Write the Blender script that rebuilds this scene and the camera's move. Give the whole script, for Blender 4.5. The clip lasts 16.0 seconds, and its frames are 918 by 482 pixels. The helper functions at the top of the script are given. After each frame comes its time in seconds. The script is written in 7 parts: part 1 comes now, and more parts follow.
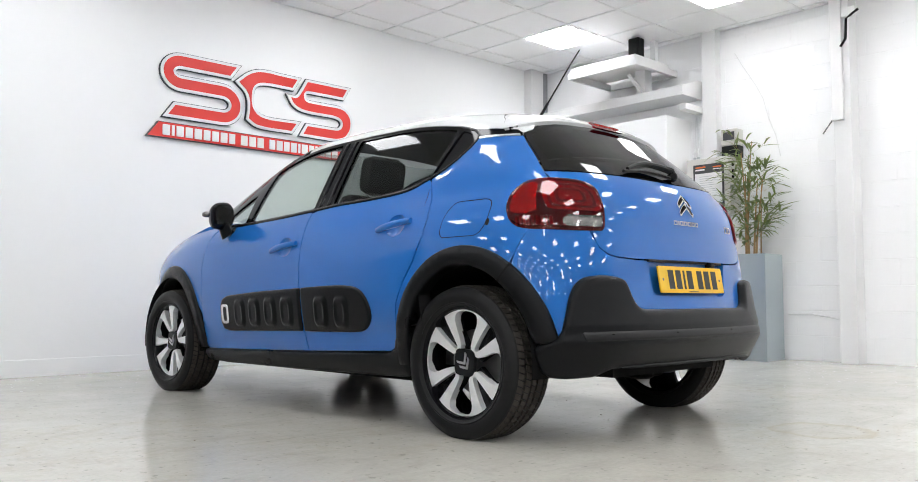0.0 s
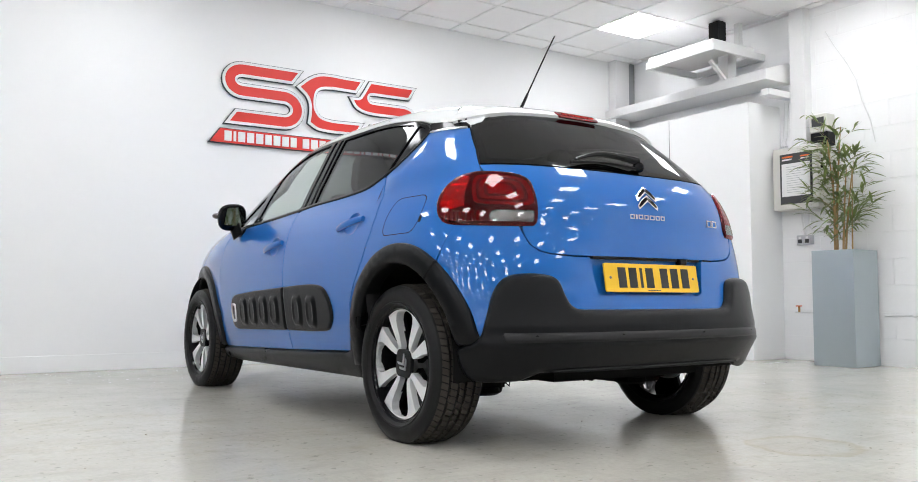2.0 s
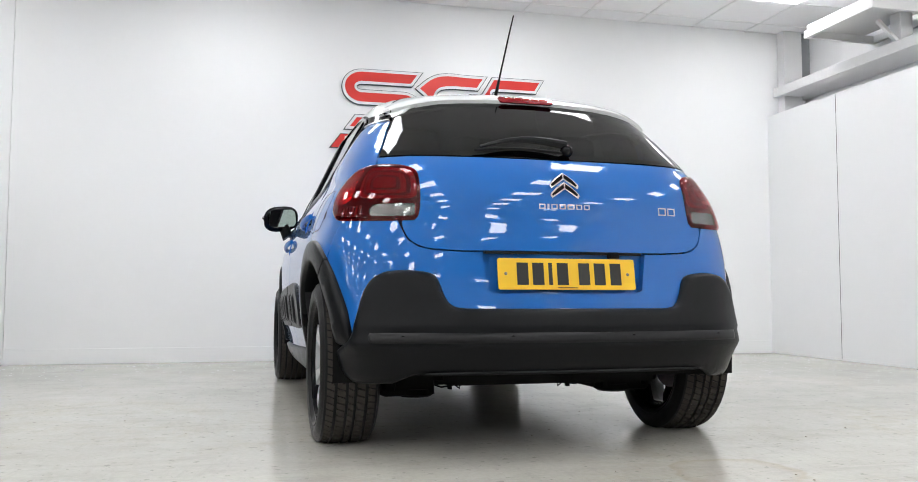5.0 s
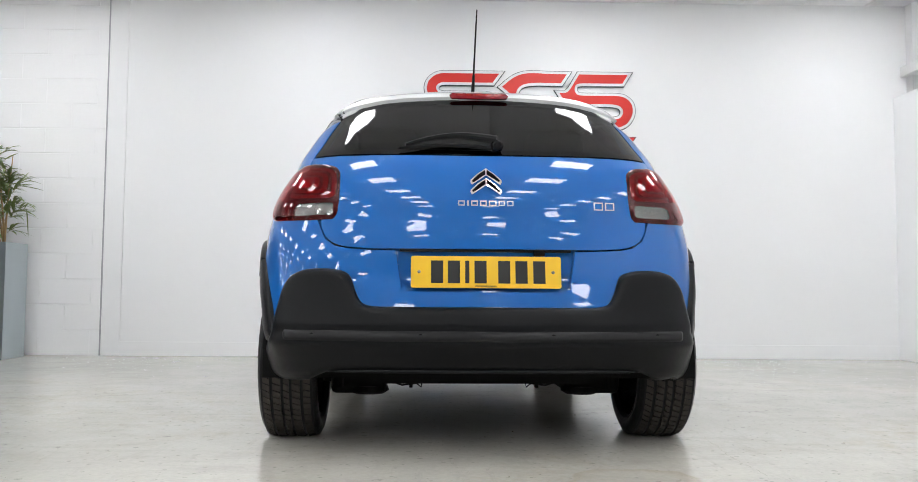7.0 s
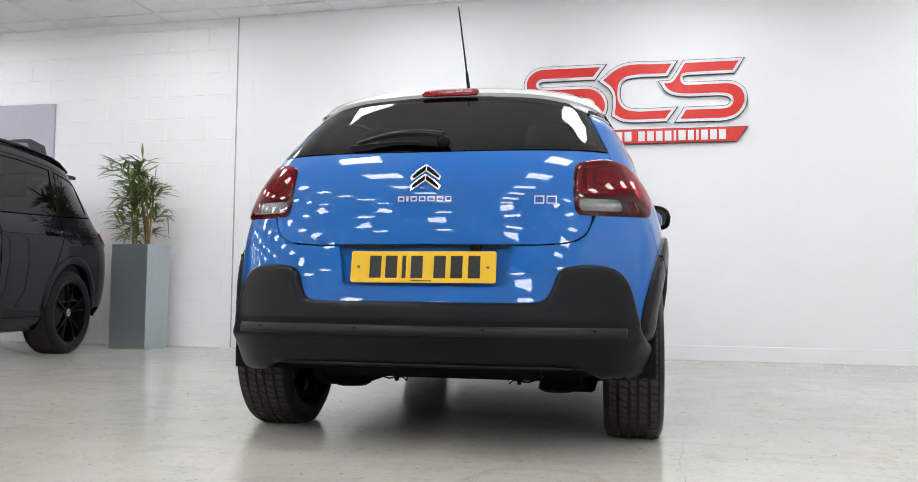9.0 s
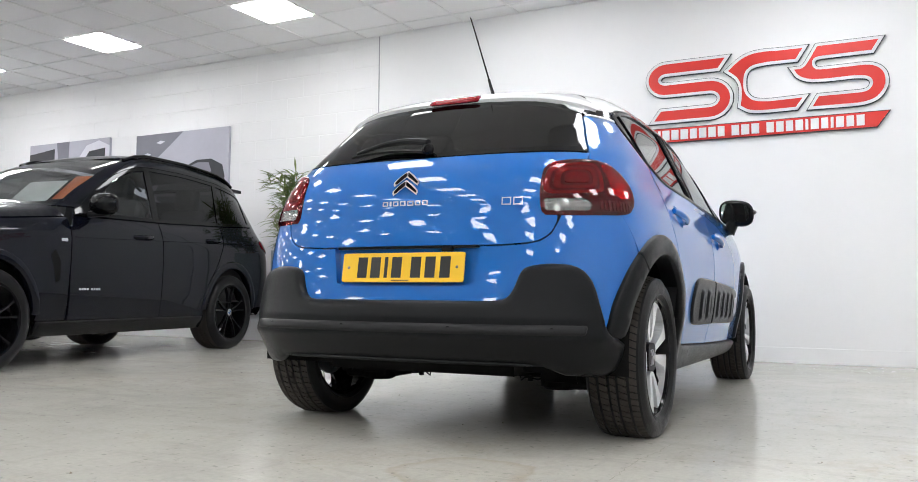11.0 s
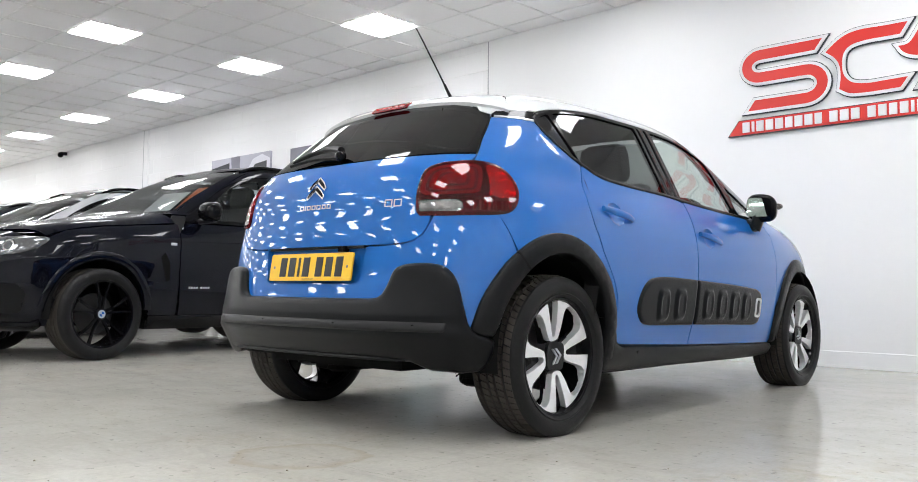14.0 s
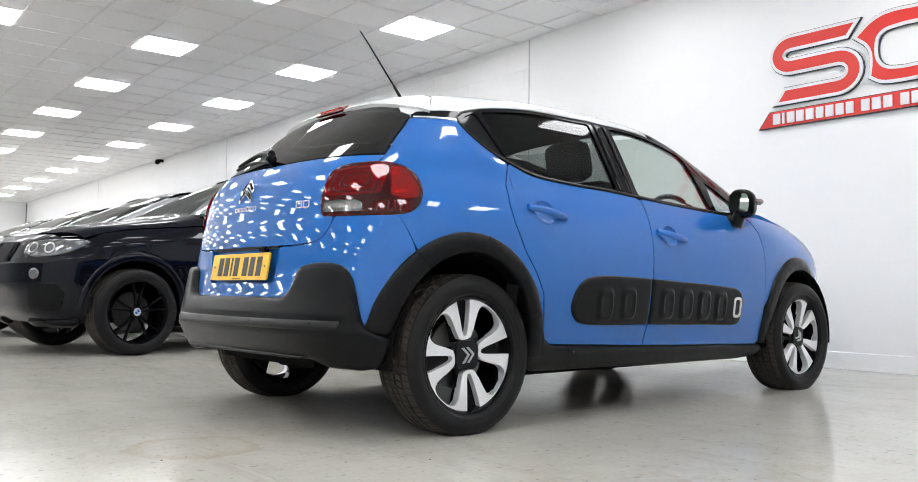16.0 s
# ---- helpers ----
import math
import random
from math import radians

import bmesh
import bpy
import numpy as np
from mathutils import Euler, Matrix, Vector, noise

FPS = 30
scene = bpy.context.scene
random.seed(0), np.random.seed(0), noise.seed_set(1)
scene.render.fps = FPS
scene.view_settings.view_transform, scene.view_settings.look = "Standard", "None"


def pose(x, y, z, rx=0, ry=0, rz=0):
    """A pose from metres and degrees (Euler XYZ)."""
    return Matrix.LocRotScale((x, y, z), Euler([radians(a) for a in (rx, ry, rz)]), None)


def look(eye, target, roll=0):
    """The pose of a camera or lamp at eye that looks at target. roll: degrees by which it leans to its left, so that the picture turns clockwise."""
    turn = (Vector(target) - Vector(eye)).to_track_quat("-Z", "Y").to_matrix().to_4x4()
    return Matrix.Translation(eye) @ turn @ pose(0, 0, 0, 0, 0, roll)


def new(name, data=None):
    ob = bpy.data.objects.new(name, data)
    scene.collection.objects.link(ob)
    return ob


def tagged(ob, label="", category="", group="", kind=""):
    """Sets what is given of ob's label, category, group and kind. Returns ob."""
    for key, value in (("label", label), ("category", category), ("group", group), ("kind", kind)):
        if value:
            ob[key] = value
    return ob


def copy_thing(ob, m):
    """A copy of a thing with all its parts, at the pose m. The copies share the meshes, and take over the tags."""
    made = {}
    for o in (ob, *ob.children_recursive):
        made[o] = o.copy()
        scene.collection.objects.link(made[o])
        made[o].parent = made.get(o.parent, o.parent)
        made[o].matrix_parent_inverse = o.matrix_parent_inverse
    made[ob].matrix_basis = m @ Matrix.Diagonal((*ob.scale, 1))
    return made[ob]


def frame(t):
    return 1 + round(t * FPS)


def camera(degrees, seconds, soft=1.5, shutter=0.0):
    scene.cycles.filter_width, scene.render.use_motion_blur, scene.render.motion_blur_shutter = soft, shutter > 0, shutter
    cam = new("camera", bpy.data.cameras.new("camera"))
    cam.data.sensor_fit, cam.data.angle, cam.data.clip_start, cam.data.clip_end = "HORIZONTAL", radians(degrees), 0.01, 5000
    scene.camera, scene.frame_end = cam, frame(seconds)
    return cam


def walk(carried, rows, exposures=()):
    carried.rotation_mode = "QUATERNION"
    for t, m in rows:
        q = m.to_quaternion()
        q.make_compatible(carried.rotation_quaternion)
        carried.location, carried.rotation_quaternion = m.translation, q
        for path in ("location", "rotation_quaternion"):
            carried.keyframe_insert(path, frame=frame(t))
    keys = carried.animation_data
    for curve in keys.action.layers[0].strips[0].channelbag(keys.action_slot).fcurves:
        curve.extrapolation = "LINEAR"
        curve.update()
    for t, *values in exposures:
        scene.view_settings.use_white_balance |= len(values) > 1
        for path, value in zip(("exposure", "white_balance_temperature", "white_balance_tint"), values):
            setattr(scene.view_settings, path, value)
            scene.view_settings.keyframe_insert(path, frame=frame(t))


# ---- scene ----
cam = camera(57.1, 16.0, soft=0.9)
PATH = [
    (0, (-3.252, -2.438, 0.563), (-1.841, -1.027, 0.699), -0.0),
    (0.5, (-3.093, -2.574, 0.564), (-1.742, -1.105, 0.699), -0.0),
    (1, (-2.91, -2.697, 0.563), (-1.626, -1.17, 0.699), 0.0),
    (1.5, (-2.716, -2.814, 0.564), (-1.508, -1.226, 0.699), 0.0),
    (2, (-2.505, -2.914, 0.562), (-1.382, -1.264, 0.697), 0.1),
    (2.5, (-2.277, -2.995, 0.558), (-1.249, -1.285, 0.695), 0.1),
    (3, (-2.051, -3.069, 0.558), (-1.123, -1.303, 0.694), 0.1),
    (3.5, (-1.836, -3.155, 0.557), (-1.009, -1.339, 0.694), 0.2),
    (4, (-1.62, -3.236, 0.563), (-0.891, -1.378, 0.697), 0.2),
    (6.5, (-0.461, -3.496, 0.567), (-0.254, -1.51, 0.692), 0.3),
    (7, (-0.228, -3.503, 0.566), (-0.137, -1.509, 0.691), 0.4),
    (7.5, (0.005, -3.503, 0.559), (-0.019, -1.507, 0.685), 0.3),
    (8, (0.236, -3.49, 0.557), (0.1, -1.499, 0.682), 0.4),
    (10.5, (1.379, -3.374, 0.549), (0.6, -1.536, 0.67), 0.5),
    (11, (1.589, -3.318, 0.549), (0.703, -1.53, 0.671), 0.4),
    (11.5, (1.794, -3.238, 0.552), (0.813, -1.5, 0.671), 0.5),
    (12, (1.991, -3.145, 0.551), (0.928, -1.455, 0.67), 0.5),
    (12.5, (2.182, -3.045, 0.551), (1.045, -1.404, 0.67), 0.6),
    (13, (2.365, -2.944, 0.549), (1.161, -1.352, 0.669), 0.6),
    (13.5, (2.543, -2.831, 0.547), (1.271, -1.292, 0.667), 0.6),
    (14, (2.718, -2.714, 0.552), (1.382, -1.231, 0.67), 0.6),
    (14.5, (2.883, -2.597, 0.554), (1.49, -1.166, 0.67), 0.6),
    (15, (3.03, -2.465, 0.552), (1.589, -1.083, 0.669), 0.6),
    (15.5, (3.17, -2.323, 0.558), (1.685, -0.988, 0.672), 0.6),
    (16, (3.293, -2.163, 0.558), (1.765, -0.877, 0.672), 0.6),
]
walk(cam, [(t, look(eye, target, roll)) for t, eye, target, roll in PATH], exposures=[(0.0, 0.0), (3.5, -0.03), (7.0, -0.09), (8.0, -0.08), (11.0, 0.03), (16.0, 0.10)])

# ---- light ----
world = bpy.data.worlds.new("world")
world.use_nodes = True
scene.world = world
world.node_tree.nodes["Background"].inputs[0].default_value = (0.9, 0.95, 1.0, 1)
world.node_tree.nodes["Background"].inputs[1].default_value = 0.05
LAMP = 17.3         # strength of the ceiling panels
ROOM = pose(0, 0, 0, 0, 0, -1.4)   # the hall stands slightly askew to the car


# ---- materials ----
def material(name, base, rough=0.5, metal=0.0, var=0.06, scale=8.0, bump=0.0, bscale=60.0, coat=0.0, spec=0.5, rvar=0.0, emit=None, strength=0.0, transmission=0.0, ior=1.45, alpha=1.0, fine=0.0, cells=0.0):
    """A Principled material whose colour and roughness vary at two scales, with fine relief."""
    m = bpy.data.materials.new(name)
    m.use_nodes = True
    nt = m.node_tree
    b = nt.nodes["Principled BSDF"]
    b.inputs["Base Color"].default_value = (*base, 1)
    b.inputs["Roughness"].default_value = rough
    b.inputs["Metallic"].default_value = metal
    b.inputs["Specular IOR Level"].default_value = spec
    b.inputs["Coat Weight"].default_value = coat
    b.inputs["Coat Roughness"].default_value = 0.02
    b.inputs["Transmission Weight"].default_value = transmission
    b.inputs["IOR"].default_value = ior
    b.inputs["Alpha"].default_value = alpha
    if emit:
        b.inputs["Emission Color"].default_value = (*emit, 1)
        b.inputs["Emission Strength"].default_value = strength
    tc = nt.nodes.new("ShaderNodeTexCoord")
    if var > 0 or rvar > 0:
        n1 = nt.nodes.new("ShaderNodeTexNoise")
        n1.inputs["Scale"].default_value = scale
        n1.inputs["Detail"].default_value = 6
        nt.links.new(tc.outputs["Object"], n1.inputs["Vector"])
        if var > 0:
            ramp = nt.nodes.new("ShaderNodeMix")
            ramp.data_type = "RGBA"
            ramp.inputs[6].default_value = (*[c * (1 - var) for c in base], 1)
            ramp.inputs[7].default_value = (*[min(1, c * (1 + var)) for c in base], 1)
            src = n1.outputs["Fac"]
            if fine > 0:
                n3 = nt.nodes.new("ShaderNodeTexNoise")
                n3.inputs["Scale"].default_value = scale * 14
                n3.inputs["Detail"].default_value = 4
                nt.links.new(tc.outputs["Object"], n3.inputs["Vector"])
                mx = nt.nodes.new("ShaderNodeMix")
                mx.inputs[0].default_value = fine
                nt.links.new(n1.outputs["Fac"], mx.inputs[2])
                nt.links.new(n3.outputs["Fac"], mx.inputs[3])
                src = mx.outputs[0]
            nt.links.new(src, ramp.inputs[0])
            nt.links.new(ramp.outputs[2], b.inputs["Base Color"])
        if rvar > 0:
            mr = nt.nodes.new("ShaderNodeMapRange")
            mr.inputs[1].default_value, mr.inputs[2].default_value = 0.3, 0.7
            mr.inputs[3].default_value, mr.inputs[4].default_value = max(0.0, rough - rvar), min(1.0, rough + rvar)
            nt.links.new(n1.outputs["Fac"], mr.inputs[0])
            nt.links.new(mr.outputs[0], b.inputs["Roughness"])
    if bump > 0:
        n2 = nt.nodes.new("ShaderNodeTexNoise")
        n2.inputs["Scale"].default_value = bscale
        n2.inputs["Detail"].default_value = 3
        nt.links.new(tc.outputs["Object"], n2.inputs["Vector"])
        bp = nt.nodes.new("ShaderNodeBump")
        bp.inputs["Strength"].default_value = bump
        bp.inputs["Distance"].default_value = 0.002
        nt.links.new(n2.outputs["Fac"], bp.inputs["Height"])
        nt.links.new(bp.outputs["Normal"], b.inputs["Normal"])
    return m


def glass(name, tint, rough=0.0, sheen=0.05):
    """Thin tinted pane: clear transmission with a mirror-like surface."""
    m = bpy.data.materials.new(name)
    m.use_nodes = True
    nt = m.node_tree
    nt.nodes.remove(nt.nodes["Principled BSDF"])
    out = nt.nodes["Material Output"]
    tr = nt.nodes.new("ShaderNodeBsdfTransparent")
    tr.inputs[0].default_value = (*tint, 1)
    gl = nt.nodes.new("ShaderNodeBsdfGlossy")
    gl.inputs["Roughness"].default_value = rough
    lw = nt.nodes.new("ShaderNodeLayerWeight")
    lw.inputs["Blend"].default_value = 0.5
    pw = nt.nodes.new("ShaderNodeMath")
    pw.operation, pw.inputs[1].default_value = "POWER", 5.0
    nt.links.new(lw.outputs["Facing"], pw.inputs[0])
    fr = nt.nodes.new("ShaderNodeMapRange")
    fr.inputs[3].default_value, fr.inputs[4].default_value = sheen, 1.0
    nt.links.new(pw.outputs[0], fr.inputs[0])
    mx = nt.nodes.new("ShaderNodeMixShader")
    nt.links.new(fr.outputs[0], mx.inputs[0])
    nt.links.new(tr.outputs[0], mx.inputs[1])
    nt.links.new(gl.outputs[0], mx.inputs[2])
    nt.links.new(mx.outputs[0], out.inputs["Surface"])
    return m


BLUE = material("blue_paint", (0.009, 0.122, 0.43), 0.32, 0.0, 0.015, 3, coat=0.95, spec=0.08)
WHITE_PAINT = material("white_roof_paint", (0.72, 0.74, 0.75), 0.3, 0, 0.01, 3, coat=1.0)
PLASTIC = material("black_grained_plastic", (0.0044, 0.0049, 0.0057), 0.31, 0, 0.10, 6, bump=0.15, bscale=900, rvar=0.04, spec=0.19)
# bumper black made lighter, for the ceiling light on the tilted strip
STRIP_LIT = material("lit_black_strip", (0.0095, 0.010, 0.011), 0.33, 0, 0.08, 6, rvar=0.04, spec=0.27)
PLASTIC_SMOOTH = material("black_smooth_plastic", (0.009, 0.0095, 0.0105), 0.36, 0, 0.08, 6, rvar=0.05, spec=0.22)
GLOSS_BLACK = material("gloss_black", (0.005, 0.005, 0.006), 0.07, 0, 0.0, coat=0.0, spec=0.18)
SATIN_BLACK = material("satin_black_trim", (0.008, 0.008, 0.009), 0.22, 0, 0.05, 8, spec=0.5)
RUBBER = material("tyre_rubber", (0.0095, 0.0095, 0.0100), 0.42, 0, 0.25, 14, bump=0.3, bscale=300, rvar=0.10, spec=0.20)
TREAD = material("tyre_tread", (0.048, 0.043, 0.038), 0.8, 0, 0.35, 20, bump=0.4, bscale=250, spec=0.15)
DARK = material("dark_void", (0.004, 0.004, 0.004), 0.8, 0, 0.2, 5, spec=0.2)
UNDER = material("underbody", (0.005, 0.005, 0.005), 0.8, 0, 0.4, 9, bump=0.3, bscale=80, spec=0.15)
STEEL = material("dull_steel", (0.20, 0.20, 0.20), 0.4, 0.9, 0.3, 20)
ALLOY = material("machined_alloy", (0.84, 0.85, 0.86), 0.36, 0.45, 0.05, 60, rvar=0.05)
CHROME = material("chrome", (0.80, 0.81, 0.83), 0.08, 1.0, 0.0)
MIRROR = material("tinted_mirror", (0.62, 0.66, 0.66), 0.02, 1.0, 0.0)
SATIN = material("satin_aluminium", (0.55, 0.56, 0.58), 0.28, 0.9, 0.0)
INTERIOR = material("interior_trim", (0.010, 0.010, 0.011), 0.7, 0, 0.2, 12, bump=0.3, bscale=300)
HEADLINER = material("headliner", (0.12, 0.12, 0.12), 0.9, 0, 0.08, 30)
GLASS_CLEAR = glass("clear_glass", (0.74, 0.80, 0.77), sheen=0.06)
GLASS_TINT = glass("tinted_glass", (0.20, 0.22, 0.215), sheen=0.024)
GLASS_DARK = glass("dark_rear_glass", (0.065, 0.07, 0.07), sheen=0.06)
RED_LENS = material("red_lens", (0.20, 0.005, 0.011), 0.06, 0, 0.0, coat=0.25)
RED_BRIGHT = material("bright_red_lens", (0.28, 0.010, 0.008), 0.10, 0, 0.10, 40, coat=0.3)
LAMP_COVER = glass("red_lamp_cover", (0.70, 0.020, 0.048), sheen=0.045)
LAMP_CLEAR = glass("clear_lamp_cover", (0.90, 0.90, 0.90), sheen=0.05)
LAMP_BED = material("lamp_housing", (0.018, 0.004, 0.005), 0.25, 0.3, 0.35, 30, spec=0.4)
LAMP_LINE = material("lamp_dark_line", (0.010, 0.002, 0.003), 0.3)
LAMP_GUIDE = material("lamp_light_guide", (0.21, 0.010, 0.02), 0.22, 0.2, 0.15, 24)
LAMP_RIB = material("lamp_dark_rib", (0.085, 0.010, 0.012), 0.25, 0.2, 0.15, 24)
LAMP_REFLECTOR = material("lamp_reflector", (0.62, 0.17, 0.07), 0.15, 0.85, 0.45, 40, bump=0.9, bscale=70)
CLEAR_LENS = material("clear_lens", (0.20, 0.19, 0.185), 0.16, 0.75, 0.85, 55, coat=0.5, bump=0.7, bscale=120)
PLATE_YELLOW = material("plate_yellow", (0.80, 0.49, 0.015), 0.35, 0, 0.02, 20)
PLATE_BLACK = material("plate_black", (0.012, 0.012, 0.012), 0.4)
WALL_WHITE = material("white_wall_paint", (0.885, 0.892, 0.897), 0.55, 0, 0.02, 1.5, bump=0.15, bscale=40, fine=0.4)
# grey for the unseen south wall and for painted shade in the corner gap
SHADE_GREY = material("shade_grey", (0.30, 0.31, 0.32), 0.55, 0, 0.03, 1.5, bump=0.15, bscale=40, fine=0.4)
BRICK_WHITE = material("white_painted_block", (0.90, 0.902, 0.907), 0.6, 0, 0.025, 3.0, bump=0.35, bscale=60, fine=0.5)
TILE_WHITE = material("ceiling_tile", (0.94, 0.94, 0.945), 0.42, 0, 0.03, 2.0, bump=0.3, bscale=120, fine=0.6)
RAIL_WHITE = material("ceiling_grid", (0.90, 0.90, 0.90), 0.5)
STEEL_WHITE = material("white_painted_steel", (0.78, 0.78, 0.78), 0.45, 0, 0.05, 4, fine=0.5)


def floor_material():
    """Grey floor paint over concrete: soft sheen, scuffs, stains and hairline cracks."""
    m = material("painted_concrete", (0.475, 0.468, 0.437), 0.30, 0, 0.0)
    nt = m.node_tree
    b = nt.nodes["Principled BSDF"]
    tc = nt.nodes.new("ShaderNodeTexCoord")

    def noise_node(scale, detail, rough=0.55, dist=0.0):
        n = nt.nodes.new("ShaderNodeTexNoise")
        n.inputs["Scale"].default_value, n.inputs["Detail"].default_value = scale, detail
        n.inputs["Roughness"].default_value, n.inputs["Distortion"].default_value = rough, dist
        nt.links.new(tc.outputs["Object"], n.inputs["Vector"])
        return n

    big, mid, fine = noise_node(0.45, 5), noise_node(3.2, 7, 0.65, 0.6), noise_node(55, 3)

    def mapped(node, a, z, lo, hi):
        r = nt.nodes.new("ShaderNodeMapRange")
        for k, v in enumerate((a, z, lo, hi)):
            r.inputs[k + 1].default_value = v
        nt.links.new(node.outputs[0], r.inputs[0])
        return r

    def mul(a, c):
        k = nt.nodes.new("ShaderNodeMath")
        k.operation = "MULTIPLY"
        nt.links.new(a.outputs[0], k.inputs[0])
        nt.links.new(c.outputs[0], k.inputs[1])
        return k

    # worn streaks, darker stains and small specks of dirt
    def stretched(scale, sx, sy, detail, rough):
        mp = nt.nodes.new("ShaderNodeMapping")
        mp.inputs["Scale"].default_value = (sx, sy, 1)
        mp.inputs["Rotation"].default_value = (0, 0, 0.5)
        nt.links.new(tc.outputs["Object"], mp.inputs["Vector"])
        n = noise_node(scale, detail, rough, 1.2)
        nt.links.new(mp.outputs[0], n.inputs["Vector"])
        return n
    wide = mul(mapped(big, 0.32, 0.68, 0.86, 1.06), mapped(mid, 0.3, 0.7, 0.96, 1.03))
    marks = mul(mapped(stretched(1.6, 1.0, 3.5, 8, 0.7), 0.50, 0.68, 1.0, 0.90), mapped(stretched(5.0, 2.5, 0.7, 8, 0.75), 0.52, 0.70, 1.0, 0.91))
    dots = mul(mapped(noise_node(26, 2), 0.645, 0.70, 1.0, 0.74), mapped(fine, 0.3, 0.7, 0.955, 1.035))
    tone = mul(mul(wide, marks), dots)
    col = nt.nodes.new("ShaderNodeVectorMath")
    col.operation = "SCALE"
    col.inputs[0].default_value = (0.525, 0.507, 0.461)
    nt.links.new(tone.outputs[0], col.inputs["Scale"])
    # brownish dirt in worn patches
    dirt = mul(mapped(noise_node(0.9, 6, 0.7, 0.8), 0.50, 0.68, 0.0, 1.0), mapped(noise_node(11, 6, 0.75, 1.0), 0.42, 0.62, 0.05, 0.45))
    tint = nt.nodes.new("ShaderNodeMix")
    tint.data_type, tint.blend_type = "RGBA", "MULTIPLY"
    tint.inputs[7].default_value = (0.80, 0.72, 0.60, 1)
    # a dried ring
    away = nt.nodes.new("ShaderNodeVectorMath")
    away.operation = "SUBTRACT"
    away.inputs[1].default_value = (0.46, -0.95, 0.0)
    nt.links.new(tc.outputs["Object"], away.inputs[0])
    reach = nt.nodes.new("ShaderNodeVectorMath")
    reach.operation = "LENGTH"
    nt.links.new(away.outputs[0], reach.inputs[0])
    wob = nt.nodes.new("ShaderNodeMath")
    wob.operation, wob.inputs[1].default_value = "MULTIPLY_ADD", 0.16
    nt.links.new(noise_node(6, 4).outputs[0], wob.inputs[0])
    nt.links.new(reach.outputs["Value"], wob.inputs[2])
    ring = mul(mapped(wob, 0.24, 0.285, 0.12, 0.55), mapped(wob, 0.285, 0.305, 1.0, 0.0))
    both_marks = nt.nodes.new("ShaderNodeMath")
    both_marks.operation = "MAXIMUM"
    nt.links.new(dirt.outputs[0], both_marks.inputs[0])
    nt.links.new(ring.outputs[0], both_marks.inputs[1])
    nt.links.new(both_marks.outputs[0], tint.inputs[0])
    nt.links.new(col.outputs[0], tint.inputs[6])
    nt.links.new(tint.outputs[2], b.inputs["Base Color"])
    b.inputs["Specular IOR Level"].default_value = 0.62
    nt.links.new(mapped(mid, 0.2, 0.8, 0.155, 0.195).outputs[0], b.inputs["Roughness"])
    bp = nt.nodes.new("ShaderNodeBump")
    bp.inputs["Strength"].default_value, bp.inputs["Distance"].default_value = 0.03, 0.002
    nt.links.new(noise_node(9, 5).outputs[0], bp.inputs["Height"])
    nt.links.new(bp.outputs[0], b.inputs["Normal"])
    return m


FLOOR = floor_material()


# ---- mesh helpers ----
def mesh_object(name, verts, faces, mat, parent=None, label="", smooth=False, normals=None):
    me = bpy.data.meshes.new(name)
    me.from_pydata([tuple(map(float, v)) for v in verts], [], [tuple(map(int, f)) for f in faces])
    me.validate()
    me.materials.append(mat)
    if smooth:
        me.polygons.foreach_set("use_smooth", [True] * len(me.polygons))
    if normals is not None:
        me.normals_split_custom_set_from_vertices([tuple(map(float, n)) for n in normals])
    ob = new(name, me)
    if parent:
        ob.parent = parent
    if label:
        ob["label"] = label
    return ob


def part(name, bm, mat, parent=None, label="", smooth=False):
    me = bpy.data.meshes.new(name)
    bmesh.ops.recalc_face_normals(bm, faces=bm.faces)
    bm.to_mesh(me)
    bm.free()
    me.materials.append(mat)
    if smooth:
        me.polygons.foreach_set("use_smooth", [True] * len(me.polygons))
        me.set_sharp_from_angle(angle=radians(35))
    ob = new(name, me)
    if parent:
        ob.parent = parent
    if label:
        ob["label"] = label
    return ob


def add_box(bm, lo, hi, bevel=0.0, m=None):
    r = bmesh.ops.create_cube(bm, size=1.0)
    vs = r["verts"]
    c = [(a + b) / 2 for a, b in zip(lo, hi)]
    s = [abs(b - a) for a, b in zip(lo, hi)]
    bmesh.ops.scale(bm, vec=s, verts=vs)
    bmesh.ops.translate(bm, vec=c, verts=vs)
    if m is not None:
        bmesh.ops.transform(bm, matrix=m, verts=vs)
    if bevel > 0:
        es = list({e for v in vs for e in v.link_edges})
        bmesh.ops.bevel(bm, geom=es, offset=bevel, segments=2, affect="EDGES", profile=0.5)
    return bm


def box(lo, hi, bevel=0.0, m=None):
    return add_box(bmesh.new(), lo, hi, bevel, m)


def thing(name, label, category, m=None, group="", kind=""):
    ob = new(name)
    if m is not None:
        ob.matrix_basis = m
    return tagged(ob, label, category, group, kind)


def prism(bm, outline, axis_map, d0, d1):
    """Extrudes a 2D outline between two depths; axis_map turns (u, v, d) into a place."""
    a = [bm.verts.new(axis_map(u, v, d0)) for u, v in outline]
    b = [bm.verts.new(axis_map(u, v, d1)) for u, v in outline]
    bm.faces.new(a)
    bm.faces.new(b[::-1])
    n = len(a)
    for i in range(n):
        bm.faces.new((a[i], b[i], b[(i + 1) % n], a[(i + 1) % n]))
    return bm


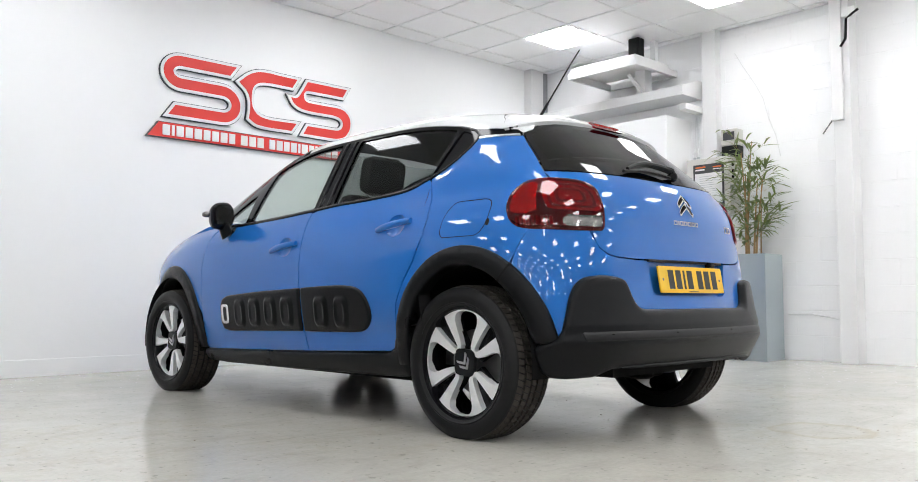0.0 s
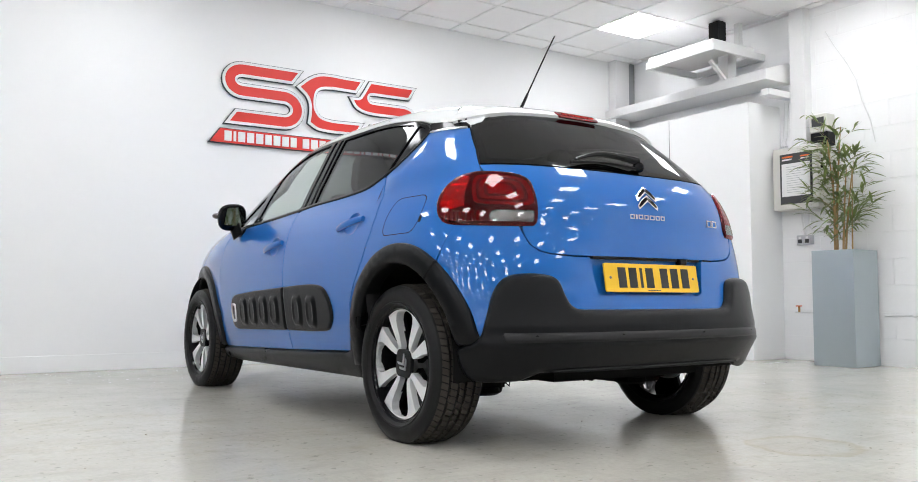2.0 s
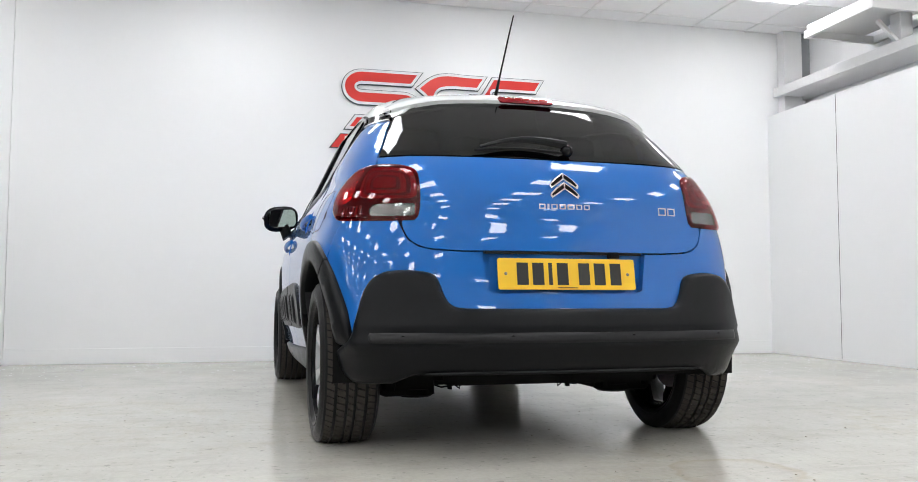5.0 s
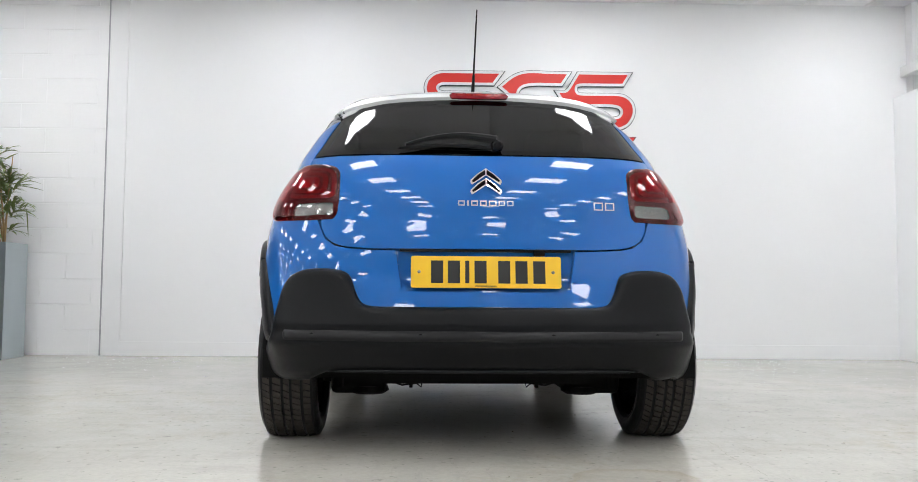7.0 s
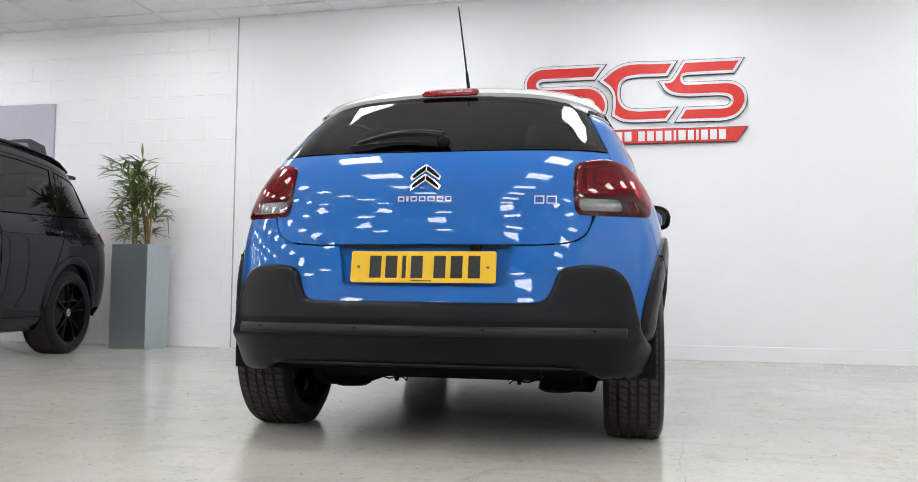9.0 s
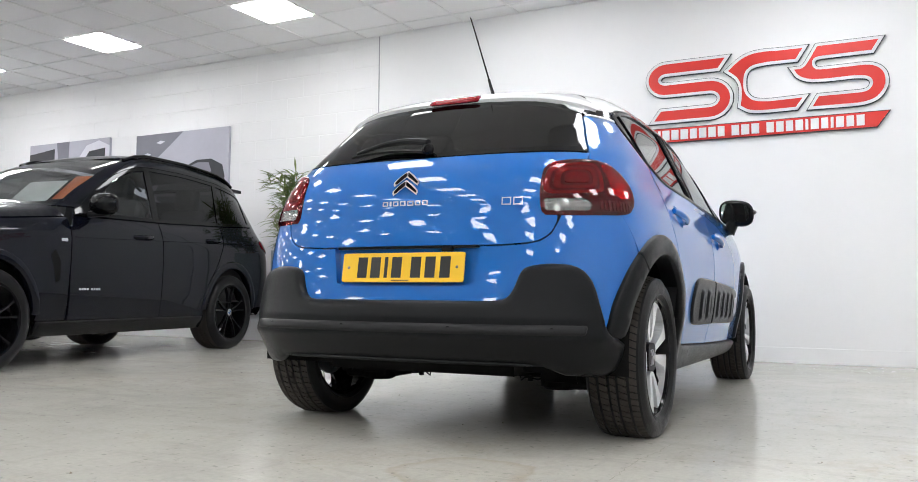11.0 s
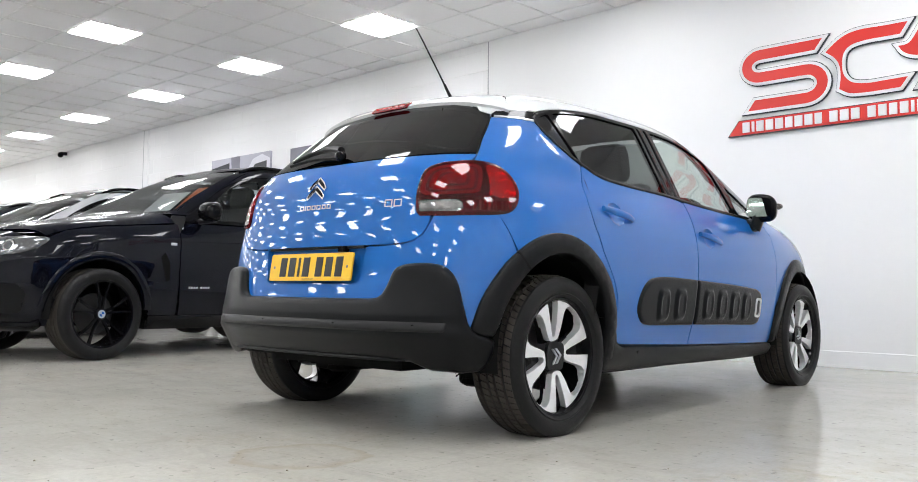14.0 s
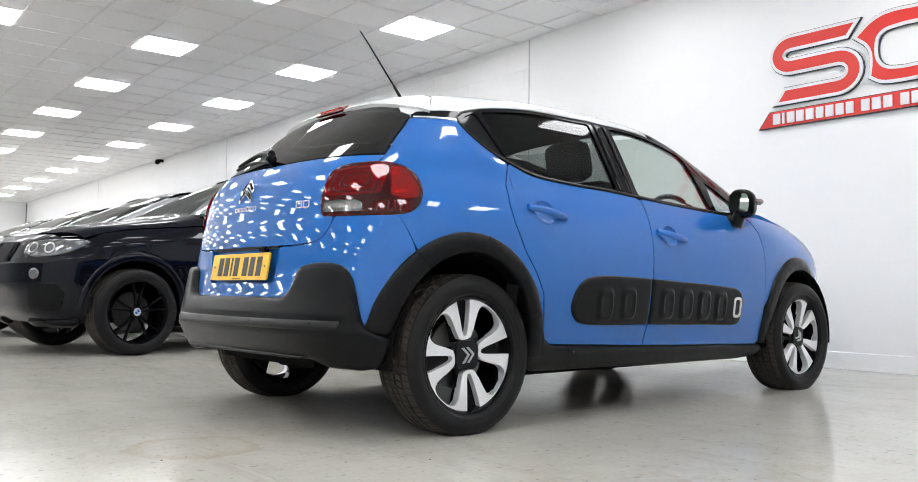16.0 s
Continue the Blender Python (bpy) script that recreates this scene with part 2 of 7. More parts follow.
def tube(path, radius, sides=8, taper=None):
    bm = bmesh.new()
    pts = [Vector(p) for p in path]
    rings = []
    for i, p in enumerate(pts):
        d = (pts[min(i + 1, len(pts) - 1)] - pts[max(i - 1, 0)]).normalized()
        a = d.orthogonal().normalized()
        c = d.cross(a)
        r = radius if taper is None else radius + (taper - radius) * i / (len(pts) - 1)
        rings.append([bm.verts.new(p + (a * math.cos(k * 2 * math.pi / sides) + c * math.sin(k * 2 * math.pi / sides)) * r) for k in range(sides)])
    for r0, r1 in zip(rings, rings[1:]):
        for k in range(sides):
            bm.faces.new((r0[k], r0[(k + 1) % sides], r1[(k + 1) % sides], r1[k]))
    bm.faces.new(rings[0][::-1])
    bm.faces.new(rings[-1])
    return bm


def lathe(bm, profile, sides=64, centre=(0, 0, 0), closed=False):
    """Turns a profile of (axial x, radius) about the x axis."""
    rings = []
    for x, r in profile:
        rings.append([bm.verts.new((centre[0] + x, centre[1] + r * math.cos(k * 2 * math.pi / sides), centre[2] + r * math.sin(k * 2 * math.pi / sides))) for k in range(sides)])
    for r0, r1 in zip(rings, rings[1:]):
        for k in range(sides):
            bm.faces.new((r0[k], r0[(k + 1) % sides], r1[(k + 1) % sides], r1[k]))
    if closed:
        bm.faces.new(rings[0][::-1])
        bm.faces.new(rings[-1])
    return bm


# ---- the hall ----
X0, X1, Y0, Y1, ZC = -27.0, 4.44, -11.6, 4.045, 3.235
YB = 4.07           # face of the blockwork beyond the column
T = 0.59            # ceiling module
TX, TY = 3.46 + T / 2, 2.91 + T / 2   # a crossing of the ceiling grid


def structure(name, bm, mat, label="", category=""):
    ob = part(name, bm, mat)
    ob.matrix_basis = ROOM
    return tagged(ob, label, category, kind="structure")


structure("floor", box((X0, Y0, -0.2), (X1 + 0.3, Y1 + 0.3, 0.0)), FLOOR, "light grey painted concrete showroom floor", "floor")
# never in view: added, and kept grey to cut the light from behind
structure("unseen_wall_south", box((X0, Y0 - 0.25, 0), (X1, Y0, 3.6)), SHADE_GREY, "unseen grey wall added to dim the light from the south", "wall")
structure("wall_west", box((X0 - 0.25, Y0, 0), (X0, Y1, 3.6)), WALL_WHITE, "plain white wall", "wall")
structure("wall_north", box((-2.972, Y1, 0), (X1 + 0.3, YB + 0.25, 3.6)), WALL_WHITE, "smooth white boarded wall", "wall")
structure("wall_east", box((X1 + 0.006, Y0, 0), (X1 + 0.3, Y1, 3.6)), BRICK_WHITE, "white painted blockwork wall", "wall")
structure("wall_north_block", box((X0, YB, 0), (-2.955, YB + 0.25, 3.6)), BRICK_WHITE, "white painted blockwork wall", "wall")

# ceiling: grid rails and sagging-free tiles, in one mesh
LAMPS = [(3.46 - 4 * T * i, 2.91 - 3 * T * j) for i in range(13) for j in range(8)]
lit = {(round((x - TX) / T - 0.5), round((y - TY) / T - 0.5)) for x, y in LAMPS}
bm = bmesh.new()
i0, i1 = int((X0 - TX) / T) - 1, int((X1 - TX) / T) + 1
j0, j1 = int((Y0 - TY) / T) - 1, int((YB - TY) / T) + 1
rng = random.Random(4)
for i in range(i0, i1 + 1):
    for j in range(j0, j1 + 1):
        if (i, j) in lit:
            continue
        xa, ya = TX + i * T, TY + j * T
        lift = 0.006 + rng.random() * 0.004
        vs = [bm.verts.new((xa + dx * T, ya + dy * T, ZC + lift)) for dx, dy in ((0.02, 0.02), (0.02, 0.98), (0.98, 0.98), (0.98, 0.02))]
        bm.faces.new(vs)
ceil = part("ceiling", bm, TILE_WHITE)
ceil.matrix_basis = ROOM
tagged(ceil, "suspended ceiling of white square tiles", "ceiling", kind="structure")
bm = bmesh.new()
for i in range(i0, i1 + 2):
    add_box(bm, (TX + i * T - 0.012, Y0, ZC), (TX + i * T + 0.012, YB, ZC + 0.03))
for j in range(j0, j1 + 2):
    add_box(bm, (X0, TY + j * T - 0.012, ZC + 0.001), (X1, TY + j * T + 0.012, ZC + 0.031))
grid = part("ceiling_grid_rails", bm, RAIL_WHITE)
grid.matrix_basis = ROOM
tagged(grid, "white metal ceiling grid rails", "ceiling grid", kind="structure")
structure("ceiling_void", box((X0, Y0, ZC + 0.10), (X1 + 0.3, Y1 + 0.3, ZC + 0.2)), DARK, "roof above the tiles", "roof")

DIFFUSER = material("lamp_diffuser", (0.9, 0.9, 0.9), 0.6, 0, 0.0, emit=(0.962, 0.972, 1.0), strength=LAMP)


def ceiling_panel(x, y):
    ob = thing("ceiling_light", "square white flat ceiling light panel, lit", "ceiling light", ROOM @ pose(x, y, ZC), "ceiling light panels")
    h = T / 2 - 0.012
    bm = bmesh.new()
    for a in ((-h, -h, h, -h + 0.014), (-h, h - 0.014, h, h), (-h, -h + 0.014, -h + 0.014, h - 0.014), (h - 0.014, -h + 0.014, h, h - 0.014)):
        add_box(bm, (a[0], a[1], 0.002), (a[2], a[3], 0.02))
    part("frame", bm, RAIL_WHITE, ob)
    g = h - 0.014
    part("diffuser", box((-g, -g, -0.010), (g, g, 0.010), 0.003), DIFFUSER, ob, "glowing white diffuser standing proud of the ceiling")
    return ob


first = ceiling_panel(*LAMPS[0])
for x, y in LAMPS[1:]:
    copy_thing(first, ROOM @ pose(x, y, ZC))


# ---- car bodies as smooth skins ----
from mathutils.geometry import delaunay_2d_cdt


def table(*knots, sigma=0.018):
    """A smooth function of height through a few knots (z, value)."""
    zs = np.arange(-0.3, 2.4, 0.003)
    v = np.interp(zs, [k[0] for k in knots], [k[1] for k in knots])
    k = np.exp(-0.5 * (np.arange(-30, 31) * 0.003 / sigma) ** 2)
    pad = np.concatenate([np.full(30, v[0]), v, np.full(30, v[-1])])
    v = np.convolve(pad, k / k.sum(), "valid")
    return lambda z: np.interp(z, zs, v)


class Skin:
    """Outer form of a car. At each height its plan is a rounded box: half width W, rear end R, front end E,
    with exponents nr and nf for the corners; the roof height is a function of the place."""

    def __init__(self, W, R, E, nr, nf, yc, roof, k, crown):
        self.crown = crown
        self.W, self.R, self.E, self.nr, self.nf, self.yc, self.roof, self.k = W, R, E, nr, nf, yc, roof, k

    def f(self, p):
        x, y, z = np.abs(p[:, 0]), p[:, 1], p[:, 2]
        back = y < self.yc
        eta = np.where(back, (self.yc - y) / (self.yc - self.R(z) - self.crown(z) * x * x), (y - self.yc) / (self.E(z) - self.yc))
        n = np.where(back, self.nr(z), self.nf(z))
        a = ((x / self.W(z)) ** n + np.maximum(eta, 0) ** n) ** (1 / n) - 1
        a = a * 0.8
        b = z - self.roof(p[:, 0], y)
        h = np.maximum(self.k - np.abs(a - b), 0) / self.k
        return np.maximum(a, b) + h * h * self.k / 4

    def cast(self, o, d, far):
        lo, hi = np.zeros(len(o)), np.full(len(o), far)
        for _ in range(34):
            mid = (lo + hi) / 2
            inside = self.f(o + d * mid[:, None]) < 0
            hi = np.where(inside, mid, hi)
            lo = np.where(inside, lo, mid)
        p = o + d * hi[:, None]
        e = 0.004
        g = np.stack([self.f(p + np.eye(3)[i] * e) - self.f(p - np.eye(3)[i] * e) for i in range(3)], 1)
        return p, g / np.linalg.norm(g, axis=1)[:, None]


def rays(mode, uv, axis):
    """Rays towards the skin for points (u, v): side (y, z), rear (x, z), wrap (x on a plane, z), arc (angle, y), lip (x, angle), top (x, y)."""
    u, v = uv[:, 0], uv[:, 1]
    one, nul = np.ones(len(u)), np.zeros(len(u))
    if mode == "side":
        return np.stack([2 * one, u, v], 1), np.stack([-one, nul, nul], 1), 2.0
    if mode == "rear":
        return np.stack([u, axis - 3 * one, v], 1), np.stack([nul, one, nul], 1), 3.0
    if mode == "front":
        return np.stack([u, axis + 3 * one, v], 1), np.stack([nul, -one, nul], 1), 4.5
    if mode == "wrap":
        a = np.arctan2(u, 1.2)
        d = np.stack([np.sin(a), -np.cos(a), nul], 1)
        return np.stack([nul, axis * one, v], 1) + d * 3, -d, 3.0
    if mode == "wrapf":
        a = np.arctan2(u, 1.2)
        d = np.stack([np.sin(a), np.cos(a), nul], 1)
        return np.stack([nul, axis * one, v], 1) + d * 3, -d, 3.0
    if mode == "arc":
        a = np.radians(u)
        d = np.stack([np.sin(a), nul, np.cos(a)], 1)
        return np.stack([nul, v, axis * one], 1) + d * 2, -d, 2.0
    if mode == "lip":
        a = np.radians(v)
        d = np.stack([nul, -np.cos(a), np.sin(a)], 1)
        return np.stack([u, axis * one, 1.15 * one], 1) + d * 2, -d, 2.0
    return np.stack([u, v, 3 * one], 1), np.stack([nul, nul, -one], 1), 3.0


def inside_poly(pts, poly):
    x, y = pts[:, 0], pts[:, 1]
    c = np.zeros(len(pts), bool)
    n = len(poly)
    for i in range(n):
        (x0, y0), (x1, y1) = poly[i], poly[(i + 1) % n]
        if y0 == y1:
            continue
        t = ((y0 > y) != (y1 > y)) & (x < (x1 - x0) * (y - y0) / (y1 - y0) + x0)
        c ^= t
    return c


def edge_distance(pts, loops):
    d = np.full(len(pts), 1e9)
    for poly in loops:
        q = np.array(poly)
        for a, b in zip(q, np.roll(q, -1, 0)):
            ab = b - a
            t = np.clip(((pts - a) @ ab) / max(ab @ ab, 1e-12), 0, 1)
            d = np.minimum(d, np.hypot(*(pts - a - t[:, None] * ab).T))
    return d


def rounded(poly, r=0.03, steps=4):
    """Rounds the corners of a closed outline."""
    out, n = [], len(poly)
    for i in range(n):
        p0, p, p1 = Vector(poly[i - 1]), Vector(poly[i]), Vector(poly[(i + 1) % n])
        a, b = p0 - p, p1 - p
        k = min(r, a.length * 0.45, b.length * 0.45)
        s, e = p + a.normalized() * k, p + b.normalized() * k
        for j in range(steps + 1):
            t = j / steps
            out.append(tuple(s.lerp(p, t).lerp(p.lerp(e, t), t)))
    return out


def ellipse(cy, cz, a, b, t0, t1, n=40):
    return [(cy + a * math.cos(radians(t0 + (t1 - t0) * i / n)), cz + b * math.sin(radians(t0 + (t1 - t0) * i / n))) for i in range(n + 1)]


def smooth_line(pts, n=8):
    """Catmull-Rom through a few points."""
    p = [Vector(q) for q in pts]
    p = [p[0] * 2 - p[1], *p, p[-1] * 2 - p[-2]]
    out = []
    for i in range(1, len(p) - 2):
        for j in range(n):
            t = j / n
            out.append(tuple(0.5 * (2 * p[i] + (p[i + 1] - p[i - 1]) * t + (2 * p[i - 1] - 5 * p[i] + 4 * p[i + 1] - p[i + 2]) * t * t + (3 * p[i] - p[i - 1] - 3 * p[i + 1] + p[i + 2]) * t ** 3)))
    return out + [tuple(p[-2])]


def divided(poly, step):
    out = []
    for a, b in zip(poly, poly[1:] + poly[:1]):
        n = max(1, int(math.ceil(math.dist(a, b) / step)))
        out += [(a[0] + (b[0] - a[0]) * i / n, a[1] + (b[1] - a[1]) * i / n) for i in range(n)]
    return out


def panel(skin, name, mode, loops, mat, parent, step=0.03, off=0.0, thick=0.02, soft=0.0, axis=0.6, mirror=False, label="", flat_edge=True, aspect=1.0, bulge=None):
    """A sheet of the car's skin inside the first loop and outside the others, with a turned-in rim. soft: how far in from its
    border the sheet rises to its full offset."""
    loops = [[(float(a), float(b)) for a, b in lp] for lp in loops]
    sc = np.array([1.0, aspect])
    loops = [divided([(a, b * aspect) for a, b in lp], step * 0.7) for lp in loops]
    q = np.array(loops[0])
    lo, hi = q.min(0), q.max(0)
    gx, gy = np.meshgrid(np.arange(lo[0] + step * 0.37, hi[0], step), np.arange(lo[1] + step * 0.41, hi[1], step * 0.87))
    gx = gx + (np.arange(gx.shape[0]) % 2)[:, None] * step * 0.5
    pts = np.stack([gx.ravel(), gy.ravel()], 1)
    keep = inside_poly(pts, loops[0])
    for h in loops[1:]:
        keep &= ~inside_poly(pts, h)
    pts = pts[keep]
    if len(pts):
        pts = pts[edge_distance(pts, loops) > step * 0.42]
    ring, edges, k = [], [], 0
    for lp in loops:
        ring += lp
        edges += [(k + i, k + (i + 1) % len(lp)) for i in range(len(lp))]
        k += len(lp)
    extra = []
    if soft > 0:
        # two rows close to the border carry the rounded edge
        for lp in loops:
            p = np.array(lp)
            t = np.roll(p, -1, 0) - np.roll(p, 1, 0)
            nrm = np.stack([-t[:, 1], t[:, 0]], 1) / np.maximum(np.linalg.norm(t, axis=1), 1e-9)[:, None]
            for s in (0.25, 0.6):
                for sg in (1, -1):
                    c = p + nrm * sg * soft * s
                    ok = inside_poly(c, loops[0])
                    for h in loops[1:]:
                        ok &= ~inside_poly(c, h)
                    c = c[ok]
                    c = c[edge_distance(c, loops) > soft * s * 0.9] if len(c) else c
                    extra.append(c)
        every = np.concatenate(extra) if extra else np.zeros((0, 2))
        kept = []
        for c in every:
            if not kept or np.hypot(*(np.array(kept) - c).T).min() > soft * 0.22:
                kept.append(c)
        extra = [np.array(kept)] if kept else []
        pts = pts[edge_distance(pts, loops) > max(soft * 0.8, soft * 0.6 + step * 0.5)] if len(pts) else pts
    allp = np.concatenate([np.array(ring), *extra, pts]) if len(pts) or extra else np.array(ring)
    vs, _, fs, ov, _, _ = delaunay_2d_cdt([Vector(p) for p in allp], edges, [], 0, 1e-7)
    vs = np.array([tuple(v) for v in vs])
    tri = np.array([tuple(f) for f in fs if len(f) == 3])
    cen = vs[tri].mean(1)
    ok = inside_poly(cen, loops[0])
    for h in loops[1:]:
        ok &= ~inside_poly(cen, h)
    tri = tri[ok]
    used = np.unique(tri)
    remap = -np.ones(len(vs), int)
    remap[used] = np.arange(len(used))
    vs, tri = vs[used], remap[tri]
    o, d, far = rays(mode, vs / sc, axis)
    p, n = skin.cast(o, d, far)
    amount = np.full(len(p), off)
    if soft > 0:
        dist = np.clip(edge_distance(vs, loops) / soft, 0, 1)
        amount = off * np.sqrt(np.clip(1 - (1 - dist) ** 2, 0, 1))
    if bulge is not None:
        amount = amount + bulge(vs / sc)
    top = p + n * amount[:, None]
    # orient outwards
    a, b, c = top[tri[:, 0]], top[tri[:, 1]], top[tri[:, 2]]
    fn = np.cross(b - a, c - a)
    flip = (fn * n[tri[:, 0]]).sum(1) < 0
    tri[flip] = tri[flip][:, ::-1]
    count = {}
    for f in tri:
        for i in range(3):
            e = (f[i], f[(i + 1) % 3])
            count[e] = count.get(e, 0) + 1
    border = [e for e in count if (e[1], e[0]) not in count]
    verts, faces, nor = list(top), [tuple(f) for f in tri], list(n)
    ids = {}
    base = p - n * thick
    for e in border:
        for i in e:
            if i not in ids:
                ids[i] = len(verts)
                verts += [top[i], base[i]]
                nor += [n[i], n[i]]
    faces += [(ids[e1], ids[e0], ids[e0] + 1, ids[e1] + 1) for e0, e1 in border]
    verts, nor = np.array(verts), np.array(nor)
    if mirror:
        verts, nor = verts * (-1, 1, 1), nor * (-1, 1, 1)
        faces = [f[::-1] for f in faces]
    ob = mesh_object(name, verts, faces, mat, parent, label, smooth=True)
    me = ob.data
    if soft == 0 and bulge is None:
        ntop = len(top)
        loops_n = np.zeros((len(me.loops), 3))
        vi = np.zeros(len(me.loops), int)
        me.loops.foreach_get("vertex_index", vi)
        me.normals_split_custom_set([tuple(nor[i]) if i < ntop else (0.0, 0.0, 0.0) for i in vi])
    return ob


def both(skin, name, *args, **kw):
    a = panel(skin, name, *args, **kw)
    b = panel(skin, name, *args, mirror=True, **kw)
    return a, b


# ---- the blue hatchback ----
def roof_c(x, y):
    c = np.interp(y, [-0.5, -0.25, -0.15, 0.0, 0.2, 0.5, 0.9, 1.2, 1.5, 2.0, 3.5], [1.33, 1.362, 1.380, 1.412, 1.439, 1.460, 1.467, 1.464, 1.448, 1.40, 1.30])
    return c - 0.055 * (x / 0.6) ** 2


_ys = np.arange(-1.0, 4.0, 0.02)
_yk = np.exp(-0.5 * (np.arange(-15, 16) * 0.02 / 0.08) ** 2)
_rc = np.convolve(np.concatenate([np.full(15, roof_c(0.0, _ys)[0]), roof_c(0.0, _ys), np.full(15, roof_c(0.0, _ys)[-1])]), _yk / _yk.sum(), "valid")

HATCH = Skin(
    W=table((0.15, 0.74), (0.25, 0.795), (0.32, 0.805), (0.45, 0.835), (0.58, 0.850), (0.72, 0.850), (0.80, 0.841), (0.88, 0.822), (0.95, 0.793), (1.0, 0.762), (1.1, 0.720), (1.2, 0.673), (1.3, 0.626), (1.4, 0.575), (1.5, 0.525)),
    R=table((0.15, -0.42), (0.22, -0.50), (0.29, -0.585), (0.36, -0.612), (0.44, -0.625), (0.52, -0.608), (0.62, -0.5925), (0.66, -0.5895), (0.70, -0.5868), (0.74, -0.5835), (0.76, -0.5822), (0.78, -0.5803), (0.80, -0.5778), (0.82, -0.5752), (0.84, -0.5733), (0.866, -0.5720), (0.89, -0.5702), (0.92, -0.566), (0.95, -0.558), (0.98, -0.5475), (1.01, -0.532), (1.04, -0.511), (1.07, -0.483), (1.09, -0.464), (1.2, -0.339), (1.34, -0.168), (1.40, -0.10), (1.5, 0.02), sigma=0.012),
    E=table((0.15, 3.05), (0.3, 3.31), (0.5, 3.36), (0.65, 3.33), (0.75, 3.29), (0.82, 3.22), (0.88, 3.12), (0.94, 2.96), (1.0, 2.70), (1.05, 2.50), (1.2, 2.16), (1.35, 1.80), (1.45, 1.54), (1.5, 1.4), sigma=0.025),
    nr=table((0.3, 6.6), (0.5, 6.3), (0.7, 6.4), (0.85, 6.2), (1.0, 5.75), (1.15, 5.2), (1.3, 4.7)),
    nf=table((0.3, 4.0), (0.6, 3.8), (0.85, 4.2), (1.0, 4.5), (1.3, 5.0)),
    yc=0.6, k=0.07,
    crown=table((0.40, 0.10), (0.58, 0.12), (0.85, 0.17), (1.05, 0.17), (1.25, 0.13), (1.4, 0.10), sigma=0.05),
    roof=lambda x, y: np.interp(y, _ys, _rc) - 0.055 * (x / 0.6) ** 2)

BELT = smooth_line([(2.03, 0.968), (1.87, 0.966), (1.44, 0.982), (1.11, 1.002), (0.9, 1.017), (0.62, 1.027), (0.40, 1.045), (0.27, 1.088)], 5)
DLO_TOP = smooth_line([(0.062, 1.275), (0.10, 1.302), (0.19, 1.327), (0.36, 1.355), (0.55, 1.372), (0.8, 1.375), (1.05, 1.374), (1.34, 1.362), (1.62, 1.305), (1.90, 1.212), (2.15, 1.105)], 5)
DLO_REAR = [(0.27, 1.088), (0.20, 1.118), (0.14, 1.158), (0.085, 1.21), (0.064, 1.245)]


def inset_line(line, d):
    return [(y, z + d) for y, z in line]


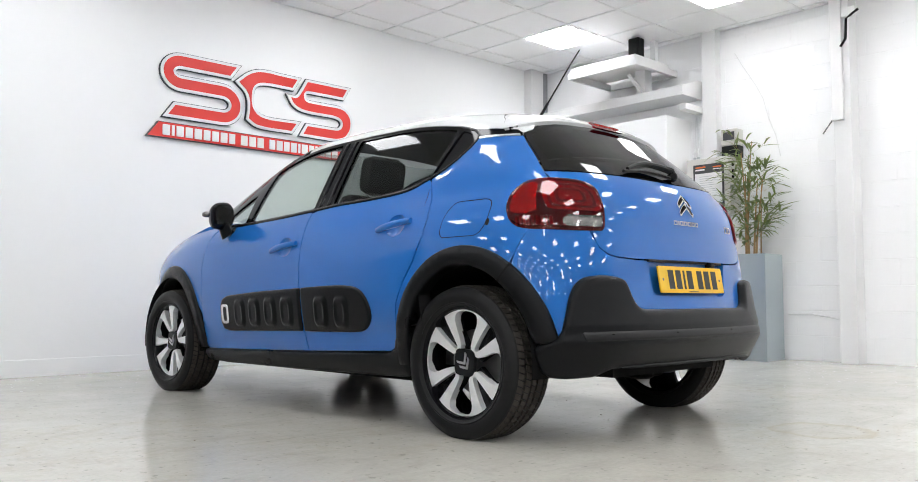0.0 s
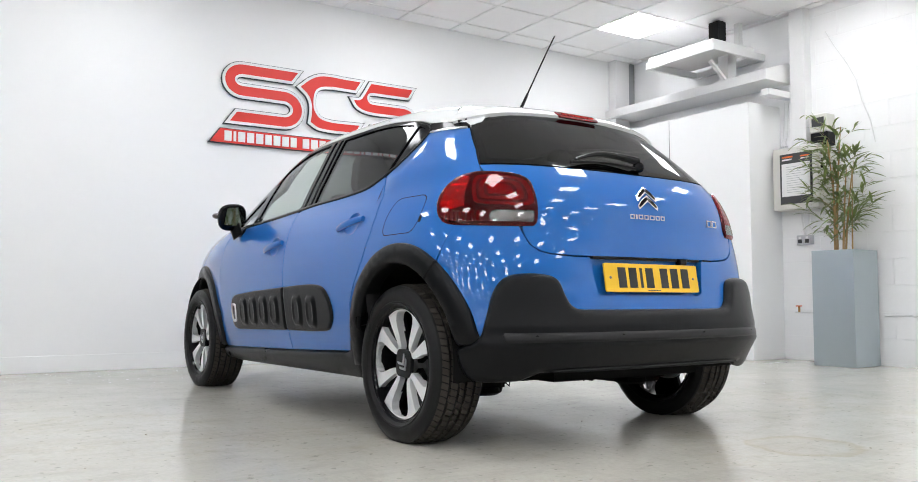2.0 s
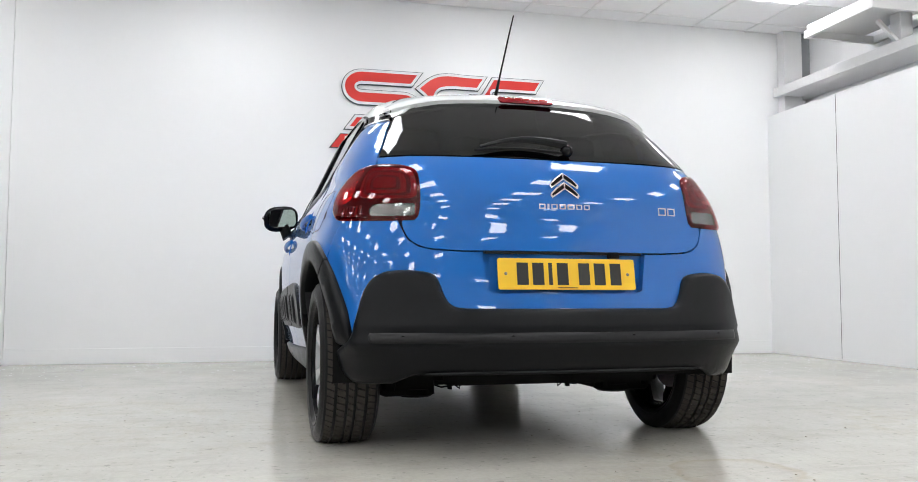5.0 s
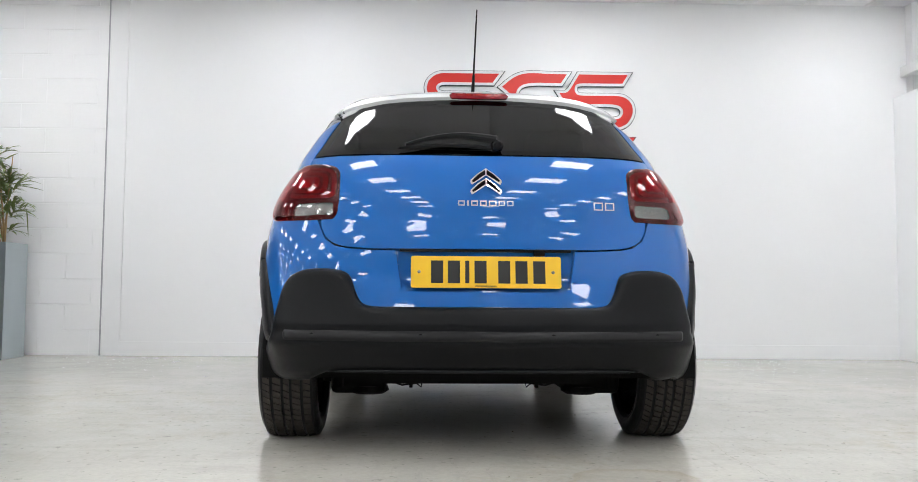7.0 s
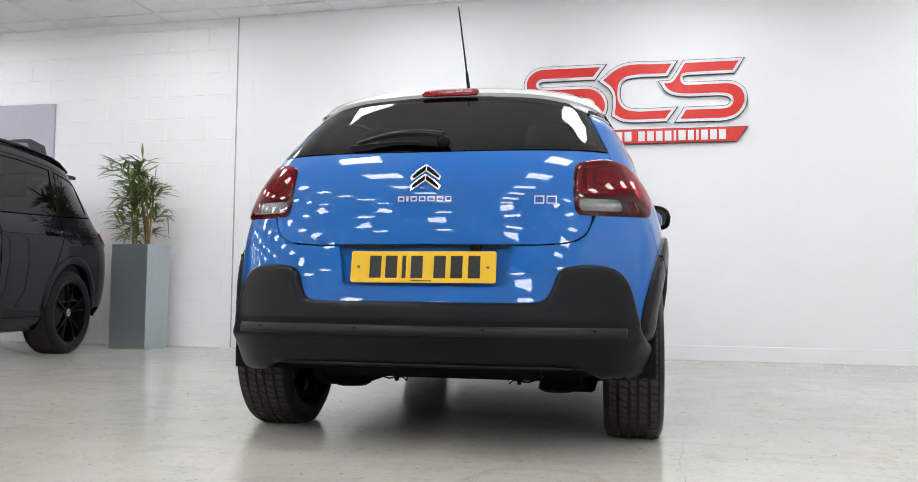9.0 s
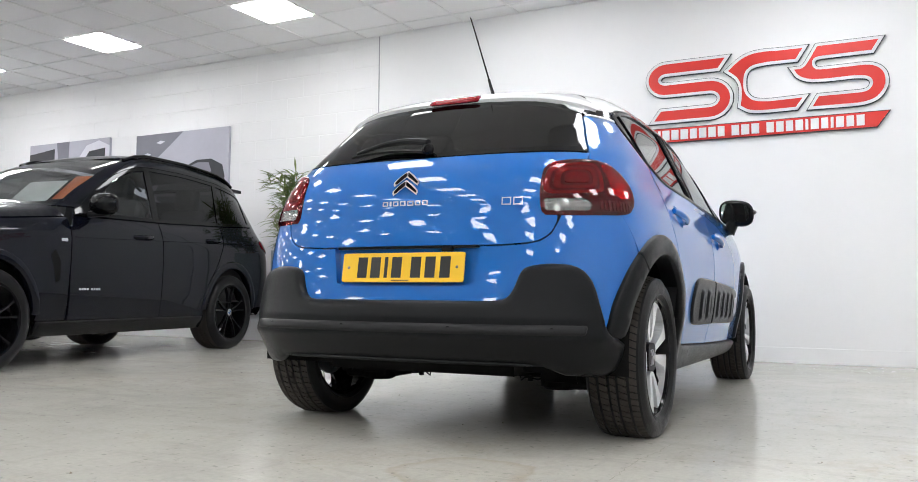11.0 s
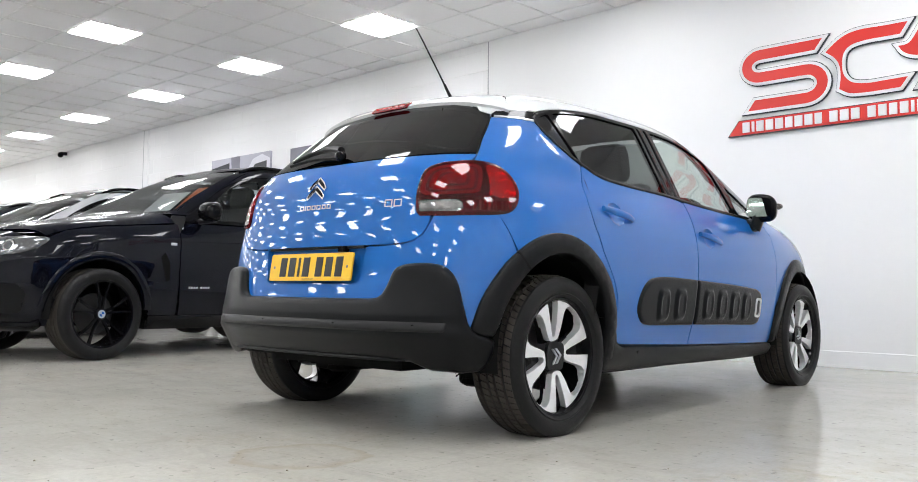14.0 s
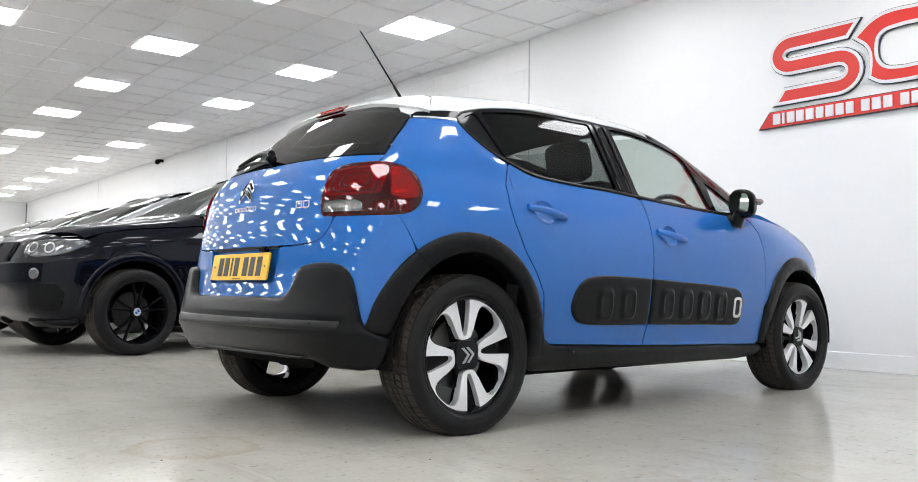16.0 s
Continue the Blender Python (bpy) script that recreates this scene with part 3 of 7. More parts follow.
def make_wheel(parent, hub, side, turn, radius=0.316, width=0.205, rim=0.228):
    """Tyre with grooved tread, black pocketed alloy with four pairs of bright spokes, cap. side: +1 faces +x."""
    w = new("wheel")
    w.parent = parent
    w.matrix_basis = pose(*hub) @ (Matrix.Identity(4) if side > 0 else pose(0, 0, 0, 0, 0, 180))
    h = width / 2

    def flatten(bm):
        # the loaded tyre stands on a flat patch and bulges a little beside it
        for v in bm.verts:
            if v.co.z < 0.03 - hub[2]:
                v.co.x *= 1.0 + 0.03 * (0.03 - hub[2] - v.co.z) / 0.03
            v.co.z = max(v.co.z, 0.0005 - hub[2])
    bm = bmesh.new()
    prof = [(h - 0.012, rim - 0.004), (h - 0.002, rim + 0.008), (h + 0.005, rim + 0.012), (h + 0.006, rim + 0.015), (h + 0.003, rim + 0.018), (h + 0.006, rim + 0.024), (h + 0.009, rim + 0.040), (h + 0.006, rim + 0.056), (h - 0.001, radius - 0.022), (h - 0.007, radius - 0.011), (h - 0.0145, radius - 0.0085)]
    back = [(-x, r) for x, r in prof[::-1]]
    lathe(bm, prof, 96)
    lathe(bm, back, 96)
    # groove floor in the darker rubber, which paints in the grooves' shade
    lathe(bm, [(-0.089, radius - 0.0120), (-0.06, radius - 0.0090), (0.06, radius - 0.0090), (0.089, radius - 0.0120)], 96)
    flatten(bm)
    part("tyre", bm, RUBBER, w, "black rubber tyre", smooth=True)
    # tread: ribs with grooves, and cross sipes in the shoulders
    bm = bmesh.new()
    ribs = [(-0.092, -0.062), (-0.050, -0.021), (-0.010, 0.010), (0.021, 0.050), (0.062, 0.092)]
    n = 72
    for r0, r1 in ribs:
        for k in range(n):
            a0, a1 = 2 * math.pi * (k + 0.05) / n, 2 * math.pi * (k + 0.86) / n
            sk = 0.35 * (2 * math.pi / n)
            pr = []
            for x, q in ((r0, 0), (r1, sk)):
                crown = radius - 0.25 * x * x - 0.006 * max(0.0, (abs(x) - 0.068) / 0.02) ** 2
                for rr in (radius - 0.010, crown):
                    for a in (a0 + q, a1 + q):
                        pr.append(bm.verts.new((x, rr * math.cos(a), rr * math.sin(a))))
            for f in ((0, 1, 3, 2), (4, 6, 7, 5), (0, 2, 6, 4), (1, 5, 7, 3), (2, 3, 7, 6)):
                bm.faces.new([pr[i] for i in f])
    flatten(bm)
    part("tread", bm, TREAD, w, "grooved tread blocks")
    # barrel and dark pockets
    bm = bmesh.new()
    lathe(bm, [(h - 0.010, rim - 0.002), (h - 0.012, rim - 0.010), (h - 0.03, rim - 0.016), (0.02, rim - 0.024), (-h + 0.02, rim - 0.016), (-h + 0.01, rim - 0.002)], 72)
    part("rim", bm, GLOSS_BLACK, w, "gloss black rim barrel", smooth=True)
    bm = bmesh.new()
    lathe(bm, [(0.0, 0.0), (0.0, 0.135), (-0.012, 0.135), (-0.012, 0.0)], 48)
    part("brake_disc", bm, STEEL, w, "dull steel brake disc", smooth=True)
    # black star behind the bright faces
    fx = h - 0.024
    def turned(r, t, k, s):
        r, t = r * rim / 0.214, t * rim / 0.214
        a = 2 * math.pi * k / 4 + radians(turn)
        return (r * math.cos(a) - s * t * math.sin(a), r * math.sin(a) + s * t * math.cos(a))

    def place(u, v, d):
        r = math.hypot(u, v)
        return (d - 0.020 * max(0.0, (0.18 - r) / 0.18) ** 1.4, u, v)
    bm = bmesh.new()
    for k in range(4):
        out = [(0.05, -0.036), (0.12, -0.052), (0.160, -0.070), (0.185, -0.083), (0.204, 0.0), (0.185, 0.083), (0.160, 0.070), (0.12, 0.052), (0.05, 0.036)]
        prism(bm, [turned(r, t, k, 1) for r, t in out], place, fx - 0.050, fx - 0.026)
    part("spoke_backing", bm, GLOSS_BLACK, w, "gloss black spoke pockets")
    # a bright blade runs from the hub to the rim and on along it to the middle of the wide pocket; two blades share a hub end
    polar = lambda r, a: (r * math.cos(radians(a)), r * math.sin(radians(a)))
    inner = [(0.335, 0.0), (0.345, 0.028), (0.375, 0.047), (0.50, 0.076), (0.65, 0.104), (0.80, 0.130), polar(1.0, 9.0), polar(1.0, 14), polar(1.0, 20), polar(1.0, 27), polar(1.0, 33), polar(1.0, 39), polar(1.0, 45)]
    outer = [(0.272, 0.0), (0.278, 0.075), (0.31, 0.135), (0.45, 0.208), (0.60, 0.265), (0.74, 0.330), polar(0.85, 25.3), polar(0.885, 26.2), polar(0.915, 27.6), polar(0.940, 30), polar(0.954, 33.5), polar(0.960, 39), polar(0.960, 45)]
    face_r = 0.957 * rim
    for k in range(4):
        for s in (1, -1):
            bm = bmesh.new()
            rows = []
            for a, b in zip(inner, outer):
                row = []
                for q, d in ((a, fx - 0.034), (a, fx), (b, fx), (b, fx - 0.034)):
                    ang = 2 * math.pi * k / 4 + radians(turn)
                    r, t = q[0] * face_r, q[1] * face_r * s
                    row.append(bm.verts.new(place(r * math.cos(ang) - t * math.sin(ang), r * math.sin(ang) + t * math.cos(ang), d)))
                rows.append(row)
            for r0, r1 in zip(rows, rows[1:]):
                for n in range(3):
                    bm.faces.new((r0[n], r0[n + 1], r1[n + 1], r1[n]))
            part("spoke", bm, ALLOY, w, "bright machined alloy spoke")
    bm = bmesh.new()
    lathe(bm, [(h - 0.016, rim - 0.0078), (h - 0.010, rim - 0.0050), (h - 0.008, rim - 0.001), (h - 0.010, rim + 0.003)], 96)
    part("rim_lip", bm, GLOSS_BLACK, w, "gloss black rim lip", smooth=True)
    bm = bmesh.new()
    sq = rounded([(-0.058, -0.050), (0.050, -0.058), (0.058, 0.050), (-0.050, 0.058)], 0.03, 5)
    prism(bm, sq, lambda u, v, d: (d, u, v), fx - 0.022, fx - 0.006)
    cap = part("centre_cap", bm, PLASTIC_SMOOTH, w, "black square centre cap")
    bm = bmesh.new()
    ct, st = math.cos(radians(turn - 93)), math.sin(radians(turn - 93))
    for o in (-0.012, 0.012):
        for s in (1, -1):
            q = [(o + 0.010, 0.0), (o + 0.022, 0.0), (o - 0.006, s * 0.030), (o - 0.018, s * 0.030)]
            prism(bm, q if s > 0 else q[::-1], lambda u, v, d: (d, u * ct - v * st, u * st + v * ct), fx - 0.006, fx - 0.002)
    part("cap_chevrons", bm, SATIN, cap, "silver double chevron")
    return w


def make_hatchback():
    car = thing("hatchback_car", "blue small hatchback with white roof and black plastic cladding, parked", "car")
    S = HATCH
    # doors
    rear_door = [(0.372, 0.45), (0.385, 0.36), (0.43, 0.332), (1.058, 0.306), (1.075, 0.45), (1.088, 0.62), (1.093, 0.80), (1.098, 0.99)]
    rear_door += [p for p in inset_line(BELT, -0.004) if 0.26 < p[0] < 1.095]
    rear_door += [(0.262, 1.078), (0.212, 0.985), (0.196, 0.90), (0.205, 0.83), (0.25, 0.72), (0.315, 0.63), (0.362, 0.54)]
    front_door = [(1.064, 0.306), (1.6, 0.290), (2.085, 0.278), (2.112, 0.30), (2.118, 0.5), (2.115, 0.76), (2.10, 0.88), (2.06, 0.94), (2.02, 0.962)]
    front_door += [p for p in inset_line(BELT, -0.004) if 1.105 < p[0] < 2.02]
    front_door += [(1.104, 0.99), (1.099, 0.80), (1.094, 0.62), (1.081, 0.45)]
    doors = {}
    grips = {"rear_door": (0.290, 0.902, 0.508, 0.868), "front_door": (1.135, 0.842, 1.358, 0.808)}

    def cup_loop(nm):
        ya, za, yb, zb = grips[nm]
        return [(ya * 0.5 + yb * 0.5 - 0.006 + 0.062 * math.cos(a * 0.2618), (za + zb) / 2 + 0.050 * math.sin(a * 0.2618)) for a in range(24)]
    for nm, loop in (("rear_door", rear_door), ("front_door", front_door)):
        for sgn in (1, -1):
            doors[nm, sgn] = panel(S, nm, "side", [loop, cup_loop(nm)], BLUE, car, 0.03, 0.0, 0.03, mirror=sgn < 0)
    # fenders, bonnet, front bumper
    arch_f = ellipse(2.53, 0.31, 0.40, 0.435, 180, 0, 30)
    fender = [(2.121, 0.48), (2.118, 0.76), (2.104, 0.885), (2.066, 0.946), (2.03, 0.972), (2.2, 0.975), (2.45, 0.955), (2.7, 0.915), (2.93, 0.85), (3.05, 0.76), (3.08, 0.34), (2.93, 0.33)] + arch_f[::-1][2:-8]
    both(S, "front_fender", "side", [fender], BLUE, car, 0.035, 0.0, 0.03)
    panel(S, "bonnet", "top", [[(-0.62, 2.45), (0.0, 2.55), (0.62, 2.45), (0.66, 2.7), (0.60, 2.95), (0.45, 3.14), (-0.45, 3.14), (-0.60, 2.95), (-0.66, 2.7)]], BLUE, car, 0.05, 0.0, 0.03)
    panel(S, "front_bumper", "front", [[(-0.60, 0.24), (0.60, 0.24), (0.62, 0.40), (0.60, 0.78), (-0.60, 0.78), (-0.62, 0.40)]], BLUE, car, 0.06, 0.0, 0.03, axis=3.0)
    both(S, "front_corner_trim", "side", [[(2.93, 0.31), (3.12, 0.30), (3.13, 0.42), (2.95, 0.42)]], PLASTIC, car, 0.03, 0.012, 0.03)
    # quarter panels
    arch_r = ellipse(-0.045, 0.31, 0.40, 0.445, 0, 124, 30)
    quarter = [(0.258, 1.086)] + DLO_REAR[1:] + [(0.063, 1.254), (-0.02, 1.2550), (-0.130, 1.252), (-0.175, 1.206), (-0.24, 1.142), (-0.297, 1.080), (-0.345, 1.03), (-0.36, 0.95), (-0.36, 0.86), (-0.332, 0.832), (-0.307, 0.78), (-0.291, 0.738), (-0.268, 0.690)]
    quarter += [p for p in arch_r[::-1]] + [(0.366, 0.45), (0.357, 0.54), (0.31, 0.627), (0.245, 0.717), (0.20, 0.828), (0.191, 0.90), (0.207, 0.987)]
    def pillar_crown(q):
        near = np.clip(edge_distance(q, [quarter]) / 0.075, 0, 1)
        high = np.clip((q[:, 1] - 1.00) / 0.10, 0, 1)
        return 0.010 * (1 - (1 - near) ** 2) * high * high * (3 - 2 * high)
    both(S, "quarter_panel", "side", [quarter], BLUE, car, 0.02, 0.0, 0.03, bulge=pillar_crown)
    # filler flap line on the left side
    flap = rounded([(-0.155, 0.968), (-0.150, 0.865), (-0.115, 0.814), (0.085, 0.812), (0.102, 0.835), (0.094, 0.905), (0.055, 0.966)], 0.05)
    flap_in = [(-0.02 + (y + 0.02) * 0.975, 0.89 + (z - 0.89) * 0.962) for y, z in flap]
    panel(S, "fuel_flap_seam", "side", [flap, flap_in], DARK, car, 0.02, 0.0006, 0.002, mirror=True, label="dark seam of the fuel flap")
    notch = [(-0.152 + 0.009 * math.cos(a * 0.5236), 0.868 + 0.015 * math.sin(a * 0.5236)) for a in range(12)]
    panel(S, "fuel_flap_notch", "side", [notch], DARK, car, 0.01, 0.0012, 0.0, mirror=True, label="dark finger notch of the fuel flap")
    # tailgate and rear bumper
    def wrapped(y, z, du=0.0):
        o, d, far = rays("side", np.array([[y, z]]), 0)
        p, _ = S.cast(o, d, far)
        return (1.2 * p[0][0] / (0.6 - p[0][1]) + du, z)
    hatch_edge = [(0.40, 0.722), (0.50, 0.728), (0.555, 0.738), (0.60, 0.762), (0.628, 0.80), (0.66, 0.86), wrapped(-0.36, 0.95, -0.012), wrapped(-0.345, 1.03, -0.008), wrapped(-0.302, 1.072, -0.006)]
    hatch = smooth_line(hatch_edge, 4)
    hatch = hatch + [(0.5, 1.066), (0.0, 1.062), (-0.5, 1.066)] + [(-u, v) for u, v in hatch[::-1]]
    tailgate = panel(S, "tailgate", "wrap", [hatch], BLUE, car, 0.03, 0.0, 0.03)
    top = [(0.395, 0.716), (0.505, 0.722), (0.56, 0.732), (0.606, 0.757), (0.636, 0.80)]
    side = [(0.66, 0.838), (0.78, 0.840)] + [wrapped(y, z, -0.001) for y, z in [(-0.334, 0.838), (-0.309, 0.78), (-0.293, 0.738)] + ellipse(-0.045, 0.31, 0.40, 0.445, 125, 168, 8)]
    low = [(0.83, 0.40), (0.79, 0.50), (0.76, 0.56), (0.70, 0.60), (0.55, 0.61), (0.47, 0.54), (0.41, 0.505)]
    half = top + side + low
    blue_low = [(0.322, 0.715)] + half + [(-u, v) for u, v in half[::-1]] + [(-0.322, 0.715), (-0.312, 0.66), (-0.297, 0.585), (-0.265, 0.572), (0.265, 0.572), (0.297, 0.585), (0.312, 0.66)]
    panel(S, "rear_bumper_cover", "wrap", [blue_low], BLUE, car, 0.03, 0.0, 0.035)
    panel(S, "plate_recess", "wrap", [[(-0.33, 0.56), (0.33, 0.56), (0.335, 0.735), (-0.335, 0.735)]], BLUE, car, 0.04, -0.028, 0.004)
    edge = smooth_line([(0.0, 0.519), (0.30, 0.519), (0.395, 0.521), (0.435, 0.535), (0.460, 0.57), (0.485, 0.622), (0.52, 0.643), (0.60, 0.651), (0.69, 0.645), (0.745, 0.622), (0.783, 0.575), (0.808, 0.50), (0.835, 0.43), (0.870, 0.405)], 4)
    black = edge + [(0.935, 0.388), (0.962, 0.376), (0.950, 0.33), (0.915, 0.285), (0.87, 0.266), (0.80, 0.262), (0.66, 0.270), (0.57, 0.297), (0.0, 0.300)]
    black = black + [(-u, v) for u, v in black[::-1][1:-1]]
    def bumper_form(q):
        z = q[:, 1]
        inner = np.clip((0.93 - np.abs(q[:, 0])) / 0.14, 0, 1)
        lower = np.interp(z, [0.26, 0.300, 0.330, 0.350, 0.375, 0.396, 0.404, 0.445, 0.449, 0.47, 0.70], [0.0, 0.001, 0.003, 0.006, 0.012, 0.0200, 0.0205, 0.0040, 0.0090, 0.0085, 0.0085])
        return lower * inner
    bumper = panel(S, "rear_bumper", "wrap", [black], PLASTIC, car, 0.014, 0.024, 0.05, soft=0.024, bulge=bumper_form, label="black grained plastic bumper")
    strip = rounded([(-0.742, 0.444), (0.742, 0.444), (0.728, 0.409), (-0.728, 0.409)], 0.014, 4)
    # tilted strip; its lighter black paints in some of the ceiling light
    panel(S, "bumper_strip", "wrap", [strip], STRIP_LIT, bumper, 0.010, 0.0262, 0.0, soft=0.003, bulge=bumper_form, label="satin black bumper strip, lightened for the ceiling light on it")
    lip_low = smooth_line([(0.0, 0.318), (0.40, 0.318), (0.52, 0.314), (0.56, 0.309)], 5) + smooth_line([(0.56, 0.304), (0.50, 0.302), (0.40, 0.302), (0.0, 0.302)], 5)
    panel(S, "lower_lip", "wrap", [lip_low + [(-u, v) for u, v in lip_low[::-1][1:-1]]], PLASTIC, bumper, 0.008, 0.034, 0.02, soft=0.009, label="rolled lower edge of the bumper")
    for u in (-0.60, -0.22, 0.22, 0.60):
        c = [(u + 0.009 * math.cos(a * 0.5236), 0.424 + 0.009 * math.sin(a * 0.5236)) for a in range(12)]
        panel(S, "parking_sensor", "wrap", [c], GLOSS_BLACK, bumper, 0.01, 0.0365, 0.006, label="round black parking sensor")
    c1 = [(0.505 + 0.022 * math.cos(a * 0.2618), 0.478 + 0.022 * math.sin(a * 0.2618)) for a in range(24)]
    c2 = [(0.505 + 0.0205 * math.cos(a * 0.2618), 0.478 + 0.0205 * math.sin(a * 0.2618)) for a in range(24)]
    panel(S, "tow_eye_seam", "wrap", [c1, c2], DARK, bumper, 0.01, 0.0246, 0.0)
    # wheel arch cladding and sills
    ra = ellipse(-0.045, 0.31, 0.42, 0.468, -5, 168, 44)
    rb = ellipse(-0.035, 0.31, 0.338, 0.388, -5, 163, 40)
    both(S, "rear_arch_cladding", "side", [ra + [(-0.45, 0.395), (-0.37, 0.39)] + rb[::-1]], PLASTIC, car, 0.025, 0.018, 0.06, soft=0.011)
    seam = ellipse(-0.045, 0.31, 0.4195, 0.4675, 124.0, 125.0, 2) + ellipse(-0.035, 0.31, 0.342, 0.392, 125.6, 124.4, 2)
    both(S, "cladding_seam", "side", [seam], DARK, car, 0.02, 0.0184, 0.0, label="dark joint in the arch cladding")
    fa = ellipse(2.53, 0.31, 0.42, 0.455, -4, 184, 44)
    fb = ellipse(2.54, 0.31, 0.340, 0.378, -4, 184, 40)
    both(S, "front_arch_cladding", "side", [fa + fb[::-1]], PLASTIC, car, 0.03, 0.018, 0.06, soft=0.011)
    sill = [(0.30, 0.24), (0.34, 0.222), (1.9, 0.205), (2.12, 0.215), (2.14, 0.268), (2.0, 0.276), (1.06, 0.300), (0.44, 0.325), (0.395, 0.345), (0.375, 0.40), (0.30, 0.40)]
    both(S, "side_sill", "side", [sill], PLASTIC, car, 0.03, 0.016, 0.05, soft=0.014)
    # air bumps: two pads a side, with raised cells and a bright ring
    pads = {"rear": smooth_line([(1.060, 0.402), (0.80, 0.405), (0.62, 0.412), (0.555, 0.44), (0.53, 0.49), (0.555, 0.56), (0.61, 0.606), (0.70, 0.623), (0.85, 0.624), (1.068, 0.616)], 4),
            "front": [(1.078, 0.402), (1.078, 0.616), (1.5, 0.598), (1.80, 0.578), (1.85, 0.56), (1.872, 0.52), (1.872, 0.43), (1.855, 0.395), (1.80, 0.385)]}
    cells = {"rear": [(0.74, 0.50), (0.90, 0.502)], "front": [(1.19, 0.50), (1.345, 0.497), (1.50, 0.492), (1.65, 0.487)]}
    for nm in ("rear", "front"):
        loop = rounded(pads[nm], 0.012, 2) if nm == "front" else pads[nm]

        def cell_bulge(q, cs=cells[nm]):
            out = np.zeros(len(q))
            for cy, cz in cs:
                r = np.maximum(np.abs(q[:, 0] - cy) / 0.050, np.abs(q[:, 1] - cz) / 0.068)
                r2 = ((np.abs(q[:, 0] - cy) / 0.054) ** 4 + (np.abs(q[:, 1] - cz) / 0.074) ** 4) ** 0.25
                out += 0.0105 * np.clip((1.0 - r2) / 0.20, 0, 1) - 0.0035 * np.clip((0.62 - r2) / 0.16, 0, 1)
            return out
        for sgn in (1, -1):
            pad = panel(S, "air_bump_pad", "side", [loop], PLASTIC, doors[nm + "_door", sgn], 0.0085, 0.012, 0.004, soft=0.012, mirror=sgn < 0, bulge=cell_bulge, label="black rubbery air bump pad")
            if nm == "front":
                o1 = rounded([(1.775, 0.428), (1.845, 0.428), (1.845, 0.532), (1.775, 0.532)], 0.024)
                o2 = rounded([(1.786, 0.441), (1.834, 0.441), (1.834, 0.519), (1.786, 0.519)], 0.016)
                panel(S, "pad_ring", "side", [o1, o2], WHITE_PAINT, pad, 0.012, 0.0175, 0.0, mirror=sgn < 0, label="white oval ring")
    # windows
    top_line = [p for p in DLO_TOP]
    dlo = BELT[::-1][::-1]
    outer = [(2.17, 1.065), (2.14, 0.99), (2.08, 0.968)] + BELT + DLO_REAR[1:] + top_line

    def line_at(line, y):
        ys = [p[0] for p in line]
        if ys[0] > ys[-1]:
            return float(np.interp(y, ys[::-1], [p[1] for p in line][::-1]))
        return float(np.interp(y, ys, [p[1] for p in line]))

    def pane(y0t, y0b, y1t, y1b, top_in=0.016, low_in=0.014, k=8):
        """A window between two slanted sides, from belt to top line."""
        out = [(y0b + (y1b - y0b) * i / k, 0) for i in range(k + 1)]
        out = [(y, line_at(BELT, y) + low_in) for y, _ in out]
        tp = [y1t + (y0t - y1t) * i / k for i in range(k + 1)]
        return rounded(out + [(y, line_at(DLO_TOP, y) - top_in) for y in tp], 0.012, 2)

    quarter_glass = rounded([(0.262, 1.108), (0.20, 1.138), (0.148, 1.174), (0.105, 1.222), (0.09, 1.255), (0.105, 1.281), (0.15, 1.299), (0.171, 1.305)], 0.012, 2)
    rear_pane = pane(0.205, 0.262, 0.915, 0.942)
    front_pane = pane(1.066, 1.096, 1.66, 1.70)
    corner_pane = rounded([(1.745, 0.984), (1.93, 0.984), (2.0, 0.995), (1.985, 1.04), (1.86, 1.110), (1.765, 1.150)], 0.01, 2)
    both(S, "window_surround", "side", [outer, quarter_glass, rear_pane, front_pane, corner_pane], GLOSS_BLACK, car, 0.03, 0.002, 0.02)
    for nm, loop, mat, at in (("quarter_window", quarter_glass, GLOSS_BLACK, None), ("rear_window_pane", rear_pane, GLASS_TINT, "rear_door"), ("front_window_pane", front_pane, GLASS_CLEAR, "front_door"), ("corner_window_pane", corner_pane, GLASS_CLEAR, "front_door")):
        for sgn in (1, -1):
            g = panel(S, nm, "side", [loop], mat, doors[at, sgn] if at else car, 0.04, -0.004, 0.0, mirror=sgn < 0)
            g.visible_shadow = mat in (GLOSS_BLACK, GLASS_TINT)
    for ya, yb in ((0.940, 0.972), (1.008, 1.040)):
        strip = [(yb + 0.026, line_at(BELT, yb + 0.026) + 0.012), (ya + 0.026, line_at(BELT, ya + 0.026) + 0.012), (ya, line_at(DLO_TOP, ya) - 0.010), (yb, line_at(DLO_TOP, yb) - 0.010)]
        both(S, "pillar_strip", "side", [strip], GLOSS_BLACK, car, 0.010, 0.007, 0.004, soft=0.012, label="gloss black strip of the door pillar")
    # belt moulding
    mould = inset_line(BELT, 0.011) + inset_line(BELT, -0.001)[::-1]
    both(S, "belt_moulding", "side", [mould], SATIN_BLACK, car, 0.008, 0.007, 0.004, soft=0.005, label="satin black belt moulding")
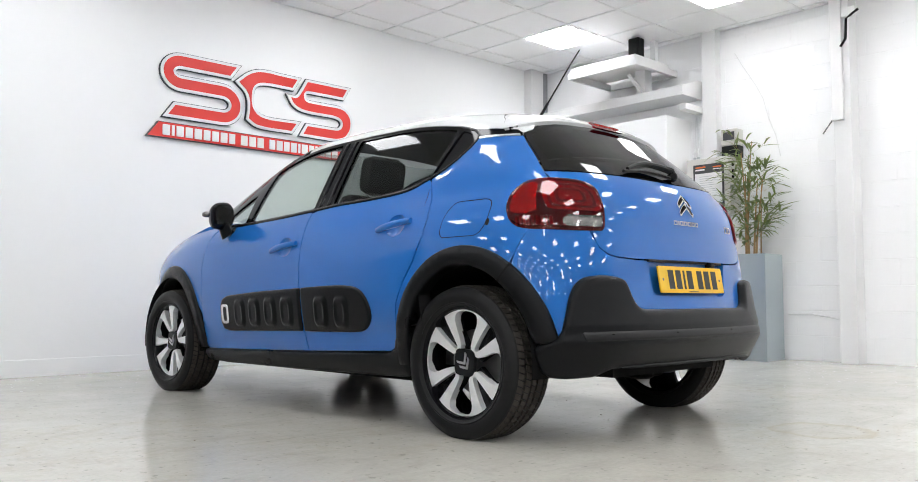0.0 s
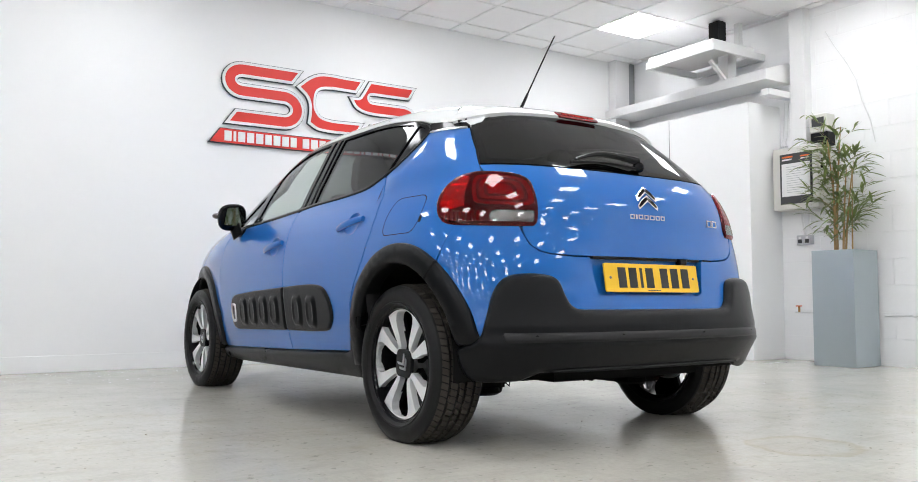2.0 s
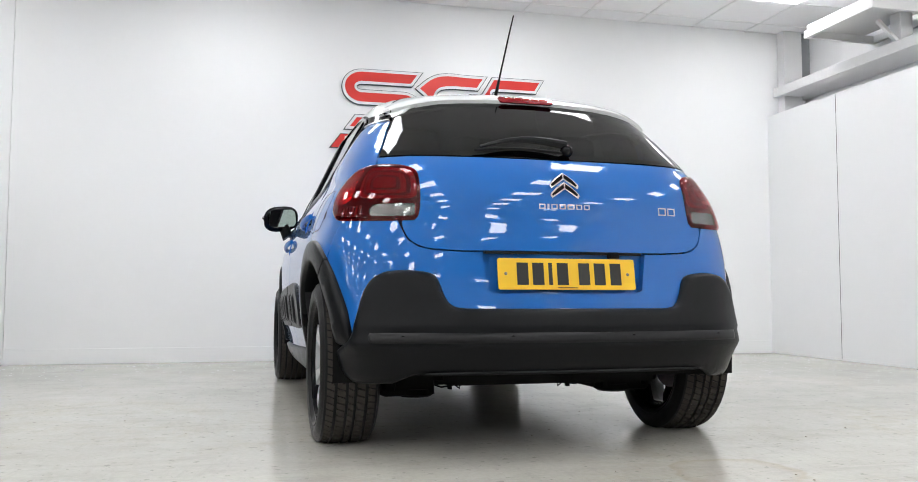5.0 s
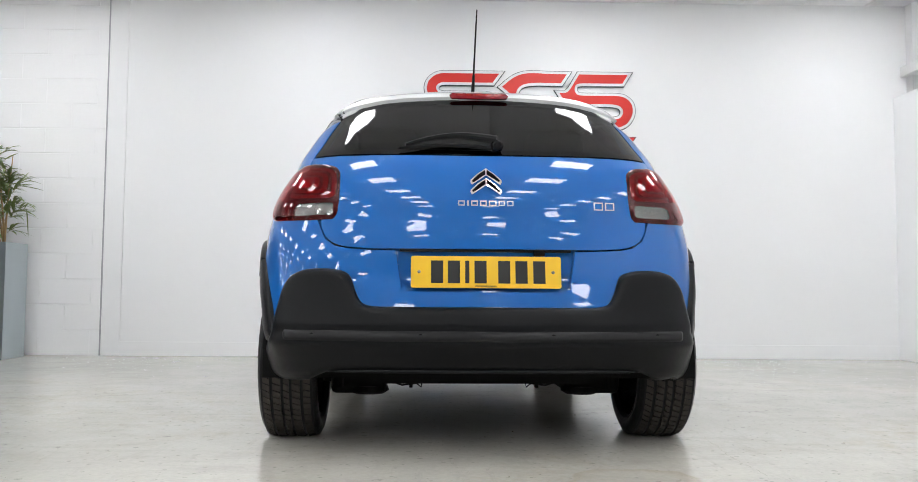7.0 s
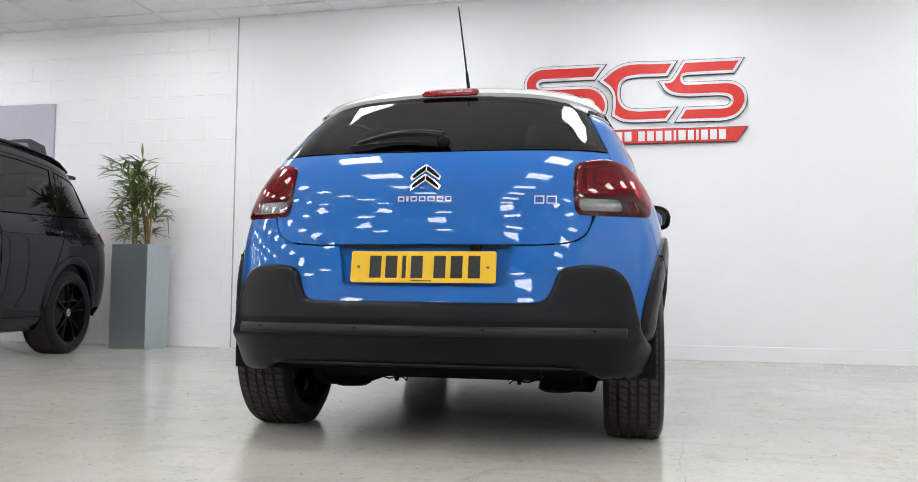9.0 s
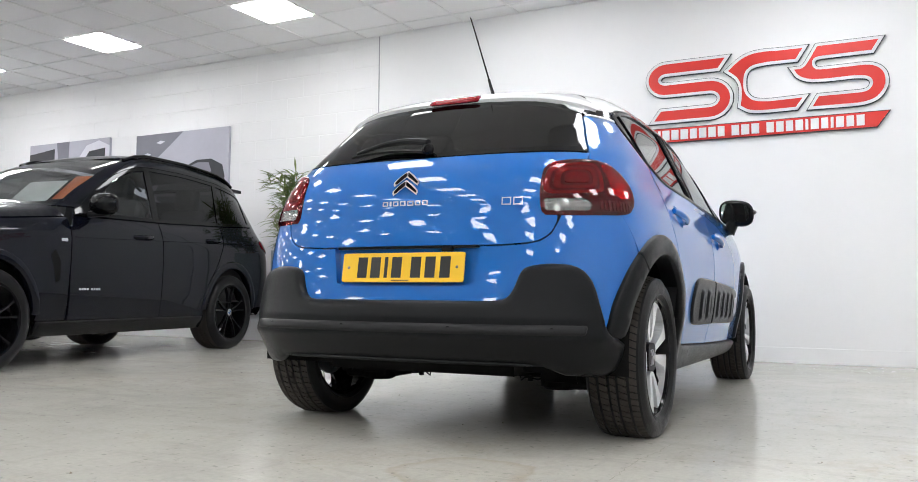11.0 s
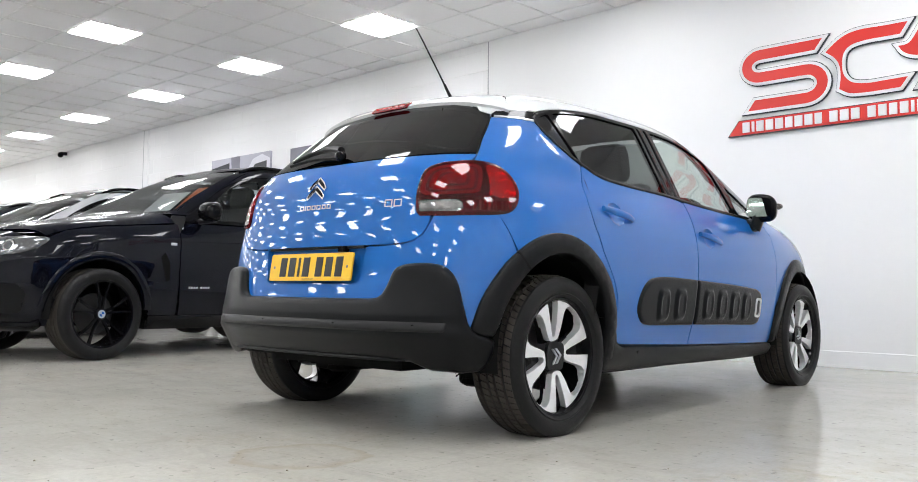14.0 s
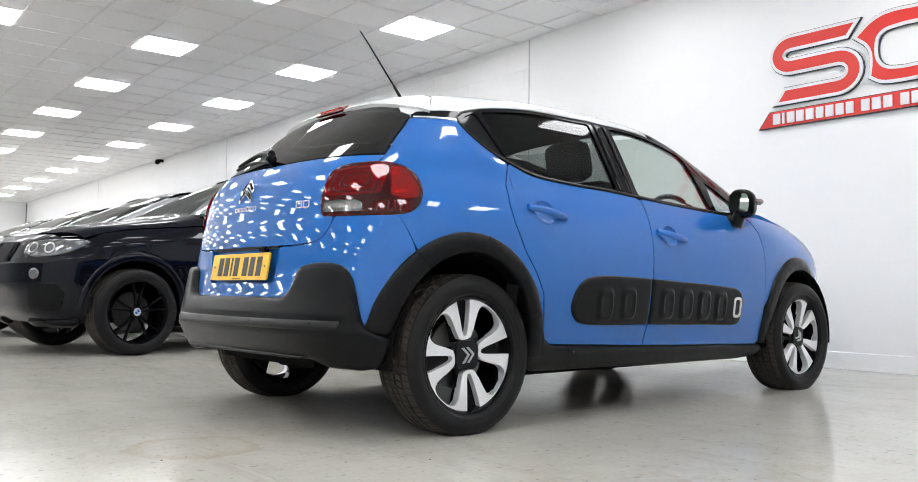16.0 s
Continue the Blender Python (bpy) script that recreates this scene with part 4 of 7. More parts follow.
    rear_edge = [(0.40, 1.045), (0.27, 1.088)] + DLO_REAR[1:] + [(0.062, 1.275), (0.10, 1.302), (0.19, 1.327)]
    rim_in = [(0.40, 1.053), (0.275, 1.095), (0.208, 1.124), (0.148, 1.163), (0.094, 1.213), (0.073, 1.246), (0.071, 1.272), (0.105, 1.295), (0.19, 1.320)]
    both(S, "window_edge_strip", "side", [rear_edge + rim_in[::-1]], SATIN_BLACK, car, 0.006, 0.007, 0.004, soft=0.005, label="satin dark edge strip of the windows")
    # window line: satin strip from the rear pillar to the rear glass, black band above
    both(S, "pillar_band", "side", [[(0.092, 1.304), (0.0, 1.297), (-0.082, 1.288), (-0.118, 1.276), (-0.114, 1.264), (-0.02, 1.266), (0.062, 1.265)]], GLOSS_BLACK, car, 0.015, 0.0005, 0.01)
    both(S, "pillar_brightline", "side", [[(0.063, 1.2640), (-0.02, 1.2650), (-0.112, 1.2630), (-0.118, 1.2555), (-0.02, 1.2570), (0.063, 1.2560)]], SATIN, car, 0.015, 0.002, 0.01, label="bright strip under the roof")
    both(S, "spoiler_end", "side", [[(-0.05, 1.289), (-0.05, 1.314), (-0.12, 1.314), (-0.138, 1.285), (-0.120, 1.267), (-0.09, 1.285)]], WHITE_PAINT, car, 0.01, 0.0025, 0.01, label="white outer end of the spoiler")
    # roof, spoiler, windscreen, rear glass
    edge_r = []
    for y, z in [(-0.128, 1.267), (-0.112, 1.276), (-0.09, 1.283), (-0.06, 1.287), (-0.02, 1.291), (0.05, 1.297)] + [p for p in DLO_TOP if p[0] > 0.1 and p[0] < 1.42]:
        o, d, far = rays("side", np.array([[y, z + 0.004]]), 0)
        p, _ = S.cast(o, d, far)
        edge_r.append((math.degrees(math.atan2(p[0][0], p[0][2] - 1.0)), y))
    roof = edge_r + [(50, 1.44), (25, 1.475), (0, 1.485), (-25, 1.475), (-50, 1.44)] + [(-a, y) for a, y in edge_r[::-1]] + [(-60, -0.125), (-40, -0.07), (0, -0.04), (40, -0.07), (60, -0.125)]
    # angle scaled so that one unit is alike in both directions
    panel(S, "roof", "arc", [[(a, y) for a, y in roof]], WHITE_PAINT, car, 3.0, 0.002, 0.02, axis=1.0, aspect=100.0, label="white roof panel")
    lip = [(-0.578, 21.0), (-0.5, 20.5), (-0.3, 22), (0, 23), (0.3, 22), (0.5, 20.5), (0.578, 21.0), (0.575, 22), (0.56, 26), (0.53, 32), (0.48, 40), (0.3, 44), (0, 45), (-0.3, 44), (-0.48, 40), (-0.53, 32), (-0.56, 26), (-0.575, 22)]
    spoiler = panel(S, "roof_spoiler", "lip", [lip], WHITE_PAINT, car, 0.02, 0.004, 0.02, bulge=lambda q: 0.010 * np.clip((36 - q[:, 1]) / 10, 0, 1) ** 1.5, axis=0.3, aspect=0.008, label="white roof spoiler")
    joint = smooth_line([(0.552, 28), (0.53, 32), (0.48, 40), (0.3, 44), (0, 45), (-0.3, 44), (-0.48, 40), (-0.53, 32), (-0.552, 28)], 4)
    panel(S, "spoiler_joint", "lip", [joint + [(x * 1.001, a + 0.18) for x, a in joint[::-1]]], DARK, spoiler, 0.004, 0.0046, 0.0, axis=0.3, aspect=0.008, label="thin dark joint between spoiler and roof")
    bm = bmesh.new()
    face = float(S.cast(np.array([[0.0, -3.0, 1.3640]]), np.array([[0.0, 1.0, 0.0]]), 3.0)[0][0][1]) - 0.036
    stadium = [(0.102 + 0.0165 * math.cos(radians(a)), 0.0165 * math.sin(radians(a))) for a in range(-90, 91, 15)]
    stadium = stadium + [(-u, -v) for u, v in stadium]
    prism(bm, stadium, lambda u, v, d: (u, d + 0.10 * u * u + 1.2 * v, 1.3640 + v - 0.25 * u * u), face, face + 0.06)
    bmesh.ops.bevel(bm, geom=[e for e in bm.edges if all(v.co.y < face + 0.03 for v in e.verts)], offset=0.004, segments=2, affect="EDGES", profile=0.5)
    part("high_brake_light", bm, RED_LENS, spoiler, "red high brake light", smooth=True)
    for k in range(5):
        part("brake_light_cell", box((-0.092 + k * 0.038, face - 0.0012, 1.3580), (-0.060 + k * 0.038, face + 0.010, 1.3690), 0.002), RED_BRIGHT, spoiler, "bright red lamp cell")
    glass_side = smooth_line([wrapped(-0.300, 1.079, -0.006), wrapped(-0.243, 1.144, -0.006), wrapped(-0.178, 1.208, -0.006), wrapped(-0.116, 1.270, -0.006)], 4)
    rg = glass_side + [(0.85, 1.298), (0.5, 1.335), (0.0, 1.345), (-0.5, 1.335), (-0.85, 1.298)] + [(-u, v) for u, v in glass_side[::-1]] + [(-0.4, 1.071), (0.0, 1.067), (0.4, 1.071)]
    rear_glass = panel(S, "rear_window", "wrap", [rg], GLASS_DARK, tailgate, 0.05, -0.001, 0.0)
    rear_glass.visible_shadow = False
    gs_in = [(u - 0.05, v) for u, v in glass_side]
    panel(S, "rear_window_border", "wrap", [[glass_side[0], (0.4, 1.071), (0.0, 1.067), (-0.4, 1.071), (-glass_side[0][0], glass_side[0][1])] + [(-u, v) for u, v in glass_side[1:]] + [(-0.5, 1.345), (0.0, 1.348), (0.5, 1.345)] + glass_side[::-1][:-1],
                                             [(0.775, 1.102), (0.4, 1.093), (0.0, 1.089), (-0.4, 1.093), (-0.775, 1.102)] + [(-u, v) for u, v in gs_in[2:]] + [(-0.5, 1.315), (0.0, 1.322), (0.5, 1.315)] + gs_in[::-1][:-2]], GLOSS_BLACK, tailgate, 0.03, -0.003, 0.01)
    ws = [(-0.60, 1.06), (0.60, 1.06), (0.50, 1.40), (0.0, 1.43), (-0.50, 1.40)]
    wsp = panel(S, "windscreen", "front", [ws], GLASS_CLEAR, car, 0.05, 0.0, 0.0, axis=2.0)
    wsp.visible_shadow = False
    both(S, "windscreen_pillar", "side", [[p for p in inset_line(DLO_TOP, 0.004) if p[0] > 1.40] + [(2.20, 1.085), (2.27, 1.075), (2.22, 1.130), (2.00, 1.243), (1.73, 1.338), (1.58, 1.374), (1.43, 1.386)]], PLASTIC_SMOOTH, car, 0.03, 0.002, 0.02)
    # tail lights
    lens = smooth_line([(0.582, 0.826), (0.564, 0.846), (0.559, 0.90), (0.567, 0.955), (0.588, 1.005), (0.65, 1.030), (0.76, 1.041), (0.88, 1.042), (0.99, 1.025), (1.08, 0.982), (1.125, 0.93), (1.118, 0.88), (1.07, 0.846), (0.99, 0.832), (0.85, 0.827), (0.70, 0.824)], 4)
    upper = smooth_line([(0.576, 0.915), (0.580, 0.955), (0.605, 0.998), (0.665, 1.017), (0.78, 1.026), (0.86, 1.022), (0.885, 0.985), (0.880, 0.935), (0.855, 0.912), (0.72, 0.905), (0.60, 0.903)], 4)

    def shrunk(loop, k):
        c = np.mean(np.array(loop), 0)
        return [(c[0] + (a - c[0]) * k, c[1] + (b - c[1]) * (k - 0.10 * (1 - k))) for a, b in loop]

    clear = rounded([(0.582, 0.840), (0.775, 0.840), (0.795, 0.852), (0.790, 0.872), (0.765, 0.884), (0.578, 0.884)], 0.012)
    side_lens = smooth_line([(0.930, 0.905), (0.925, 0.96), (0.900, 1.018), (0.95, 1.020), (1.0, 1.005), (1.06, 0.972), (1.096, 0.93), (1.088, 0.900), (1.0, 0.893)], 3)
    dome = lambda q: 0.0085 * np.sqrt(np.clip(1 - (1 - np.clip(edge_distance(q, [lens]) / 0.018, 0, 1)) ** 2, 0, 1))
    for sgn in (1, -1):
        light = panel(S, "tail_light", "wrap", [lens], LAMP_BED, car, 0.02, 0.0015, 0.01, mirror=sgn < 0, label="dark red tail light with clear segment")
        panel(S, "light_guide", "wrap", [shrunk(upper, 1.0), shrunk(upper, 0.84)], LAMP_GUIDE, light, 0.012, 0.0032, 0.001, mirror=sgn < 0, label="red ring of the light guide")
        panel(S, "guide_line", "wrap", [shrunk(upper, 0.83), shrunk(upper, 0.73)], LAMP_LINE, light, 0.012, 0.0026, 0.0, mirror=sgn < 0, label="dark line in the light guide")
        panel(S, "light_guide", "wrap", [shrunk(upper, 0.72), shrunk(upper, 0.54)], LAMP_GUIDE, light, 0.012, 0.0040, 0.001, mirror=sgn < 0, label="red ring of the light guide")
        panel(S, "guide_line", "wrap", [shrunk(upper, 0.53), shrunk(upper, 0.42)], LAMP_LINE, light, 0.012, 0.0032, 0.0, mirror=sgn < 0, label="dark line in the light guide")
        panel(S, "light_guide", "wrap", [shrunk(upper, 0.41)], LAMP_GUIDE, light, 0.012, 0.0048, 0.001, mirror=sgn < 0, label="red middle of the light guide")
        panel(S, "side_reflector", "wrap", [side_lens], LAMP_REFLECTOR, light, 0.010, 0.0030, 0.0, mirror=sgn < 0, bulge=lambda q: 0.002 * np.abs(np.sin(q[:, 1] * 110)), label="bright red side reflector")
        for k in range(9):
            u = 0.845 + 0.026 * k
            panel(S, "reflector_rib", "wrap", [[(u, 0.846), (u + 0.015, 0.846), (u + 0.015, 0.884), (u, 0.884)]], LAMP_RIB, light, 0.02, 0.0030, 0.001, mirror=sgn < 0)
        panel(S, "clear_segment", "wrap", [clear], CLEAR_LENS, light, 0.006, 0.0030, 0.0, mirror=sgn < 0, bulge=lambda q: 0.0018 * np.abs(np.sin(q[:, 0] * 90)) + 0.001 * np.sin(q[:, 1] * 200), label="clear reversing segment")
        for nm, loops, mat, lab in (("lamp_cover", [lens, clear], LAMP_COVER, "glossy red cover"), ("clear_cover", [clear], LAMP_CLEAR, "glossy clear cover")):
            cover = panel(S, nm, "wrap", loops, mat, light, 0.010, 0.0018, 0.004 if nm == "lamp_cover" else 0.0, mirror=sgn < 0, bulge=dome, label=lab)
            cover.visible_shadow = False
    # number plate
    plate = new("number_plate")
    plate.parent = car
    plate.matrix_basis = pose(0, -0.592, 0.641, 90 - 9, 0, 0)
    bm = bmesh.new()
    prism(bm, rounded([(-0.26, -0.0555), (0.26, -0.0555), (0.26, 0.0555), (-0.26, 0.0555)], 0.008, 3), lambda u, v, d: (u, v, d), -0.004, 0.003)
    pb = part("plate_board", bm, PLATE_YELLOW, plate, "yellow rear number plate")
    for x in (-0.170, -0.112, -0.066, -0.020, 0.062, 0.122, 0.184):
        w = 0.007 if x == -0.066 else 0.021
        part("plate_bar", box((x - w, -0.0395, 0.003), (x + w, 0.0395, 0.0042)), PLATE_BLACK, plate, "black bar in place of a character")
    for x in (-0.232, 0.232):
        bm = bmesh.new()
        bmesh.ops.create_uvsphere(bm, u_segments=10, v_segments=6, radius=0.006, matrix=pose(x, 0.0, 0.003) @ Matrix.Diagonal((1, 1, 0.5, 1)))
        part("plate_screw", bm, STEEL, plate, "plate screw head", smooth=True)
    bm = box((-0.04, -0.0505, 0.003), (0.035, -0.0475, 0.0036))
    part("plate_maker_bar", bm, PLATE_BLACK, plate)
    # tailgate badge, letters as bars, handle, camera
    def on_rear(x, z, off):
        p, n = S.cast(np.array([[x, -3.0, z]]), np.array([[0.0, 1.0, 0.0]]), 3.0)
        return p[0] + n[0] * off

    bm = bmesh.new()
    for zc in (0.960, 0.925):
        for s in (1, -1):
            q = [(0.0, zc + 0.044), (0.0, zc + 0.018), (s * 0.050, zc - 0.014), (s * 0.056, zc - 0.004), (s * 0.054, zc + 0.004), (s * 0.030, zc + 0.026)]
            q = q if s > 0 else q[::-1]
            f = [bm.verts.new(on_rear(x, z, 0.009 + 0.004 * (abs(x) < 0.03))) for x, z in q]
            g = [bm.verts.new(on_rear(x, z, 0.0)) for x, z in q]
            bm.faces.new(f)
            for i in range(len(q)):
                bm.faces.new((f[i], g[i], g[(i + 1) % len(q)], f[(i + 1) % len(q)]))
    badge = part("chevron_badge", bm, CHROME, tailgate, "chrome double chevron badge")
    for zc in (0.960, 0.925):
        for s in (1, -1):
            q = [(s * 0.003, zc + 0.037), (s * 0.003, zc + 0.023), (s * 0.046, zc - 0.005), (s * 0.049, zc + 0.001), (s * 0.028, zc + 0.020)]
            bm = bmesh.new()
            bm.faces.new([bm.verts.new(on_rear(x, z, 0.0145 if abs(x) < 0.03 else 0.0105)) for x, z in (q if s > 0 else q[::-1])])
            part("badge_inlay", bm, GLOSS_BLACK, badge, "dark face of the chevron")

    def bars(name, x0, z0, h, widths, gap, lab):
        x = x0
        for w in widths:
            bm = bmesh.new()
            k = min(0.0036, w * 0.45)
            rim = lambda e, off: [bm.verts.new(on_rear(a, b, off)) for a, b in ((x + e, z0 + e), (x + w - e, z0 + e), (x + w - e, z0 + h - e), (x + e, z0 + h - e))]
            rings = [rim(0.0, 0.0), rim(0.0, 0.003), rim(k, 0.003), rim(k, 0.0)]
            for r0, r1 in zip(rings, rings[1:]):
                for i in range(4):
                    bm.faces.new((r0[i], r0[(i + 1) % 4], r1[(i + 1) % 4], r1[i]))
            x += w + gap
            part(name, bm, SATIN, tailgate, lab)

    bars("wordmark_bar", -0.098, 0.874, 0.018, [0.023, 0.007, 0.023, 0.023, 0.026, 0.022, 0.022], 0.008, "chrome bar in place of a brand letter")
    bars("model_mark_bar", 0.385, 0.865, 0.028, [0.034, 0.034], 0.008, "chrome bar in place of a model letter")
    bm = box((-0.30, -0.572, 0.712), (0.30, -0.545, 0.722), 0.003)
    part("tailgate_grip", bm, PLASTIC_SMOOTH, tailgate, "black grip under the tailgate edge")
    bm = box((0.165, -0.590, 0.698), (0.205, -0.56, 0.722), 0.005)
    part("reversing_camera", bm, GLOSS_BLACK, tailgate, "small black reversing camera")
    # wiper
    wiper = new("rear_wiper")
    wiper.parent = tailgate

    def glass_pt(x, z, off):
        return Vector(on_rear(x, z, off))
    arm = [glass_pt(0.045 - 0.33 * i / 8, 1.098 + 0.028 * math.sin(math.pi * min(i / 8 * 1.0, 1)) - 0.01 * i / 8, 0.035 - 0.012 * i / 8) for i in range(9)]
    part("wiper_arm", tube([tuple(p) for p in arm], 0.017, 8, 0.007), PLASTIC_SMOOTH, wiper, "black wiper arm", smooth=True)
    blade = [glass_pt(0.03 - 0.34 * i / 8, 1.082 + 0.012 * math.sin(math.pi * i / 8), 0.014) for i in range(9)]
    part("wiper_blade", tube([tuple(p) for p in blade], 0.007, 6), RUBBER, wiper, "black rubber wiper blade")
    hubp = glass_pt(0.045, 1.087, 0.02)
    bm = bmesh.new()
    bmesh.ops.create_uvsphere(bm, u_segments=14, v_segments=8, radius=0.024, matrix=Matrix.Translation(hubp))
    part("wiper_pivot", bm, GLOSS_BLACK, wiper, "glossy wiper pivot", smooth=True)
    # aerial
    aerial = part("roof_aerial", tube([(0, 0.262, 1.450), (0, 0.215, 1.50), (0, 0.187, 1.535)], 0.009, 8, 0.006), RUBBER, car, "black whip aerial")
    part("aerial_whip", tube([(0, 0.187, 1.535), (0, 0.04, 1.708), (0, -0.012, 1.765)], 0.0042, 6, 0.0028), RUBBER, aerial)
    # door handles and mirrors
    for sgn in (1, -1):
        for nm, (ya, za, yb, zb) in grips.items():
            bm = bmesh.new()
            n = 10
            rings = []
            for i in range(n + 1):
                t = i / n
                y, z = ya + (yb - ya) * t, za + (zb - za) * t
                o, d, far = rays("side", np.array([[y, z]]), 0)
                p, _ = S.cast(o, d, far)
                x = p[0][0] + 0.032 * math.sin(math.pi * (0.06 + 0.88 * t)) ** 0.5 - 0.006
                hh = 0.012 + 0.004 * math.sin(math.pi * t)
                ww = 0.010
                rings.append([bm.verts.new((sgn * (x + ww * math.cos(a * math.pi / 5)), y, z + hh * math.sin(a * math.pi / 5))) for a in range(10)])
            for r0, r1 in zip(rings, rings[1:]):
                for k in range(10):
                    bm.faces.new((r0[k], r0[(k + 1) % 10], r1[(k + 1) % 10], r1[k]))
            bm.faces.new(rings[0][::-1])
            bm.faces.new(rings[-1])
            part("door_handle", bm, BLUE, doors[nm, sgn], smooth=True)
            cy, cz = (ya * 0.5 + yb * 0.5) - 0.006, (za + zb) / 2
            panel(S, "handle_cup", "side", [cup_loop(nm)], BLUE, doors[nm, sgn], 0.008, 0.0, 0.0, mirror=sgn < 0, bulge=lambda q, cy=cy, cz=cz: -0.020 * np.clip(1 - ((q[:, 0] - cy) / 0.062) ** 2 - ((q[:, 1] - cz) / 0.050) ** 2, 0, 1) ** 0.7, label="shallow scoop behind the handle")
        tilt = 0.50 if sgn > 0 else 0.62
        mirror = new("door_mirror")
        mirror.parent = doors["front_door", sgn]
        bm = bmesh.new()
        bmesh.ops.create_uvsphere(bm, u_segments=24, v_segments=14, radius=1.0)
        for v in bm.verts:
            x, y, z = v.co
            px = math.copysign(abs(x) ** 0.7, x)
            pz = math.copysign(abs(z) ** 0.75, z)
            v.co = (sgn * (0.852 + 0.106 * px), 1.846 + (0.075 * y if y > 0 else 0.022 * y) - tilt * 0.106 * px, 1.026 + 0.077 * pz - 0.014 * px)
        housing = part("housing", bm, GLOSS_BLACK, mirror, "gloss black mirror housing", smooth=True)
        bm = bmesh.new()
        sq = rounded([(-0.066, -0.044), (0.056, -0.050), (0.066, 0.026), (0.046, 0.044), (-0.060, 0.052)], 0.03, 4)
        prism(bm, sq if sgn > 0 else [(-a, b) for a, b in sq[::-1]], lambda u, v, d: (sgn * 0.850 + u * 1.36, d - tilt * sgn * u * 1.36, 1.026 + v * 1.13 - 0.10 * sgn * u), 1.826, 1.819)
        part("mirror_glass", bm, MIRROR, mirror, "mirror glass")
        bm = bmesh.new()
        bmesh.ops.create_uvsphere(bm, u_segments=12, v_segments=8, radius=1.0)
        for v in bm.verts:
            x, y, z = v.co
            v.co = (sgn * (0.940 + 0.026 * x), 1.858 + 0.034 * y, 1.030 + 0.017 * z)
        part("mirror_indicator", bm, CLEAR_LENS, mirror, "clear indicator lens", smooth=True)
        part("mirror_stalk", tube([(sgn * 0.735, 1.850, 0.952), (sgn * 0.775, 1.852, 0.920), (sgn * 0.812, 1.858, 0.918), (sgn * 0.835, 1.864, 0.985)], 0.040, 12, 0.034), PLASTIC, mirror, "black mirror foot", smooth=True)
    # wheels
    for y in (0.0, 2.54):
        for sgn in (1, -1):
            make_wheel(car, (sgn * 0.723, y - 0.012, 0.3035), sgn, {(0.0, 1): 98, (0.0, -1): 40, (2.54, 1): 55, (2.54, -1): 20}[y, sgn])
    # wheel wells, floor, running gear
    for y in (0.0, 2.54):
        for sgn in (1, -1):
            bm = bmesh.new()
            prev = None
            for i in range(21):
                a = radians(-8 + 196 * i / 20)
                cy, cz = y - 0.01 + 0.365 * math.cos(a), 0.31 + 0.385 * math.sin(a)
                cur = (bm.verts.new((sgn * 0.40, cy, cz)), bm.verts.new((sgn * 0.80, cy, cz)))
                if prev:
                    bm.faces.new((prev[0], prev[1], cur[1], cur[0]))
                prev = cur
            bm.faces.new([bm.verts.new((sgn * 0.42, y - 0.01 + 0.365 * math.cos(radians(-8 + 196 * i / 20)), 0.31 + 0.385 * math.sin(radians(-8 + 196 * i / 20)))) for i in range(21)])
            part("wheel_well", bm, UNDER, car, "black wheel well liner", smooth=True)
    bm = box((-0.55, -0.46, 0.28), (0.55, -0.36, 0.34))
    add_box(bm, (-0.40, -0.46, 0.245), (0.40, 2.1, 0.29))
    add_box(bm, (-0.74, 0.40, 0.222), (0.74, 2.12, 0.27))
    add_box(bm, (-0.60, 2.1, 0.20), (0.60, 3.2, 0.24))
    add_box(bm, (-0.58, 0.46, 0.178), (0.58, 2.06, 0.2215))
    add_box(bm, (-0.55, 2.85, 0.165), (0.55, 3.02, 0.25))
    part("underbody", bm, UNDER, car, "black underbody")
    bm = tube([(-0.62, 0.02, 0.25), (-0.3, 0.10, 0.235), (0.3, 0.10, 0.235), (0.62, 0.02, 0.25)], 0.045, 10)
    part("rear_axle_beam", bm, UNDER, car, smooth=True)
    for sgn in (1, -1):
        part("trailing_arm", box((sgn * 0.36, -0.10, 0.168), (sgn * 0.58, 0.45, 0.265), 0.02), UNDER, car, "dark trailing arm")
        part("spring_pan", lathe(bmesh.new(), [(-0.02, 0.0), (-0.02, 0.075), (0.0, 0.08), (0.012, 0.06), (0.012, 0.0)], 16, (0, 0, 0)), UNDER, car).matrix_basis = pose(sgn * 0.43, -0.04, 0.175, 0, 90, 0)
        part("damper", tube([(sgn * 0.55, -0.12, 0.20), (sgn * 0.52, -0.16, 0.50)], 0.024, 8), UNDER, car, smooth=True)
        part("mud_clip", box((sgn * 0.30, -0.42, 0.240), (sgn * 0.33, -0.38, 0.285), 0.003), UNDER, car)
        part("brake_line", tube([(sgn * 0.34, 0.04, 0.20), (sgn * 0.30, 0.045, 0.186), (sgn * 0.24, 0.05, 0.193), (sgn * 0.22, 0.05, 0.178), (sgn * 0.216, 0.05, 0.20)], 0.004, 6), UNDER, car, "thin dark brake line")
        part("line_clip", box((sgn * 0.255, 0.035, 0.176), (sgn * 0.27, 0.06, 0.20), 0.002), UNDER, car)
    part("heat_shield", box((-0.30, -0.34, 0.280), (0.05, 0.10, 0.300), 0.01), UNDER, car, "dark shield under the floor")
